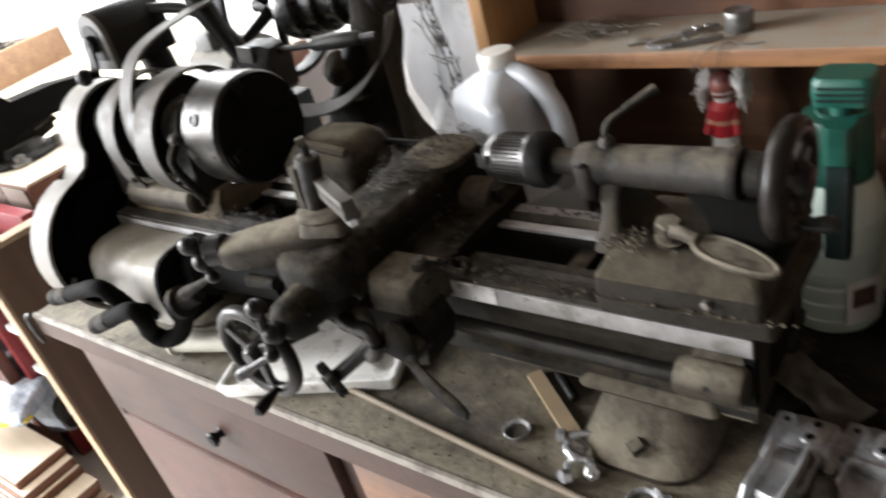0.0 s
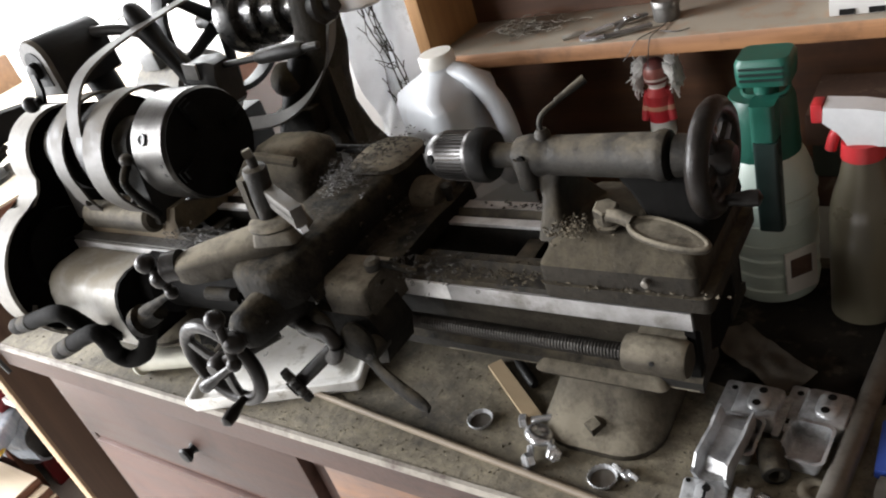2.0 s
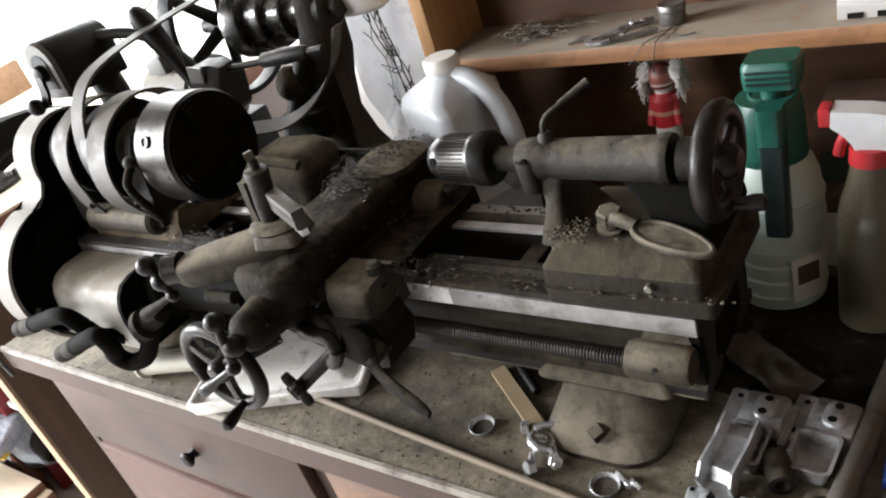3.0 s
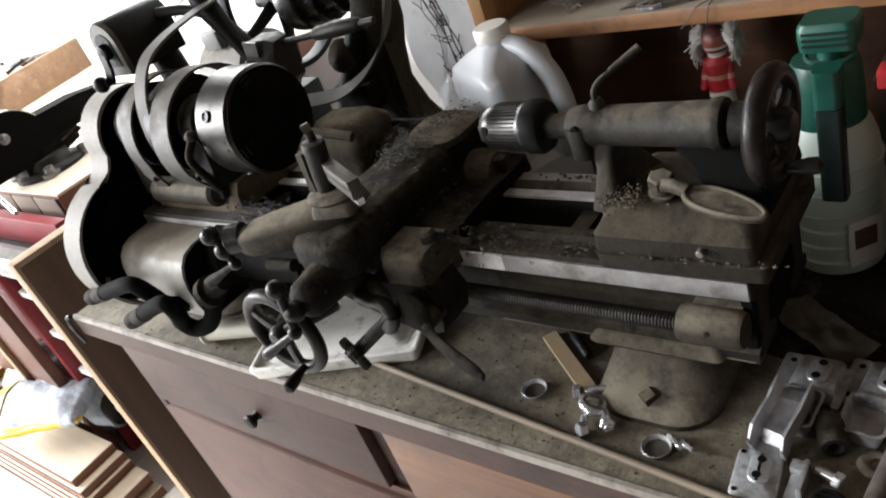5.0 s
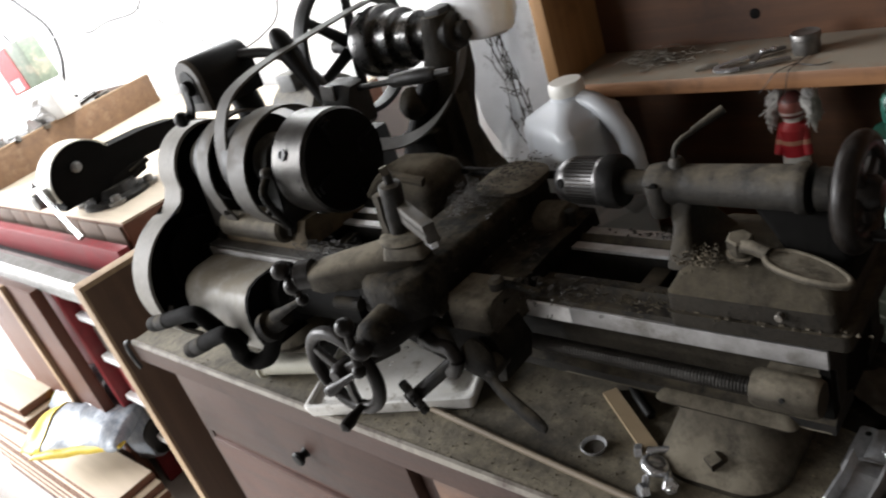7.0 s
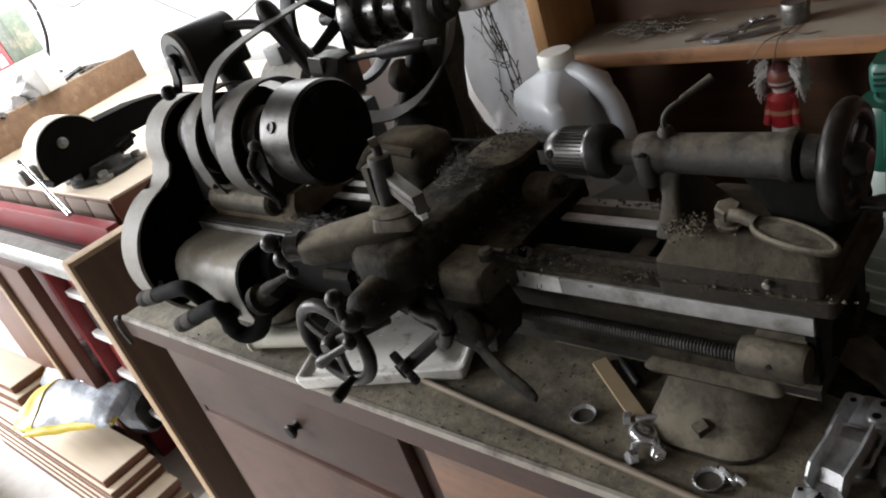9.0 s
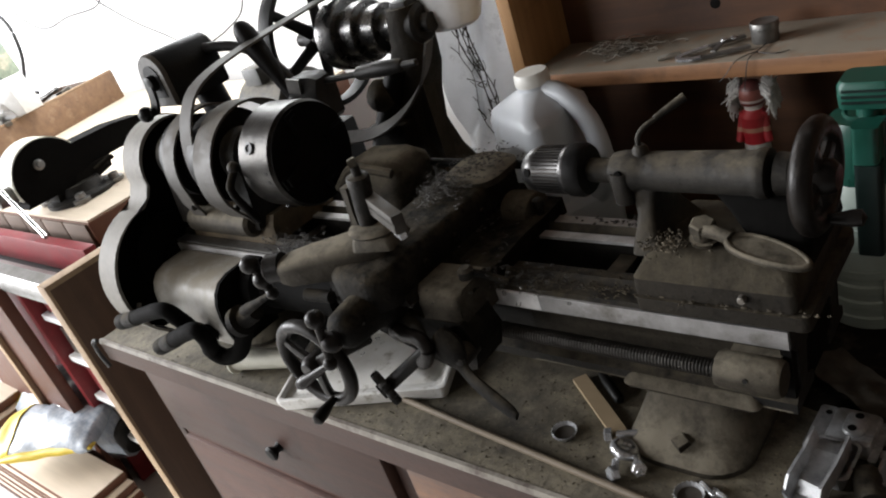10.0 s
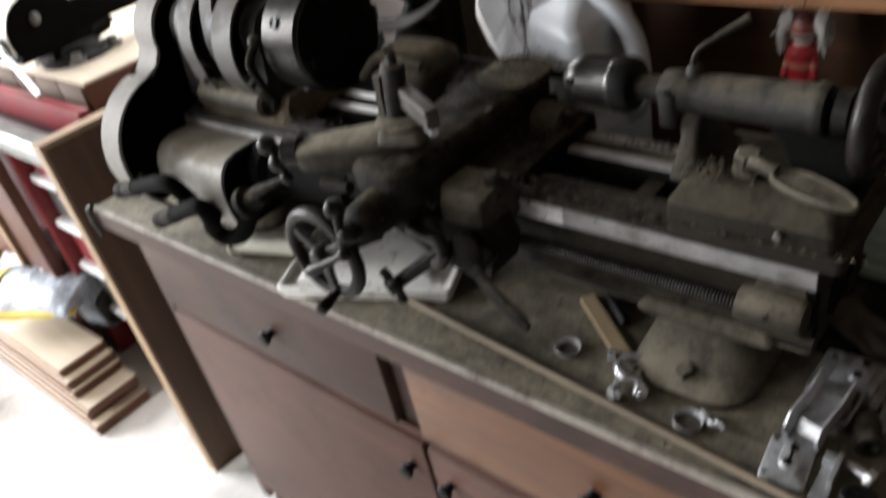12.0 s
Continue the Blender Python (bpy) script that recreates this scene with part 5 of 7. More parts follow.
fb = thing("silver_carton", (-0.03, 0.93, 1.215), "flat silver-grey carton lying on the shelf", "box")
part("carton", box((-0.11, 0.895, 1.2155), (0.1, 1.0, 1.243), None, None), M_FOILBOX, fb, bevel=0.002)
for k in range(4):
    part("print_bar", box((-0.1 + k * 0.028, 0.8935, 1.217), (-0.085 + k * 0.028, 0.895, 1.223)), M_BLACK, fb)


# hanging figurine as one plain shape
def figurine():
    bm = bmesh.new()
    x, y = -0.318, 0.915
    lathe_shape((x, y, 1.066), (0, 0, 1), [(0, 0.015), (0.004, 0.017), (0.03, 0.016), (0.045, 0.018), (0.062, 0.0185), (0.07, 0.012), (0.073, 0.0105), (0.08, 0.015), (0.09, 0.0165), (0.101, 0.0145), (0.108, 0.008), (0.11, 0)], 24, bm)
    for s in (-1, 1):
        rod((x + s * 0.012, y - 0.002, 1.133), (x + s * 0.019, y - 0.01, 1.093), 0.006, 0.0055, 10, bm)
    return bm


fm = bpy.data.materials.new("red_and_white_figurine_paint")
fm.use_nodes = True
nt = fm.node_tree
geo = nt.nodes.new("ShaderNodeNewGeometry")
sp = nt.nodes.new("ShaderNodeSeparateXYZ")
cr_ = nt.nodes.new("ShaderNodeValToRGB")
mr = nt.nodes.new("ShaderNodeMapRange")
mr.inputs["From Min"].default_value, mr.inputs["From Max"].default_value = 1.066, 1.176
nt.links.new(geo.outputs["Position"], sp.inputs[0])
nt.links.new(sp.outputs["Z"], mr.inputs["Value"])
nt.links.new(mr.outputs["Result"], cr_.inputs["Fac"])
cr_.color_ramp.interpolation = "CONSTANT"
el = cr_.color_ramp.elements
el[0].position, el[0].color = 0.0, (0.62, 0.6, 0.55, 1)
el[1].position, el[1].color = 0.22, (0.45, 0.02, 0.03, 1)
for pos, col in ((0.38, (0.5, 0.24, 0.16, 1)), (0.44, (0.4, 0.025, 0.03, 1)), (0.645, (0.6, 0.55, 0.5, 1)), (0.71, (0.13, 0.025, 0.022, 1)), (0.75, (0.5, 0.42, 0.38, 1)), (0.78, (0.2, 0.06, 0.045, 1)), (0.9, (0.09, 0.025, 0.022, 1))):
    q = el.new(pos)
    q.color = col
nt.links.new(cr_.outputs["Color"], nt.nodes["Principled BSDF"].inputs["Base Color"])
nt.nodes["Principled BSDF"].inputs["Roughness"].default_value = 0.45
tagged(part("figurine", figurine(), fm), "small red painted figurine with wild white hair under the shelf", "figurine")
hr = squiggles((-0.318, 0.917), (0.005, 0.004), 0, 0.01, 0.001, 1.1)
for s in (-1, 1):
    for k in range(260):
        p = Vector((-0.318 + s * (0.013 + rnd.random() * 0.004), 0.917 + rnd.gauss(0, 0.005), 1.166 + rnd.gauss(0, 0.006)))
        pts = [p, p + Vector((s * (0.008 + 0.004 * rnd.random()), rnd.gauss(0, 0.005), -0.008)), p + Vector((s * (0.011 + rnd.gauss(0, 0.003)), rnd.gauss(0, 0.006), -0.018 + rnd.gauss(0, 0.009)))]
        sweep(pts, circle(0.0008, 4), (0, 1, 0), hr)
tagged(part("doll_hair", hr, M_HAIR), "tufts of white hair on the figurine", "hair", kind="stuff")


# ---- containers on the bench ----
def jug():
    j = thing("plastic_jug", (-0.595, 0.82, 0.9), "cloudy white plastic gallon jug with handle and cap", "jug")
    cx, cy = -0.564, 0.81
    secs = []
    T = -27
    for z, w, r in ((0.9, 0.11, 0.025), (0.906, 0.125, 0.026), (1.0, 0.128, 0.026), (1.06, 0.128, 0.025), (1.075, 0.128, 0.025), (1.12, 0.128, 0.024), (1.18, 0.128, 0.022), (1.19, 0.127, 0.02), (1.195, 0.123, 0.018), (1.203, 0.108, 0.016), (1.213, 0.082, 0.015), (1.221, 0.06, 0.018), (1.226, 0.048, 0.0235), (1.236, 0.044, 0.0215)):
        o = -0.008 if z > 1.2 else 0
        secs.append(rounded_rect(cx + o, cy, w, w, r, z, 6, T))
    bm = loft(secs)
    for v in bm.verts:  # the corner behind the grip is pinched in
        if v.co.z > 1.07:
            v.co.x = min(v.co.x, cx + 0.048)
    part("body", bm, M_JUG, j, angle=38)
    part("cap", lathe_shape((cx - 0.008, cy, 1.231), (0, 0, 1), [(0, 0.024), (0.002, 0.025), (0.015, 0.0245), (0.018, 0.022), (0.0182, 0)], 36), M_JUGCAP, j, "off-white screw cap")
    part("handle", tube([(cx + 0.006, cy, 1.221), (cx + 0.032, cy - 0.003, 1.216), (cx + 0.056, cy - 0.005, 1.196), (cx + 0.073, cy - 0.006, 1.165), (cx + 0.08, cy - 0.006, 1.12), (cx + 0.074, cy - 0.004, 1.08), (cx + 0.05, cy - 0.004, 1.055)], 0.0145, 14), M_JUG, j)
    return j


jug()


def pump_sprayer():
    s = thing("pump_sprayer", (-0.165, 0.84, 0.9), "green and white hand pump sprayer bottle", "sprayer")
    cx, cy = -0.17, 0.83
    prof = [(h, r * 0.9) for h, r in ((0, 0.05), (0.004, 0.057), (0.02, 0.0595), (0.022, 0.057), (0.032, 0.0565), (0.034, 0.059), (0.042, 0.059), (0.044, 0.0565), (0.054, 0.0565), (0.056, 0.059), (0.064, 0.059), (0.066, 0.0565), (0.074, 0.0565), (0.076, 0.059), (0.14, 0.0585), (0.165, 0.055), (0.182, 0.049), (0.192, 0.043))]
    b = part("bottle", lathe_shape((cx, cy, 0.9), (0, 0, 1), prof, 48), M_SPRAY, s, "pale green translucent bottle", angle=35)
    part("label", lathe_shape((cx, cy, 0.978), (0, 0, 1), [(0, 0.053), (0.0, 0.0534), (0.058, 0.0532), (0.058, 0.0526)], 48), M_SPRAY, b, angle=35)
    a = radians(-44)
    q = Vector((cx + 0.0528 * math.cos(a), cy + 0.0528 * math.sin(a), 0.948))
    lm = Matrix.Translation(q) @ Matrix.Rotation(a + math.pi / 2, 4, "Z")
    tab = part("label_tab", box((-0.019, -0.003, -0.03), (0.022, 0.0012, 0.03), None, lm), M_JUGCAP, b, "cream moulded tab", bevel=0.003)
    part("printed_panel", box((-0.013, -0.0036, -0.006), (0.014, -0.0028, 0.02), None, lm), M_BOOK, tab, "brown printed panel")
    part("collar", lathe_shape((cx, cy, 1.085), (0, 0, 1), [(-0.008, 0.036), (-0.004, 0.0395), (0.05, 0.0375), (0.07, 0.036), (0.078, 0.033), (0.079, 0.02)], 40), M_GREEN, s, "dark green screw collar")
    rb = bmesh.new()
    for k in range(28):
        a = 2 * math.pi * k / 28
        box((0.036, -0.0012, 1.083), (0.0392, 0.0012, 1.1), rb, Matrix.Translation((cx, cy, 0)) @ Matrix.Rotation(a, 4, "Z"))
    part("grip_ribs", rb, M_GREEN, s, smooth=False)
    top = loft([rounded_rect(cx + 0.011, cy - 0.012, 0.054, 0.045, 0.008, 1.183), rounded_rect(cx + 0.011, cy - 0.012, 0.057, 0.048, 0.01, 1.196), rounded_rect(cx + 0.011, cy - 0.012, 0.057, 0.048, 0.01, 1.208), rounded_rect(cx + 0.011, cy - 0.012, 0.052, 0.042, 0.01, 1.213)])
    h = part("pump_handle", top, M_GREEN, s, "dark green pump handle", angle=40)
    for k in range(3):
        part("slot", box((cx - 0.011, cy - 0.0375, 1.19 + k * 0.0065), (cx + 0.033, cy - 0.0355, 1.1925 + k * 0.0065)), M_GREENBLACK, h)
    part("stem", rod((cx + 0.008, cy - 0.008, 1.155), (cx + 0.01, cy - 0.01, 1.186), 0.013), M_GREEN, s)
    for sg in (-1, 1):
        part("finger_loop", ring((cx + 0.008 + sg * 0.013, cy - 0.008, 1.17), (0.0, -0.5, 1), 0.011, 0.0028, 24, 8), M_GREEN, s)
    for k in range(3):
        part("seam_rib", lathe_shape((cx, cy, 0.985 + 0.028 * k), (0, 0, 1), [(0, 0.0525), (0.0006, 0.0545), (0.0022, 0.0545), (0.003, 0.0525)], 48), M_SPRAY, b)
    # trigger grip hanging down the front
    tg = loft([rounded_rect(cx + 0.016, cy - 0.052, 0.026, 0.022, 0.005, z) for z in (1.018, 1.022, 1.12, 1.13)])
    part("trigger_lever", tg, M_GREENBLACK, s, "black trigger lever", angle=40)
    part("nozzle_housing", loft([rounded_rect(cx + 0.014, cy - 0.045, 0.026, 0.03, 0.006, z) for z in (1.118, 1.122, 1.165, 1.172)]), M_GREEN, s, "green nozzle housing", angle=40)
    return s


pump_sprayer()


def trigger_bottle():
    s = thing("trigger_spray_bottle", (-0.066, 0.8, 0.9), "brownish clear spray bottle with white and red trigger head", "spray bottle")
    cx, cy = -0.064, 0.79
    part("bottle", lathe_shape((cx, cy, 0.9), (0, 0, 1), [(0, 0.029), (0.004, 0.034), (0.135, 0.034), (0.16, 0.0295), (0.182, 0.023), (0.198, 0.02), (0.207, 0.018)], 32), M_AMBER, s, "cloudy brownish bottle")
    part("collar", lathe_shape((cx, cy, 1.104), (0, 0, 1), [(0, 0.0195), (0.001, 0.021), (0.019, 0.02), (0.02, 0.015)], 32), M_REDPL, s, "red collar")
    hd = extrude([(-0.035, 1.149), (-0.034, 1.166), (0.0, 1.164), (0.045, 1.156), (0.052, 1.146), (0.03, 1.138), (0.022, 1.122), (-0.012, 1.122), (-0.016, 1.13), (-0.022, 1.138)], "y", cy - 0.014, cy + 0.014)
    for v in hd.verts:
        v.co.x += cx
    head_ = part("trigger_head", hd, M_WHITE, s, "white trigger head", bevel=0.004)
    part("nozzle", box((cx - 0.0465, cy - 0.011, 1.147), (cx - 0.035, cy + 0.011, 1.168)), M_REDPL, head_, "red nozzle", bevel=0.003)
    part("trigger", tube([(cx - 0.018, cy, 1.14), (cx - 0.026, cy, 1.128), (cx - 0.03, cy, 1.112)], 0.0062, 10), M_REDPL, head_, "red trigger")
    return s


trigger_bottle()

# books and a rag behind the sprayers
for z0, z1, mat, x0, x1, col in ((0.979, 1.021, M_BOOK, -0.135, 0.07, "old brown book lying in a stack"), (1.022, 1.063, M_BOOKGREEN, -0.13, 0.075, "dark green book lying in a stack"), (1.064, 1.103, M_BOOK, -0.137, 0.07, "old brown book lying in a stack")):
    bk = thing("book", ((x0 + x1) / 2, 0.94, z0), col, "book", "books on the bench")
    part("cover", extrude([(0.885, z0), (0.885, z1), (0.997, z1), (0.997, z1 - 0.003), (0.889, z1 - 0.003), (0.889, z0 + 0.003), (0.997, z0 + 0.003), (0.997, z0)], "x", x0, x1), mat, bk)
    part("pages", box((x0 + 0.003, 0.8895, z0 + 0.0035), (x1 - 0.003, 0.993, z1 - 0.0035)), M_PAGES, bk)

wbx_ = thing("white_carton", (-0.03, 0.94, 0.9), "plain white carton under the stack of books", "box")
part("carton", box((-0.14, 0.884, 0.9), (0.08, 0.997, 0.9785)), M_JUGCAP, wbx_, bevel=0.002)

# ---- small things on the bench top ----
Z = 0.9


def bottle_cap(at):
    c = thing("bottle_cap", at, "upturned crimped metal bottle cap on the bench", "bottle cap", "bottle caps on the bench")
    bm = bmesh.new()
    n = 42
    rings = []
    for h, r, wv in ((0.0, 0.011, 0), (0.0005, 0.0135, 0), (0.003, 0.0147, 0.0003), (0.0062, 0.016, 0.0009), (0.0066, 0.0155, 0.0009), (0.0035, 0.0142, 0.0003), (0.001, 0.013, 0)):
        rings.append([bm.verts.new((at[0] + (r + wv * math.cos(21 * 2 * math.pi * k / n)) * math.cos(2 * math.pi * k / n), at[1] + (r + wv * math.cos(21 * 2 * math.pi * k / n)) * math.sin(2 * math.pi * k / n), at[2] + h)) for k in range(n)])
    for a, b in zip(rings, rings[1:]):
        for k in range(n):
            bm.faces.new((a[k], a[(k + 1) % n], b[(k + 1) % n], b[k]))
    bm.faces.new(rings[0])
    bm.faces.new(rings[-1])
    part("shell", bm, M_ZINC, c, angle=60)
    part("liner", lathe_shape((at[0], at[1], at[2] + 0.001), (0, 0, 1), [(0, 0.0125), (0.001, 0.0125), (0.0011, 0)], 28), M_PIPE, c)


bottle_cap((-0.433, 0.503, Z))
bottle_cap((-0.262, 0.467, Z))
wn = thing("wing_nut", (-0.238, 0.48, Z), "small plated wing nut on the bench", "wing nut")
part("body", nut((-0.24, 0.478, Z), (0, 0, 1), 0.006, 0.007, None, 12), M_CHROME, wn)
for s in (-1, 1):
    part("wing", tube([(-0.24 + s * 0.004, 0.478, Z + 0.005), (-0.24 + s * 0.01, 0.478 - s * 0.003, Z + 0.008), (-0.24 + s * 0.015, 0.478 - s * 0.005, Z + 0.007)], 0.0032, 8), M_CHROME, wn)
st = thing("wood_stick", (-0.415, 0.56, Z), "short flat bare wooden stick lying on the bench", "stick")
a, b = Vector((-0.463, 0.597, Z + 0.003)), Vector((-0.364, 0.518, Z + 0.006))
part("stick", sweep([a, a.lerp(b, 0.5), b], [(-0.0095, -0.003), (0.0095, -0.003), (0.0095, 0.003), (-0.0095, 0.003)]), M_WOODSTICK, st, bevel=0.001)
st = thing("steel_punch", (-0.415, 0.59, Z), "dark steel punch lying on the bench", "punch")
part("shank", lathe_shape((-0.44, 0.612, Z + 0.007), (0.05, -0.042, 0), [(0, 0.003), (0.02, 0.0065), (0.06, 0.0068), (0.064, 0.005)], 12), M_BLACK, st)

# hose clamps and bolts
hc = thing("clamp_with_bolts", (-0.36, 0.515, Z), "shiny plated cable clamp with bolts and nuts", "clamp")
part("saddle", ring((-0.362, 0.514, Z + 0.011), (0.3, 0.35, 1), 0.011, 0.0065, 24, 10), M_CHROME, hc)
part("bolt", rod((-0.381, 0.531, Z + 0.012), (-0.352, 0.544, Z + 0.012), 0.0042), M_CHROME, hc)
for p, d in (((-0.385, 0.529, Z + 0.011), (-1, -0.4, 0)), ((-0.352, 0.544, Z + 0.012), (1, 0.4, 0)), ((-0.358, 0.482, Z + 0.007), (-0.5, -0.8, 0.3)), ((-0.338, 0.497, Z + 0.008), (0.5, -0.6, 0.4))):
    part("nut", nut(p, d, 0.0088, 0.009), M_CHROME, hc)
for p, q in (((-0.366, 0.498, Z + 0.008), (-0.356, 0.474, Z + 0.008)), ((-0.347, 0.512, Z + 0.008), (-0.332, 0.488, Z + 0.009))):
    part("bolt", rod(p, q, 0.0045), M_CHROME, hc)

# dowel along the bench
dw_ = thing("wooden_dowel", (-0.45, 0.46, Z), "long thin weathered wooden dowel on the bench", "dowel")
part("rod", rod((-0.69, 0.482, Z + 0.0047), (-0.13, 0.425, Z + 0.0047), 0.0045, seg=10), M_DOWEL, dw_)

# white tray lid
lid = thing("plastic_tray_lid", (-0.77, 0.5, Z), "dirty white plastic tray lid under the apron", "tray")
LM = Matrix.Translation((-0.78, 0.53, Z)) @ Matrix.Rotation(radians(24), 4, "Z")


def lid_ring(w, h, r, z):
    return [LM @ Vector(p) for p in rounded_rect(0, 0, w, h, r, z, 6)]


part("panel", loft([lid_ring(0.2550, 0.156, 0.0080, 0.0), lid_ring(0.2570, 0.158, 0.0080, 0.006), lid_ring(0.2570, 0.158, 0.0080, 0.014), lid_ring(0.2290, 0.13, 0.0100, 0.0145), lid_ring(0.2230, 0.124, 0.0100, 0.018), lid_ring(0.1090, 0.04, 0.0050, 0.0185)]), M_LID, lid, angle=50)
part("rim", loft([lid_ring(0.2650, 0.166, 0.0090, 0.001), lid_ring(0.2730, 0.174, 0.0095, 0.016), lid_ring(0.2730, 0.174, 0.0095, 0.021), lid_ring(0.2660, 0.167, 0.0090, 0.0225), lid_ring(0.2590, 0.16, 0.0085, 0.021), lid_ring(0.2575, 0.1585, 0.0082, 0.0145)]), M_LID, lid, "thick rounded rim", angle=60)
ld2 = thing("plastic_bucket_lid", (-0.8, 0.6, Z), "round white plastic lid leaning behind the handwheel", "lid")
part("disc", lathe_shape((-0.86, 0.612, 0.985), (0.1, -1, 0.15), [(0, 0.07), (0.002, 0.074), (0.008, 0.074), (0.01, 0.07), (0.006, 0.066), (0.006, 0)], 48), M_LID, ld2, angle=40)
part("rim", ring((-0.86, 0.604, 0.986), (0.1, -1, 0.15), 0.073, 0.003, 48, 8), M_LID, ld2)
tb_ = thing("plastic_tube", (-1.02, 0.465, Z), "cream plastic tube with a flange on the bench", "tube")
part("tube", lathe_shape((-1.035, 0.447, Z + 0.0245), (0.1, 0.033, 0), [(0, 0.0205), (0.0005, 0.024), (0.004, 0.024), (0.005, 0.0185), (0.13, 0.0165), (0.131, 0.014), (0.01, 0.016)], 28), M_CREAM, tb_)

# galvanised brackets
RB = random.Random(3)


def holes(points, m, r, parent, z):
    for x, y in points:
        part("bolt_hole", lathe_shape(m @ Vector((x, y, z)), m.to_3x3() @ Vector((0, 0, 1)), [(-0.002, r), (0.0006, r), (0.0007, 0)], 16), M_BLACK, parent)


def bracket(m):
    b = thing("steel_bracket", m.translation, "galvanised pressed-steel bracket with raised pad and trough", "bracket", "galvanised brackets on the bench")

    def rr(cx, cy, w, h, r, z):
        return [m @ Vector(p) for p in rounded_rect(cx, cy, w, h, r, z, 5)]
    fl = part("flange", loft([rr(-0.031, -0.003, 0.018, 0.066, 0.004, 0.0), rr(-0.031, -0.003, 0.018, 0.066, 0.004, 0.0105)]), M_ZINC, b, bevel=0.001)
    holes(((-0.031, -0.022), (-0.03, 0.02)), m, 0.0034, fl, 0.0103)
    part("raised_plate", loft([rr(0.0, 0.0, 0.046, 0.05, 0.005, 0.001), rr(0.0, 0.0, 0.044, 0.048, 0.005, 0.017), rr(0.0, 0.0, 0.041, 0.045, 0.006, 0.0195)]), M_ZINC, b, angle=50)
    pad = part("pad", loft([rr(0.002, 0.002, 0.022, 0.036, 0.0105, 0.019), rr(0.002, 0.002, 0.021, 0.035, 0.0102, 0.0225), rr(0.002, 0.002, 0.018, 0.032, 0.0088, 0.0238)]), M_ZINC, b, angle=50)
    holes(((0.003, 0.0115), (0.001, -0.0075)), m, 0.0043, pad, 0.0237)
    part("trough", loft([rr(-0.005, -0.05, 0.03, 0.044, 0.005, 0.0), rr(-0.005, -0.05, 0.041, 0.052, 0.007, 0.018), rr(-0.005, -0.05, 0.043, 0.054, 0.008, 0.0205), rr(-0.005, -0.05, 0.037, 0.048, 0.007, 0.0205), rr(-0.005, -0.048, 0.028, 0.038, 0.006, 0.005)]), M_ZINC, b, angle=40)
    part("side_lip", loft([rr(0.026, -0.008, 0.008, 0.058, 0.003, 0.0), rr(0.026, -0.008, 0.008, 0.058, 0.003, 0.013)]), M_ZINC, b, bevel=0.001)
    return b


bracket(pose(-0.137, 0.598, Z + 0.001, 0, 0, -3))
bracket(pose(-0.073, 0.604, Z + 0.001, 0, 0, -5))
ch_ = thing("channel_bracket", (-0.155, 0.51, Z), "bright galvanised channel bracket with bolt holes", "bracket", "galvanised brackets on the bench")
u_sec = [(-0.0175, 0.018), (-0.0175, -0.002), (0.0175, -0.002), (0.0175, 0.018), (0.0148, 0.018), (0.0125, 0.001), (-0.0125, 0.001), (-0.0148, 0.018)]
line = [Vector(p) for p in ((-0.146, 0.558, Z + 0.031), (-0.147, 0.545, Z + 0.03), (-0.149, 0.535, Z + 0.024), (-0.152, 0.518, Z + 0.022), (-0.154, 0.509, Z + 0.02), (-0.156, 0.502, Z + 0.008), (-0.157, 0.492, Z + 0.0045))]
part("channel", sweep(line, u_sec, (0, 0, 1)), M_ZINC, ch_, angle=25)
cmx = pose(-0.16, 0.465, Z, 0, 0, 6)
fl = part("flange", loft([[cmx @ Vector(p) for p in rounded_rect(0, 0, 0.042 + g, 0.058 + g, 0.005, z, 4)] for z, g in ((0.0, 0), (0.006, 0), (0.0075, -0.003))]), M_ZINC, ch_, angle=50)
pad = part("pad", loft([[cmx @ Vector(p) for p in rounded_rect(0.002, 0.006, 0.02 + g, 0.036 + g, 0.0095, z, 5)] for z, g in ((0.007, 0), (0.0095, -0.001), (0.0105, -0.004))]), M_ZINC, ch_, angle=50)
holes(((0.003, 0.0155), (0.001, -0.0035)), cmx, 0.0042, pad, 0.0104)
holes(((-0.016, 0.024), (-0.016, -0.022)), cmx, 0.0026, fl, 0.0073)
part("rest_block", box((-0.162, 0.548, Z), (-0.132, 0.566, Z + 0.028)), M_ZINC, ch_, bevel=0.002)
sb = thing("small_bracket", (-0.122, 0.47, Z), "small galvanised angle bracket on the bench", "bracket", "galvanised brackets on the bench")
part("plate", box((-0.132, 0.437, Z), (-0.116, 0.492, Z + 0.004)), M_ZINC, sb, bevel=0.0008)
part("upstand", box((-0.121, 0.452, Z + 0.004), (-0.116, 0.488, Z + 0.018)), M_ZINC, sb, bevel=0.0008)
part("tab", box((-0.133, 0.478, Z + 0.004), (-0.121, 0.49, Z + 0.012)), M_ZINC, sb, bevel=0.0008)
kb_ = thing("black_knob", (-0.092, 0.447, Z), "black ribbed plastic knob among the brackets", "knob")
part("body", lathe_shape((-0.092, 0.447, Z), (0, 0, 1), [(0, 0.014), (0.002, 0.0165), (0.016, 0.0165), (0.019, 0.014), (0.0195, 0.011), (0.018, 0.0105), (0.018, 0)], 30), M_BLACK, kb_)
for k in range(3):
    part("rib", box((-0.102, 0.44 + 0.006 * k, Z + 0.018), (-0.082, 0.442 + 0.006 * k, Z + 0.0205)), M_BLACK, kb_)
bs = thing("iron_bushing", (-0.107, 0.53, Z), "dark rusty iron bushing between the brackets", "bushing")
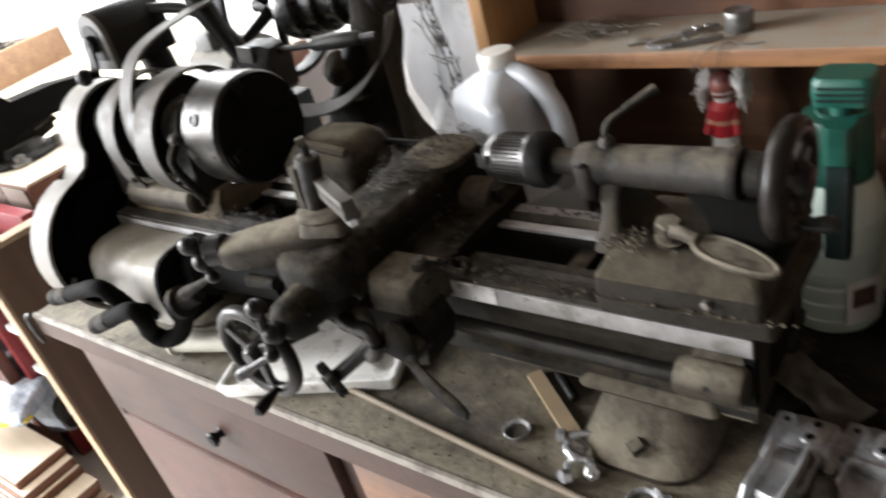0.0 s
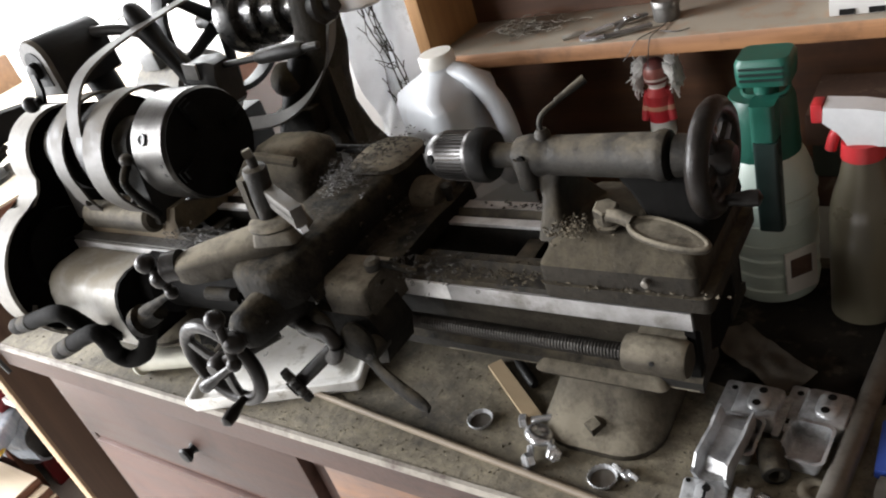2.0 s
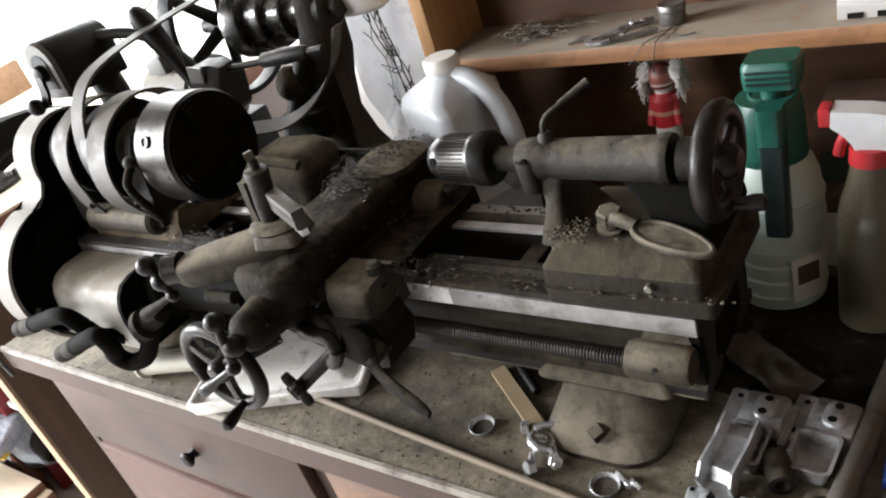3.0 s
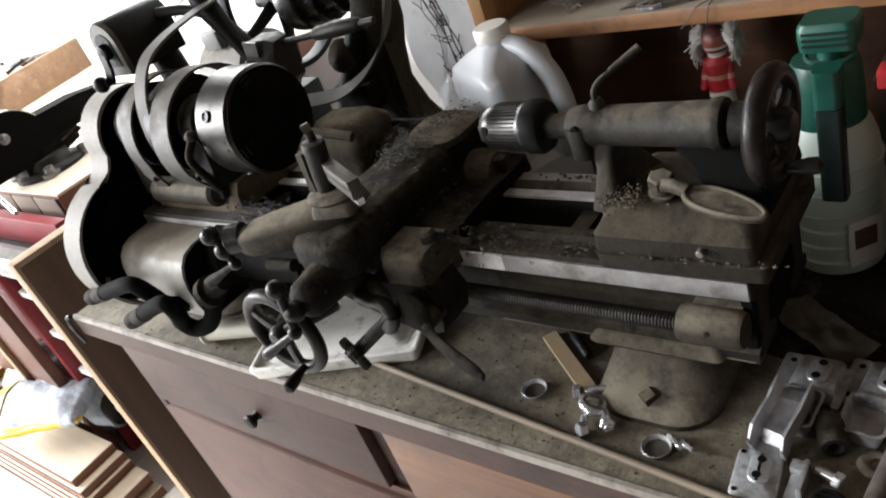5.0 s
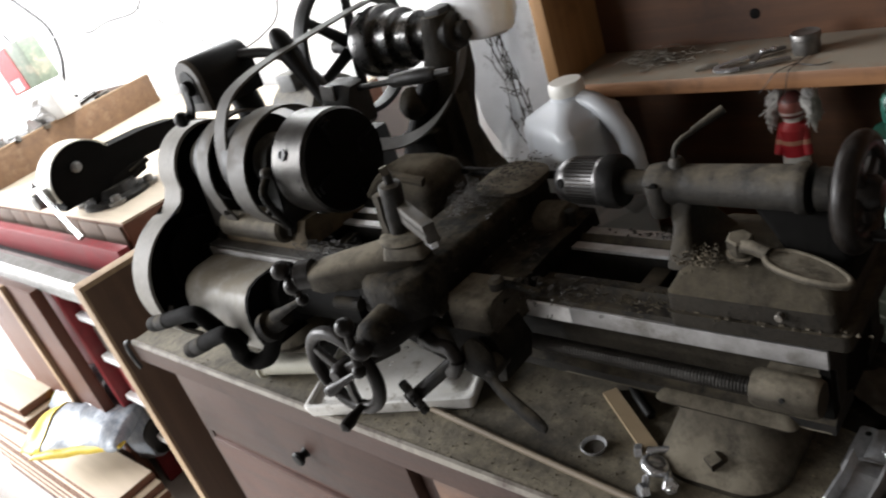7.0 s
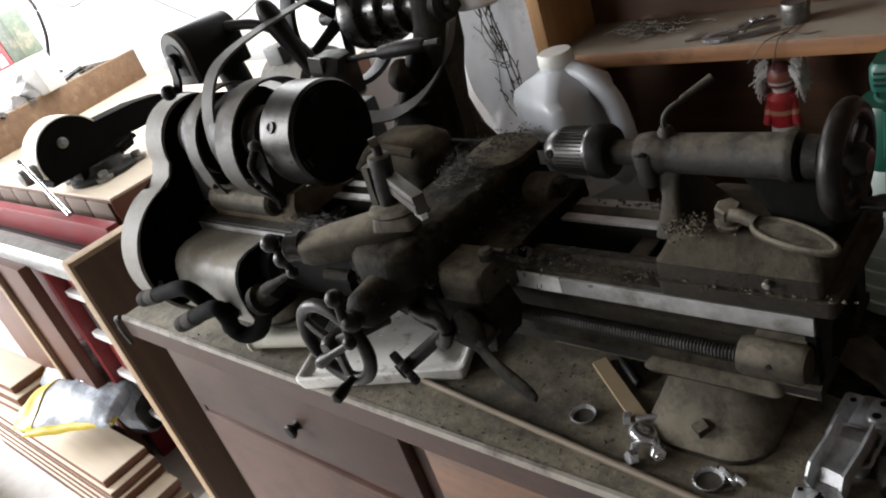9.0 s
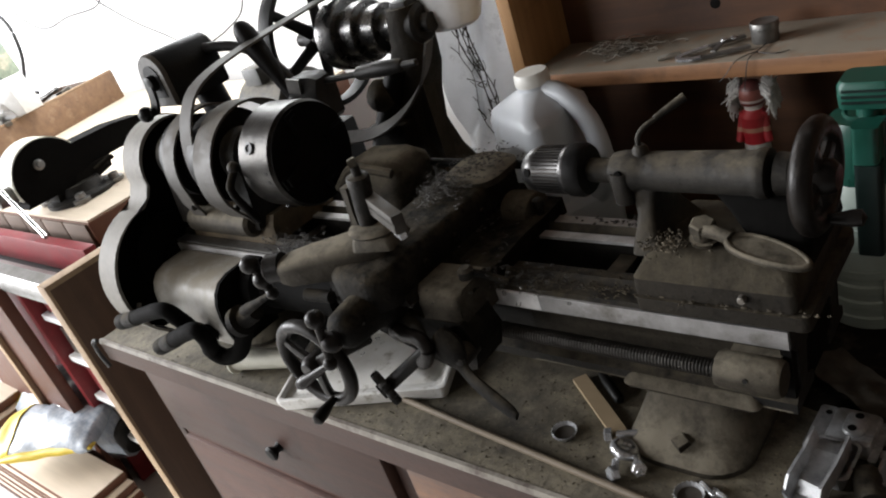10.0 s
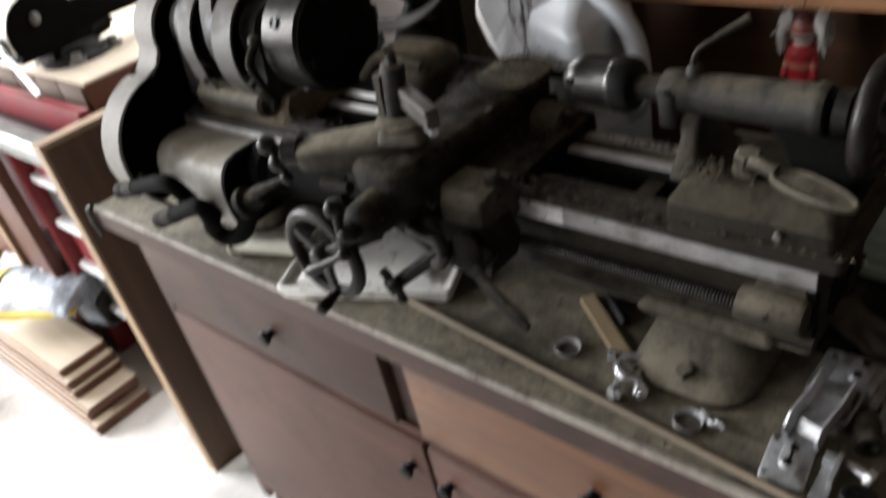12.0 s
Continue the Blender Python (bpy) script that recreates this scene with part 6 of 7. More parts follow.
part("sleeve", lathe_shape((-0.115, 0.545, Z + 0.014), (0.25, -0.6, 0), [(0, 0.011), (0.002, 0.0135), (0.035, 0.0135), (0.037, 0.012), (0.0375, 0.0075), (0.02, 0.007), (0.02, 0)], 24), M_IRON, bs)
ws = thing("steel_washer", (-0.066, 0.513, Z), "flat steel washer on the bench", "washer")
part("ring", ring((-0.066, 0.513, Z + 0.002), (0, 0, 1), 0.0125, 0.005, 28, 8, None, 0.35), M_DUSTY, ws)
bl = thing("hex_bolt", (-0.1, 0.485, Z), "plated hex bolt lying on the bench", "bolt")
part("shank", rod((-0.112, 0.487, Z + 0.0085), (-0.094, 0.481, Z + 0.0085), 0.0055), M_CHROME, bl)
part("head", nut((-0.094, 0.481, Z + 0.0085), (1, -0.35, 0), 0.0082, 0.008), M_CHROME, bl)
pp = thing("steel_pipe", (-0.04, 0.6, Z), "grey-brown length of pipe lying on the bench", "pipe")
part("pipe", lathe_shape((-0.058, 0.46, Z + 0.011), (0.035, 0.31, 0.0), [(0.0, 0.008), (0, 0.011), (0.32, 0.011), (0.322, 0.008)], 18), M_PIPE, pp)
bx = thing("blue_box", (-0.02, 0.58, Z), "small blue plastic box on the bench", "box")
part("box", box((-0.024, 0.545, Z), (0.03, 0.61, Z + 0.012)), M_BLUE, bx, bevel=0.002)
mt = thing("rough_mat", (0.05, 0.5, Z), "rough grey-brown rag lying on the bench", "rag")
bm = box((-0.02, 0.415, Z), (0.2, 0.54, Z + 0.012))
bmesh.ops.subdivide_edges(bm, edges=bm.edges, cuts=6, use_grid_fill=True)
part("cloth", roughen(bm, 0.006, 40), M_CLOTH, mt)
hc.location += Vector((0.014, -0.018, 0))
# crumpled paper scrap behind the brackets
rg = thing("crumpled_packet", (-0.155, 0.68, Z), "crumpled brown paper packet on the bench", "packet")
bm = bmesh.new()
bmesh.ops.create_grid(bm, x_segments=16, y_segments=12, size=0.5, matrix=Matrix.Translation((-0.15, 0.672, Z + 0.014)) @ Matrix.Rotation(radians(-38), 4, "Z") @ Matrix.Diagonal((0.115, 0.05, 1, 1)))
for v in bm.verts:
    v.co.z += 0.016 * noise.noise(v.co * 22) + 0.006 * noise.noise(v.co * 60)
    v.co.z = max(v.co.z, Z + 0.002)
part("paper", bm, material("brown_crumpled_paper", (0.065, 0.054, 0.039), 0.7, dark=(0.03, 0.025, 0.018), bump=0.4), rg)

# dark sheets on the bench top: shade round the bed put into shapes
def grime(name, c, half, seed, label):
    bm = bmesh.new()
    rings = []
    for s, z in ((1.0, 0.0002), (0.96, 0.0014), (0.5, 0.0022), (0.02, 0.0024)):
        rg_ = []
        for k in range(72):
            a = 2 * math.pi * k / 72
            w = 1 + 0.28 * noise.noise((math.cos(a) * 1.7 + seed, math.sin(a) * 1.7, 0)) + 0.1 * noise.noise((math.cos(a) * 7, math.sin(a) * 7, seed))
            rg_.append((c[0] + half[0] * w * s * math.cos(a), c[1] + half[1] * w * s * math.sin(a), Z + z))
        rings.append(rg_)
    loft(rings, bm)
    tagged(part(name, roughen(bm, 0.0004, 90), M_SHADESHEET), label, "grime", kind="stuff")


# Dark colour of the sheets that stand for shade on the bench.
M_SHADESHEET = material("dark_shade_sheet", (0.016, 0.0135, 0.01), 0.8, 0.0, dark=(0.006, 0.005, 0.004), stain=(0.06, 0.052, 0.037), stain_scale=30, stain_amount=0.3, bump=0.5, bump_scale=70, spec=0.15)
grime("oily_grime", (-0.1, 0.745), (0.15, 0.12), 2.0, "dark sheet on the bench top for shade behind the brackets")
grime("oily_grime", (-0.97, 0.6), (0.12, 0.07), 8.0, "dark sheet below the bed for the shade there")

# swarf and grit


def chips(name, center, spread, count, length, r, z, mat, label, lift=0.006, rough=1.1):
    return tagged(part(name, squiggles(center, spread, count, length, r, z, rough, lift), mat, smooth=False), label, "swarf", kind="stuff")


chips("swarf_pile", (-0.615, 0.62), (0.016, 0.022), 190, 0.04, 0.00022, 1.164, M_CHIP, "curly steel swarf on the cross slide", 0.018)
chips("swarf_pile", (-0.598, 0.685), (0.025, 0.025), 160, 0.008, 0.0005, 1.173, M_CHIP, "fine steel swarf on the slide pad", 0.002)
chips("swarf_pile", (-0.89, 0.555), (0.035, 0.012), 320, 0.016, 0.00028, 1.089, M_CHIP, "steel swarf heaped below the chuck", 0.02)
chips("swarf_pile", (-0.38, 0.56), (0.06, 0.01), 260, 0.006, 0.0007, 1.0885, M_DIRT, "grit and swarf lying along the bed way", 0.005)
chips("swarf_pile", (-0.24, 0.535), (0.05, 0.004), 80, 0.007, 0.0007, 1.1055, M_DIRT, "grit on the tailstock sole", 0.002)
chips("swarf_pile", (-0.285, 0.56), (0.014, 0.012), 120, 0.006, 0.0009, 1.1505, M_DIRT, "dirt heaped on the tailstock base", 0.006)
chips("swarf_pile", (-0.46, 0.525), (0.03, 0.015), 80, 0.016, 0.0004, 1.095, M_CHIP, "curly swarf by the saddle", 0.03)
chips("swarf_pile", (-0.4, 0.685), (0.03, 0.005), 40, 0.008, 0.0008, 1.093, M_CHIP, "bright swarf on the rear way", 0.003)
chips("swarf_pile", (-0.57, 0.6), (0.03, 0.1), 120, 0.014, 0.00034, 1.117, M_CHIP, "swarf on the saddle", 0.006)


def grit(name, area_, count, label, smin=0.0006, smax=0.0022):
    bm = bmesh.new()
    for _ in range(count):
        x, y = rnd.uniform(area_[0], area_[1]), rnd.uniform(area_[2], area_[3])
        s = smin + (smax - smin) * rnd.random() ** 3
        vs = [bm.verts.new((x + s * math.cos(a + rnd.random()), y + s * math.sin(a + rnd.random()), Z + 0.0001)) for a in (0, 2.1, 4.2)]
        t = bm.verts.new((x, y, Z + s * 0.9))
        bm.faces.new(vs)
        for k in range(3):
            bm.faces.new((vs[k], vs[(k + 1) % 3], t))
    tagged(part(name, bm, M_DIRT, smooth=False), label, "dirt", kind="stuff")


grit("bench_grit", (-1.45, 0.15, 0.42, 0.85), 6500, "grit and chips scattered over the bench top")

# ---- silvery sheet and vine behind the stand ----
bm = bmesh.new()
bmesh.ops.create_grid(bm, x_segments=40, y_segments=60, size=0.5, matrix=Matrix.Translation((-0.8, 1.06, 1.4)) @ Matrix.Rotation(radians(90), 4, "X") @ Matrix.Diagonal((0.3, 1.0, 1, 1)))
for v in bm.verts:
    v.co.y += 0.016 * math.sin((v.co.x - 0.35 * v.co.z) * 52 + 2.5 * noise.noise(v.co * 5)) + 0.014 * noise.noise(v.co * 9)
bmesh.ops.solidify(bm, geom=bm.faces, thickness=0.002)
sh = thing("plastic_sheet", (-0.86, 1.06, 0.9), "wavy silvery plastic sheet hanging behind the stand", "sheet")
part("sheet", bm, M_SHEET, sh)
vn = thing("dried_vine", (-0.83, 1.03, 0.9), "thin dried vine creeping up the silvery sheet", "vine")
vb = bmesh.new()
RV = random.Random(9)
for s in range(5):
    p = Vector((-0.84 + 0.013 * s, 1.03, 0.92))
    pts = []
    for k in range(20):
        pts.append(p.copy())
        p = p + Vector((RV.gauss(-0.004, 0.008), 0, 0.032))
    tube(pts, 0.0008 + 0.0006 * RV.random(), 6, 3, (0, 1, 0), vb)
    for k in range(2, 19):
        q = pts[k]
        tube([q, q + Vector((RV.gauss(0, 0.006), -0.003, 0.008)), q + Vector((RV.gauss(0, 0.01), -0.005, 0.014 + RV.random() * 0.012))], 0.0006 + 0.0008 * RV.random(), 5, 3, (0, 1, 0), vb)
part("stem_tangle", vb, M_VINE, vn)
wh_ = thing("white_plastic_bag", (-0.79, 0.98, 1.36), "white plastic bag hanging from a nail above the stand", "bag")
secs = []
for z, r in ((1.276, 0.02), (1.279, 0.045), (1.286, 0.06), (1.31, 0.07), (1.45, 0.075), (1.6, 0.05), (1.68, 0.012)):
    secs.append([(-0.825 + r * math.cos(2 * math.pi * k / 28) * (1 + 0.08 * math.sin(5 * k)), 0.975 + 0.6 * r * math.sin(2 * math.pi * k / 28), z) for k in range(28)])
part("bag", loft(secs), M_WHITE, wh_)
part("hanger", rod((-0.825, 0.975, 1.67), (-0.825, 1.62, 1.72), 0.003), M_CABLE, wh_)
gs = thing("green_strip", (-0.668, 0.937, 1.295), "narrow bright green strip beside the shelf upright", "strip")
part("strip", box((-0.682, 0.93, 1.295), (-0.655, 0.945, 1.9)), material("bright_green_plastic", (0.12, 0.26, 0.05), 0.5, bump=0.03), gs)

# ---- left bench unit: plank side, red drawer cabinet, vise ----
plank = thing("pine_plank", (-1.62, 0.6, 0), "upright pine plank closing the side of a low bench", "plank")
part("edge", box((-1.645, 0.41, 0.0), (-1.606, 0.418, 1.012)), M_PINE, plank, "pale front edge", bevel=0.001)
# Face darker than the edge: its shade is put into the brown.
part("board", box((-1.645, 0.418, 0.0), (-1.606, 1.2, 1.0)), M_PLY, plank, bevel=0.001)
part("top_edge", box((-1.645, 0.418, 1.0), (-1.606, 1.2, 1.012)), M_PINE, plank, "pale top edge", bevel=0.001)

cab = thing("red_tool_cabinet", (-2.3, 0.85, 0), "faded red steel tool cabinet with metal drawer runners", "cabinet")
part("carcass", box((-2.95, 0.52, 0.285), (-1.67, 1.0, 0.93)), M_RED, cab, bevel=0.004)
part("front_post", box((-1.95, 0.44, 0.285), (-1.925, 0.52, 0.93)), M_RED, cab, "red front post", bevel=0.003)
part("inner_wall", box((-1.925, 0.5, 0.285), (-1.67, 0.52, 0.93)), M_DUSTY, cab)
for k in range(4):
    z = 0.84 - k * 0.13
    part("runner", box((-1.915, 0.455, z), (-1.66, 0.495, z + 0.018)), M_WHITE, cab, "pale metal drawer runner", bevel=0.002)
    part("drawer_box", box((-1.9, 0.47, z + 0.02), (-1.68, 0.51, z + 0.1)), M_STEEL if k % 2 else M_RED, cab, bevel=0.002)
rl = bmesh.new()
extrude([(0.425, 0.945), (0.425, 0.965), (0.44, 0.985), (0.47, 0.99), (0.495, 0.975), (0.5, 0.935), (0.45, 0.93)], "x", -3.0, -1.63, rl)
part("top_rail", rl, M_STEEL, cab, "bright metal top rail", bevel=0.003)
part("tray_floor", box((-2.95, 0.5, 0.931), (-1.66, 1.0, 0.945)), M_BLACK, cab)
part("red_lip", box((-2.95, 0.535, 0.946), (-1.66, 0.565, 1.02)), M_RED, cab, "faded red tray lip", bevel=0.004)

dr_ = thing("leaning_door_panel", (-2.2, 0.41, 0), "reddish wooden door panel leaning on the cabinet", "panel")
part("panel", box((-2.5, 0.4, 0.285), (-1.96, 0.43, 0.95)), M_DOORWOOD, dr_, bevel=0.003)
part("stile", box((-2.16, 0.385, 0.285), (-2.13, 0.399, 0.95)), M_PINE, dr_, bevel=0.002)

bench = thing("vise_bench_board", (-2.3, 0.9, 0.946), "thick pale wooden board under the vise", "board")
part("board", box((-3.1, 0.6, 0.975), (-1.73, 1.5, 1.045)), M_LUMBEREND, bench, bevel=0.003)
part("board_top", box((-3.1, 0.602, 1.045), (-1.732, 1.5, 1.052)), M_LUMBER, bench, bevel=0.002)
for x in (-2.9, -2.2, -1.85):
    part("leg_block", box((x, 0.7, 0.945), (x + 0.06, 1.4, 0.975)), M_LUMBEREND, bench)
for k in range(7):
    part("edge_strip", box((-2.6 + k * 0.124, 0.593, 0.98), (-2.482 + k * 0.124, 0.5995, 1.043)), M_CARDBOARD, bench, bevel=0.002)

vise = thing("bench_vise", (-2.41, 0.86, 0.942), "black dusty bench vise bolted to the board", "vise")
VZ = 0.942
base_v = part("base", lathe_shape((-2.4, 0.875, VZ), (0, 0, 1), [(0, 0.11), (0.012, 0.11), (0.016, 0.098), (0.02, 0.075), (0.045, 0.066)], 36), M_BLACKDUST, vise, "dusty swivel base")
for x, y in ((-2.31, 0.83), (-2.34, 0.965), (-2.48, 0.8)):
    part("hold_down_nut", lathe_shape((x, y, VZ + 0.004), (0, 0, 1), [(0, 0.027), (0.01, 0.027), (0.011, 0.016), (0.026, 0.015), (0.028, 0.01)], 20), M_STEEL, base_v)
dome = arc(0.81, 1.045, 0.112, 205, 25, 18)
part("moving_jaw", extrude(dome + [(0.93, 1.02), (0.875, 1.01), (0.845, 0.975), (0.79, 0.985), (0.7, 0.985)], "x", -2.462, -2.364), M_VOID, vise, "rounded black jaw", bevel=0.003)
# Pale band: daylight on the dusty crown is put into its colour.
part("jaw_crown", extrude(arc(0.81, 1.045, 0.116, 196, 32, 18) + arc(0.81, 1.045, 0.1125, 32, 196, 18), "x", -2.468, -2.366), M_CREAM, vise, "dusty crown of the jaw, daylight in its pale colour", angle=50)
part("slide", extrude([(0.9, 1.02), (1.15, 1.02), (1.155, 1.085), (1.05, 1.1), (0.9, 1.102)], "x", -2.452, -2.372), M_VOID, vise, bevel=0.005)
part("fixed_jaw", extrude([(0.79, 0.955), (0.86, 0.955), (0.99, 0.985), (1.0, 1.02), (0.8, 1.02)], "x", -2.448, -2.37), M_SLIDE, vise, bevel=0.006)
part("swivel_bar", rod((-2.36, 0.93, 1.0), (-2.33, 0.99, 1.02), 0.008), M_SLIDE, vise)
part("jaw_pin", lathe_shape((-2.364, 0.79, 1.09), (1, 0, 0.1), [(0, 0.017), (0.006, 0.016), (0.008, 0.01), (0.02, 0.009)], 18), M_STEEL, vise)
part("screw_end", lathe_shape((-2.405, 0.72, 1.04), (0, -1, 0), [(0, 0.02), (0.02, 0.026), (0.05, 0.027), (0.075, 0.024), (0.078, 0.015)], 24), M_STEEL, vise)
part("handle_bar", rod((-2.40, 0.668, 1.082), (-2.17, 0.64, 0.945), 0.0075), M_CHROME, vise, "bright vise handle bar")
part("handle_ball", ball((-2.405, 0.668, 1.085), 0.0125), M_CHROME, vise)

# wooden box and clutter on the far part of the bench
ext = thing("bench_extension", (-3.5, 1.1, 0), "wooden cupboard carrying the far end of the bench", "cupboard")
part("carcass", box((-3.7, 0.8, 0.285), (-3.12, 1.52, 1.045)), M_PLY, ext, bevel=0.004)
# the cabinet group stands a little larger and further off
EYE0, GROW = Vector((0.036, -0.03, 1.552)), 1.22
for ob in (cab, dr_, bench, ext):
    ob.location = EYE0 + (ob.location - EYE0) * GROW
    ob.scale = (GROW, GROW, GROW)

M_BOXWOOD = material("orange_brown_box_wood", (0.2, 0.115, 0.06), 0.6, 0.0, dark=(0.12, 0.065, 0.034), grain=30, grain_axis=0, stain=(0.3, 0.2, 0.12), stain_scale=7, stain_amount=0.3, bump=0.12)
# open wooden box with clutter, turned across the board
BOXM = Matrix.Translation((-3.38, 0.8, 0.9425)) @ Matrix.Rotation(radians(106), 4, "Z")
wbx = thing("wooden_box", BOXM.translation, "open shallow wooden box full of odds and ends", "box")
part("front", box((0, 0, 0), (1.0, 0.02, 0.135), None, BOXM), M_BOXWOOD, wbx, bevel=0.003)
part("top_edge", box((0.001, 0.001, 0.136), (0.999, 0.019, 0.142), None, BOXM), M_PINE, wbx, "pale sawn edge", bevel=0.001)
for x in (0.001, 0.979):
    part("side", box((x, 0.021, 0), (x + 0.02, 0.36, 0.12), None, BOXM), M_CARDBOARD, wbx, bevel=0.003)
part("back", box((0, 0.361, 0), (1.0, 0.38, 0.12), None, BOXM), M_CARDBOARD, wbx, bevel=0.003)
part("bottom", box((0.022, 0.022, 0), (0.978, 0.36, 0.085), None, BOXM), M_PLY, wbx)
BOXC = BOXM @ Matrix.Translation((0, 0, -0.045))
RC = random.Random(12)
for k in range(7):
    c = BOXC @ Vector((0.07 + 0.075 * k, 0.1 + 0.18 * RC.random(), 0.131))
    pb = thing("plastic_packet", c, "crumpled clear plastic packet with small parts", "packet", "packets in the box")
    bm = ball(c + Vector((0, 0, 0.03)), 0.055, None, 12)
    for v in bm.verts:
        v.co += Vector(noise.noise_vector(v.co * 30)) * 0.02
        v.co.z = max(v.co.z, c.z + 0.0005)
    part("packet", bm, (M_WHITE, M_BLACKDUST, M_STEEL, M_WHITE, M_FOILBOX, M_BLACKDUST, M_BOOK)[k], pb, angle=20)
tl = thing("pipe_wrench", BOXC @ Vector((0.5, 0.08, 0.172)), "dusty steel wrench lying across the box", "wrench")
part("shaft", sweep([BOXC @ Vector((0.36, -0.01, 0.18)), BOXC @ Vector((0.62, 0.37, 0.18))], [(-0.014, -0.008), (0.014, -0.008), (0.014, 0.008), (-0.014, 0.008)]), M_PIPE, tl, bevel=0.002)
part("jaw", roughen(box((0.58, 0.3, 0.172), (0.66, 0.37, 0.215), None, BOXC), 0.004, 30), M_PIPE, tl, bevel=0.003)
hx = thing("product_carton", (-3.5, 1.22, 1.07), "tall red and green printed carton in the box", "box")
CM = Matrix.Translation((-3.56, 1.24, 1.075)) @ Matrix.Rotation(radians(18), 4, "Z") @ Matrix.Rotation(radians(-8), 4, "Y")
part("base_tin", box((-0.1, -0.05, 0.0), (0.11, 0.05, 0.16), None, CM), M_FOILBOX, hx, "dusty grey tin below", bevel=0.004)
part("carton", box((-0.1, -0.05, 0.161), (0.11, 0.05, 0.35), None, CM), material("faded_green_carton", (0.22, 0.27, 0.2), 0.5, stain=(0.5, 0.42, 0.32), stain_scale=14, stain_amount=0.4, bump=0.03), hx, bevel=0.002)
part("red_panel", box((-0.095, -0.0525, 0.165), (0.02, -0.0505, 0.347), None, CM), M_REDPL, hx, "red printed panel")
part("white_panel", box((-0.07, -0.0535, 0.17), (-0.01, -0.0528, 0.22), None, CM), M_WHITE, hx)
wbag = thing("crumpled_paper_bag", BOXC @ Vector((0.5, 0.13, 0.131)), "crumpled white paper bag lying in the box", "bag")
bm = bmesh.new()
bmesh.ops.create_icosphere(bm, subdivisions=4, radius=0.12, matrix=Matrix.Translation(BOXC @ Vector((0.5, 0.13, 0.2))) @ Matrix.Diagonal((1, 0.9, 1.0, 1)))
for v in bm.verts:
    v.co += Vector(noise.noise_vector(v.co * 11)) * 0.045 + Vector(noise.noise_vector(v.co * 30)) * 0.02
    v.co.z = max(v.co.z, 1.075)
part("paper", bm, M_WHITE, wbag, smooth=False)
for k in range(16):
    c = BOXC @ Vector((0.05 + 0.05 * k + 0.02 * RC.random(), 0.06 + 0.22 * RC.random(), 0.14))
    a = RC.uniform(0, 3.1)
    od = thing("metal_oddment", c, "dusty oddment of scrap metal in the box", "scrap", "oddments in the box")
    e = Vector((math.cos(a), math.sin(a), 0.25)) * RC.uniform(0.03, 0.08)
    part("oddment", roughen(rod(c - e + Vector((0, 0, 0.03)), c + e + Vector((0, 0, 0.03)), RC.uniform(0.008, 0.018), seg=8), 0.004, 40), (M_STEEL, M_BLACKDUST, M_PIPE, M_DARKSTEEL)[k % 4], od)

# cables in front of the white wall
for pts, r in (([(-4.3, 1.5, 1.72), (-3.965, 1.5, 1.52), (-3.84, 1.5, 1.42), (-3.86, 1.5, 1.3), (-3.95, 1.5, 1.2), (-4.0, 1.48, 1.12), (-3.85, 1.47, 1.1)], 0.009),
               ([(-4.6, 1.5, 1.6), (-4.493, 1.5, 1.52), (-4.357, 1.5, 1.387), (-4.184, 1.5, 1.283), (-4.265, 1.5, 1.197)], 0.007),
               ([(-3.35, 1.89, 1.75), (-2.85, 1.89, 1.56), (-2.7, 1.89, 1.62), (-2.66, 1.89, 1.8)], 0.004),
               ([(-2.3, 1.89, 1.85), (-2.1, 1.89, 1.6), (-1.95, 1.89, 1.55), (-1.7, 1.89, 1.42), (-1.5, 1.88, 1.3)], 0.004),
               ([(-3.9, 1.89, 1.5), (-3.665, 1.89, 1.353), (-3.463, 1.89, 1.247), (-3.237, 1.89, 1.155), (-3.1, 1.89, 1.08)], 0.004),
               ([(-4.85, 1.89, 1.58), (-4.56, 1.89, 1.371), (-4.365, 1.89, 1.317), (-4.081, 1.89, 1.347), (-3.743, 1.89, 1.363), (-3.6, 1.89, 1.45)], 0.004),
               ([(-5.4, 1.89, 1.3), (-5.133, 1.89, 1.24), (-5.2, 1.89, 1.14), (-5.3, 1.89, 1.0)], 0.005),
               ([(-3.0, 1.89, 1.05), (-2.984, 1.89, 1.09), (-2.791, 1.89, 1.146), (-2.635, 1.89, 1.222), (-2.55, 1.89, 1.4)], 0.004),
               ([(-1.62, 1.89, 1.2), (-1.89, 1.89, 1.45), (-1.5, 1.89, 1.75), (-1.45, 1.89, 2.0)], 0.005)):
    tagged(part("cable", tube(pts, r, 8, 8), M_CABLE), "thin black cable hanging on the white wall", "cable", "cables on the wall")

# ---- floor at the left: sack and lumber ----
sack = thing("printed_sack", (-2.62, 0.5, 0), "crumpled white and yellow printed plastic sack on the floor", "sack")


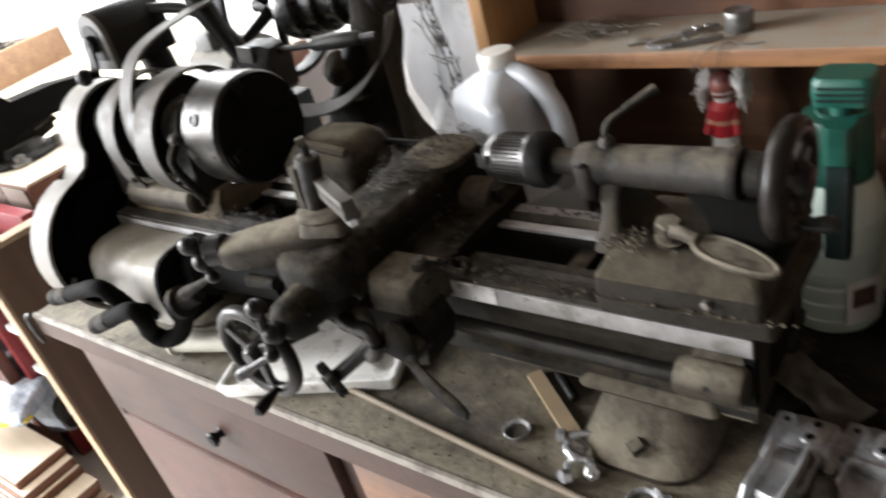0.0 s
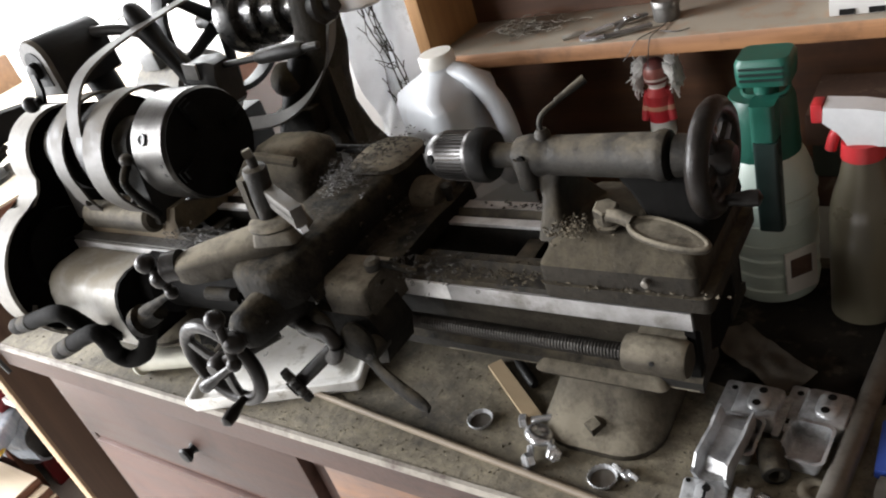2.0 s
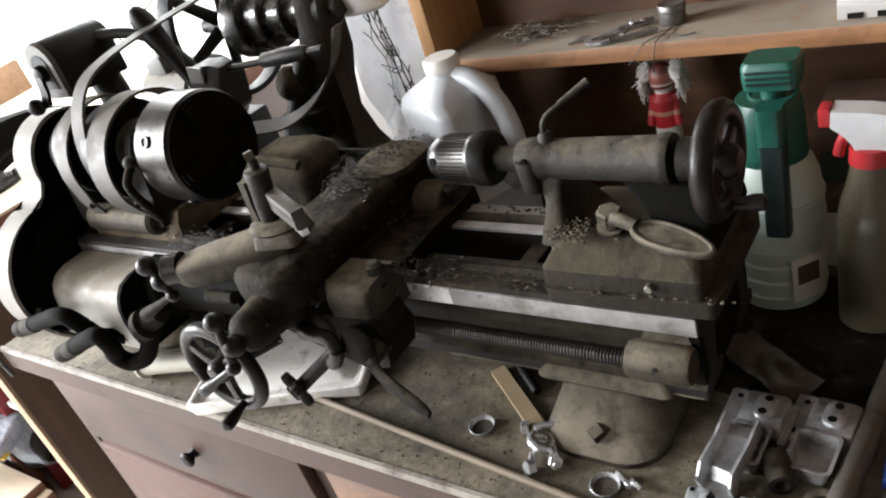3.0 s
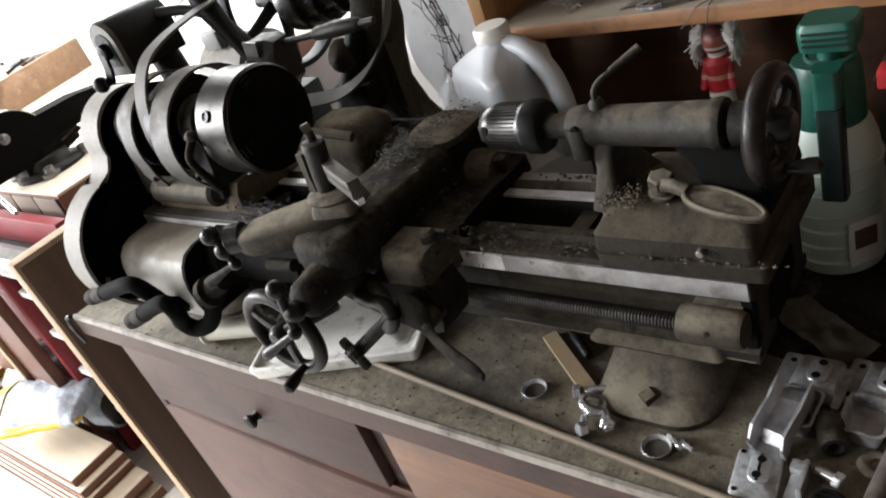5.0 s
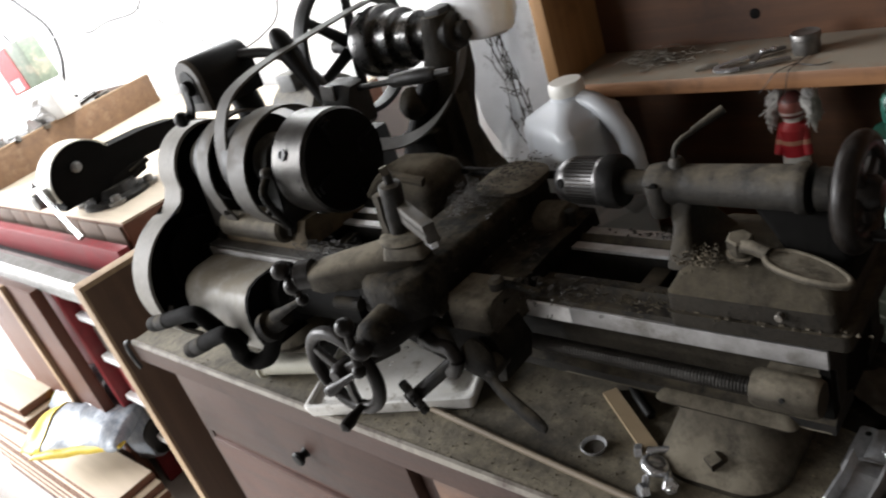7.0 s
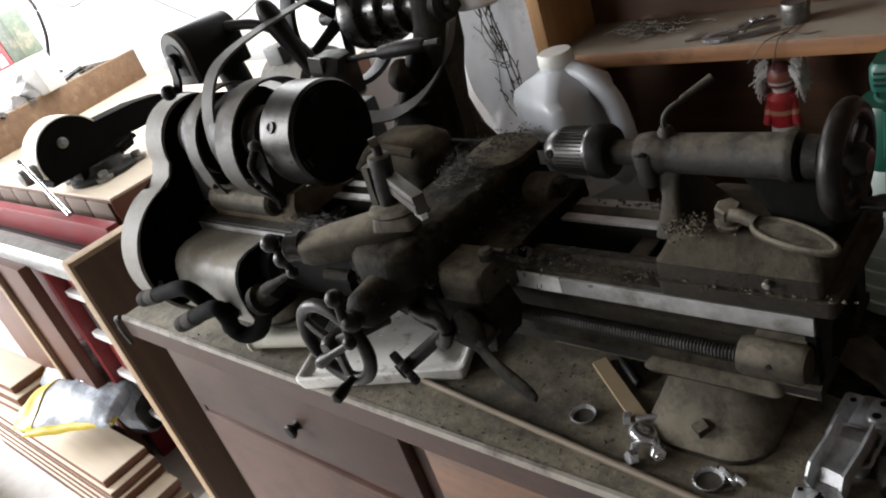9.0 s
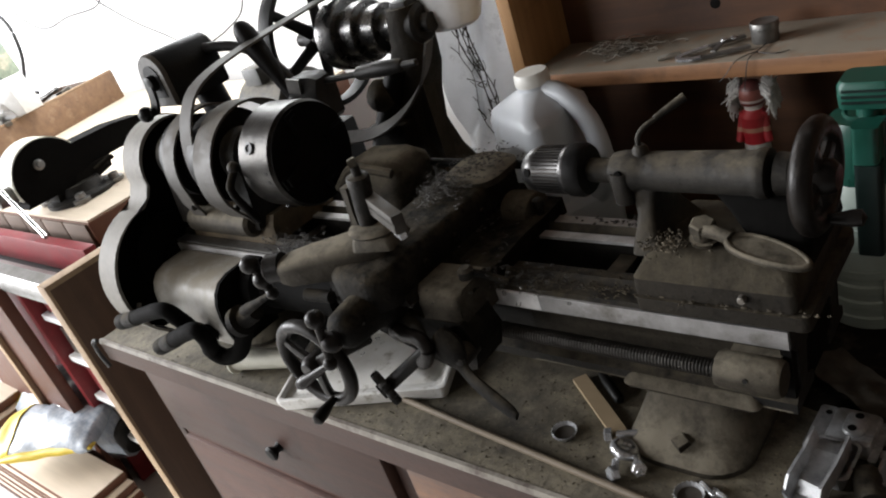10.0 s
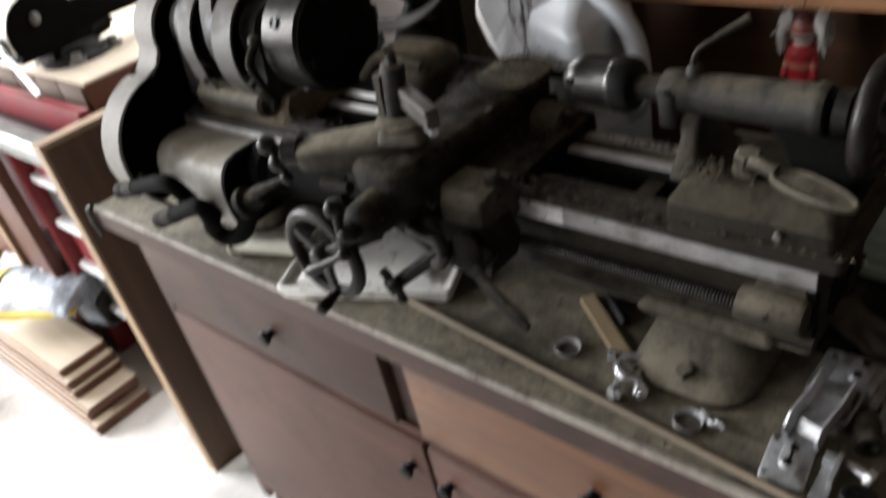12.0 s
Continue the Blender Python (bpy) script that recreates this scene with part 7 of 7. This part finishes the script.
def pillow(name, c, half, turn, tilt, mat, label, u0=-1.0, u1=1.0, rough=0.02):
    bm = bmesh.new()
    m = Matrix.Translation(c) @ Matrix.Rotation(radians(turn), 4, "Z") @ Matrix.Rotation(radians(tilt), 4, "X")
    rings = []
    for i in range(25):
        u = u0 + (u1 - u0) * i / 24
        k = 0.25 + 0.75 * max(0.0, 1 - abs(u) ** 3.0) ** 0.5
        ring_ = []
        for j in range(28):
            t = 2 * math.pi * j / 28
            ct, st_ = math.cos(t), math.sin(t)
            p = m @ Vector((u * half[0], half[1] * math.copysign(abs(ct) ** 0.7, ct), half[2] * k * math.copysign(abs(st_) ** 0.9, st_)))
            p += Vector(noise.noise_vector(p * 9)) * rough + Vector(noise.noise_vector(p * 28)) * rough * 0.45
            ring_.append(p)
        rings.append(ring_)
    loft(rings, bm)
    return part(name, bm, mat, sack, label, angle=70)


pillow("filled_body", (-2.660, 0.580, 0.185), (0.25, 0.1, 0.13), 6, 25, M_BAG, "white striped plastic", -0.92, 0.98)
pillow("yellow_end", (-2.660, 0.580, 0.185), (0.252, 0.102, 0.132), 6, 25, M_YELLOW, "yellow printed end", -1.1, -0.88)
pillow("front_fold", (-2.540, 0.450, 0.250), (0.16, 0.075, 0.03), 22, 18, M_BAG, "folded white striped flap", -0.8, 0.98, 0.012)
pillow("yellow_hem", (-2.540, 0.450, 0.251), (0.162, 0.076, 0.034), 22, 18, M_YELLOW, "yellow hem of the flap", -1.3, -0.78, 0.012)
pillow("flap_edge", (-2.500, 0.390, 0.235), (0.15, 0.014, 0.012), 30, 0, M_YELLOW, "yellow hem of the flap", -1, 1, 0.006)
pillow("dark_label", (-2.405, 0.570, 0.175), (0.012, 0.05, 0.055), 6, 25, M_BLACKDUST, "dark printed panel", -1, 1, 0.01)
sack.scale = (1.2, 1.2, 1.22)
sack.location.x += 0.06
RL = random.Random(21)


def board(lo, hi, turn=0.0, label="fresh sawn pale lumber board on the floor"):
    b = thing("lumber_board", ((lo[0] + hi[0]) / 2, (lo[1] + hi[1]) / 2, lo[2]), label, "board", "lumber on the floor")
    c = Vector(((lo[0] + hi[0]) / 2, (lo[1] + hi[1]) / 2, 0))
    m = Matrix.Translation(c) @ Matrix.Rotation(radians(turn), 4, "Z") @ Matrix.Translation(-c)
    # Lit top and shaded sides are put into two wood colours.
    part("core", box(lo, (hi[0], hi[1], hi[2] - 0.004), None, m), M_LUMBEREND, b, "brown sawn sides with shade in the colour", bevel=0.002)
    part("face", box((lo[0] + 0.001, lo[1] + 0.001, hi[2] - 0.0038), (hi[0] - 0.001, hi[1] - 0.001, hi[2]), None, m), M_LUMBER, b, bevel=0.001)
    return b


board((-3.2, 0.285, 0.0), (-2.06, 0.47, 0.036), 1)
for k, (x1, y0) in enumerate(((-2.1, 0.29), (-2.075, 0.295), (-2.15, 0.3), (-2.165, 0.3), (-2.2, 0.308))):
    board((-3.3, y0, 0.037 + k * 0.03), (x1, 0.465, 0.037 + k * 0.03 + 0.0285), 1)
for k in range(4):
    board((-3.7 - 0.03 * k, 0.33 + 0.012 * (k % 2), 0.18 + k * 0.034), (-2.9 + 0.02 * (k % 3), 0.47 + 0.01 * (k % 2), 0.18 + k * 0.034 + 0.031), 3)
for k in range(4):
    board((-3.4, -0.25, k * 0.034), (-2.66 + 0.03 * (k % 2), 0.1, k * 0.034 + 0.031), 2)
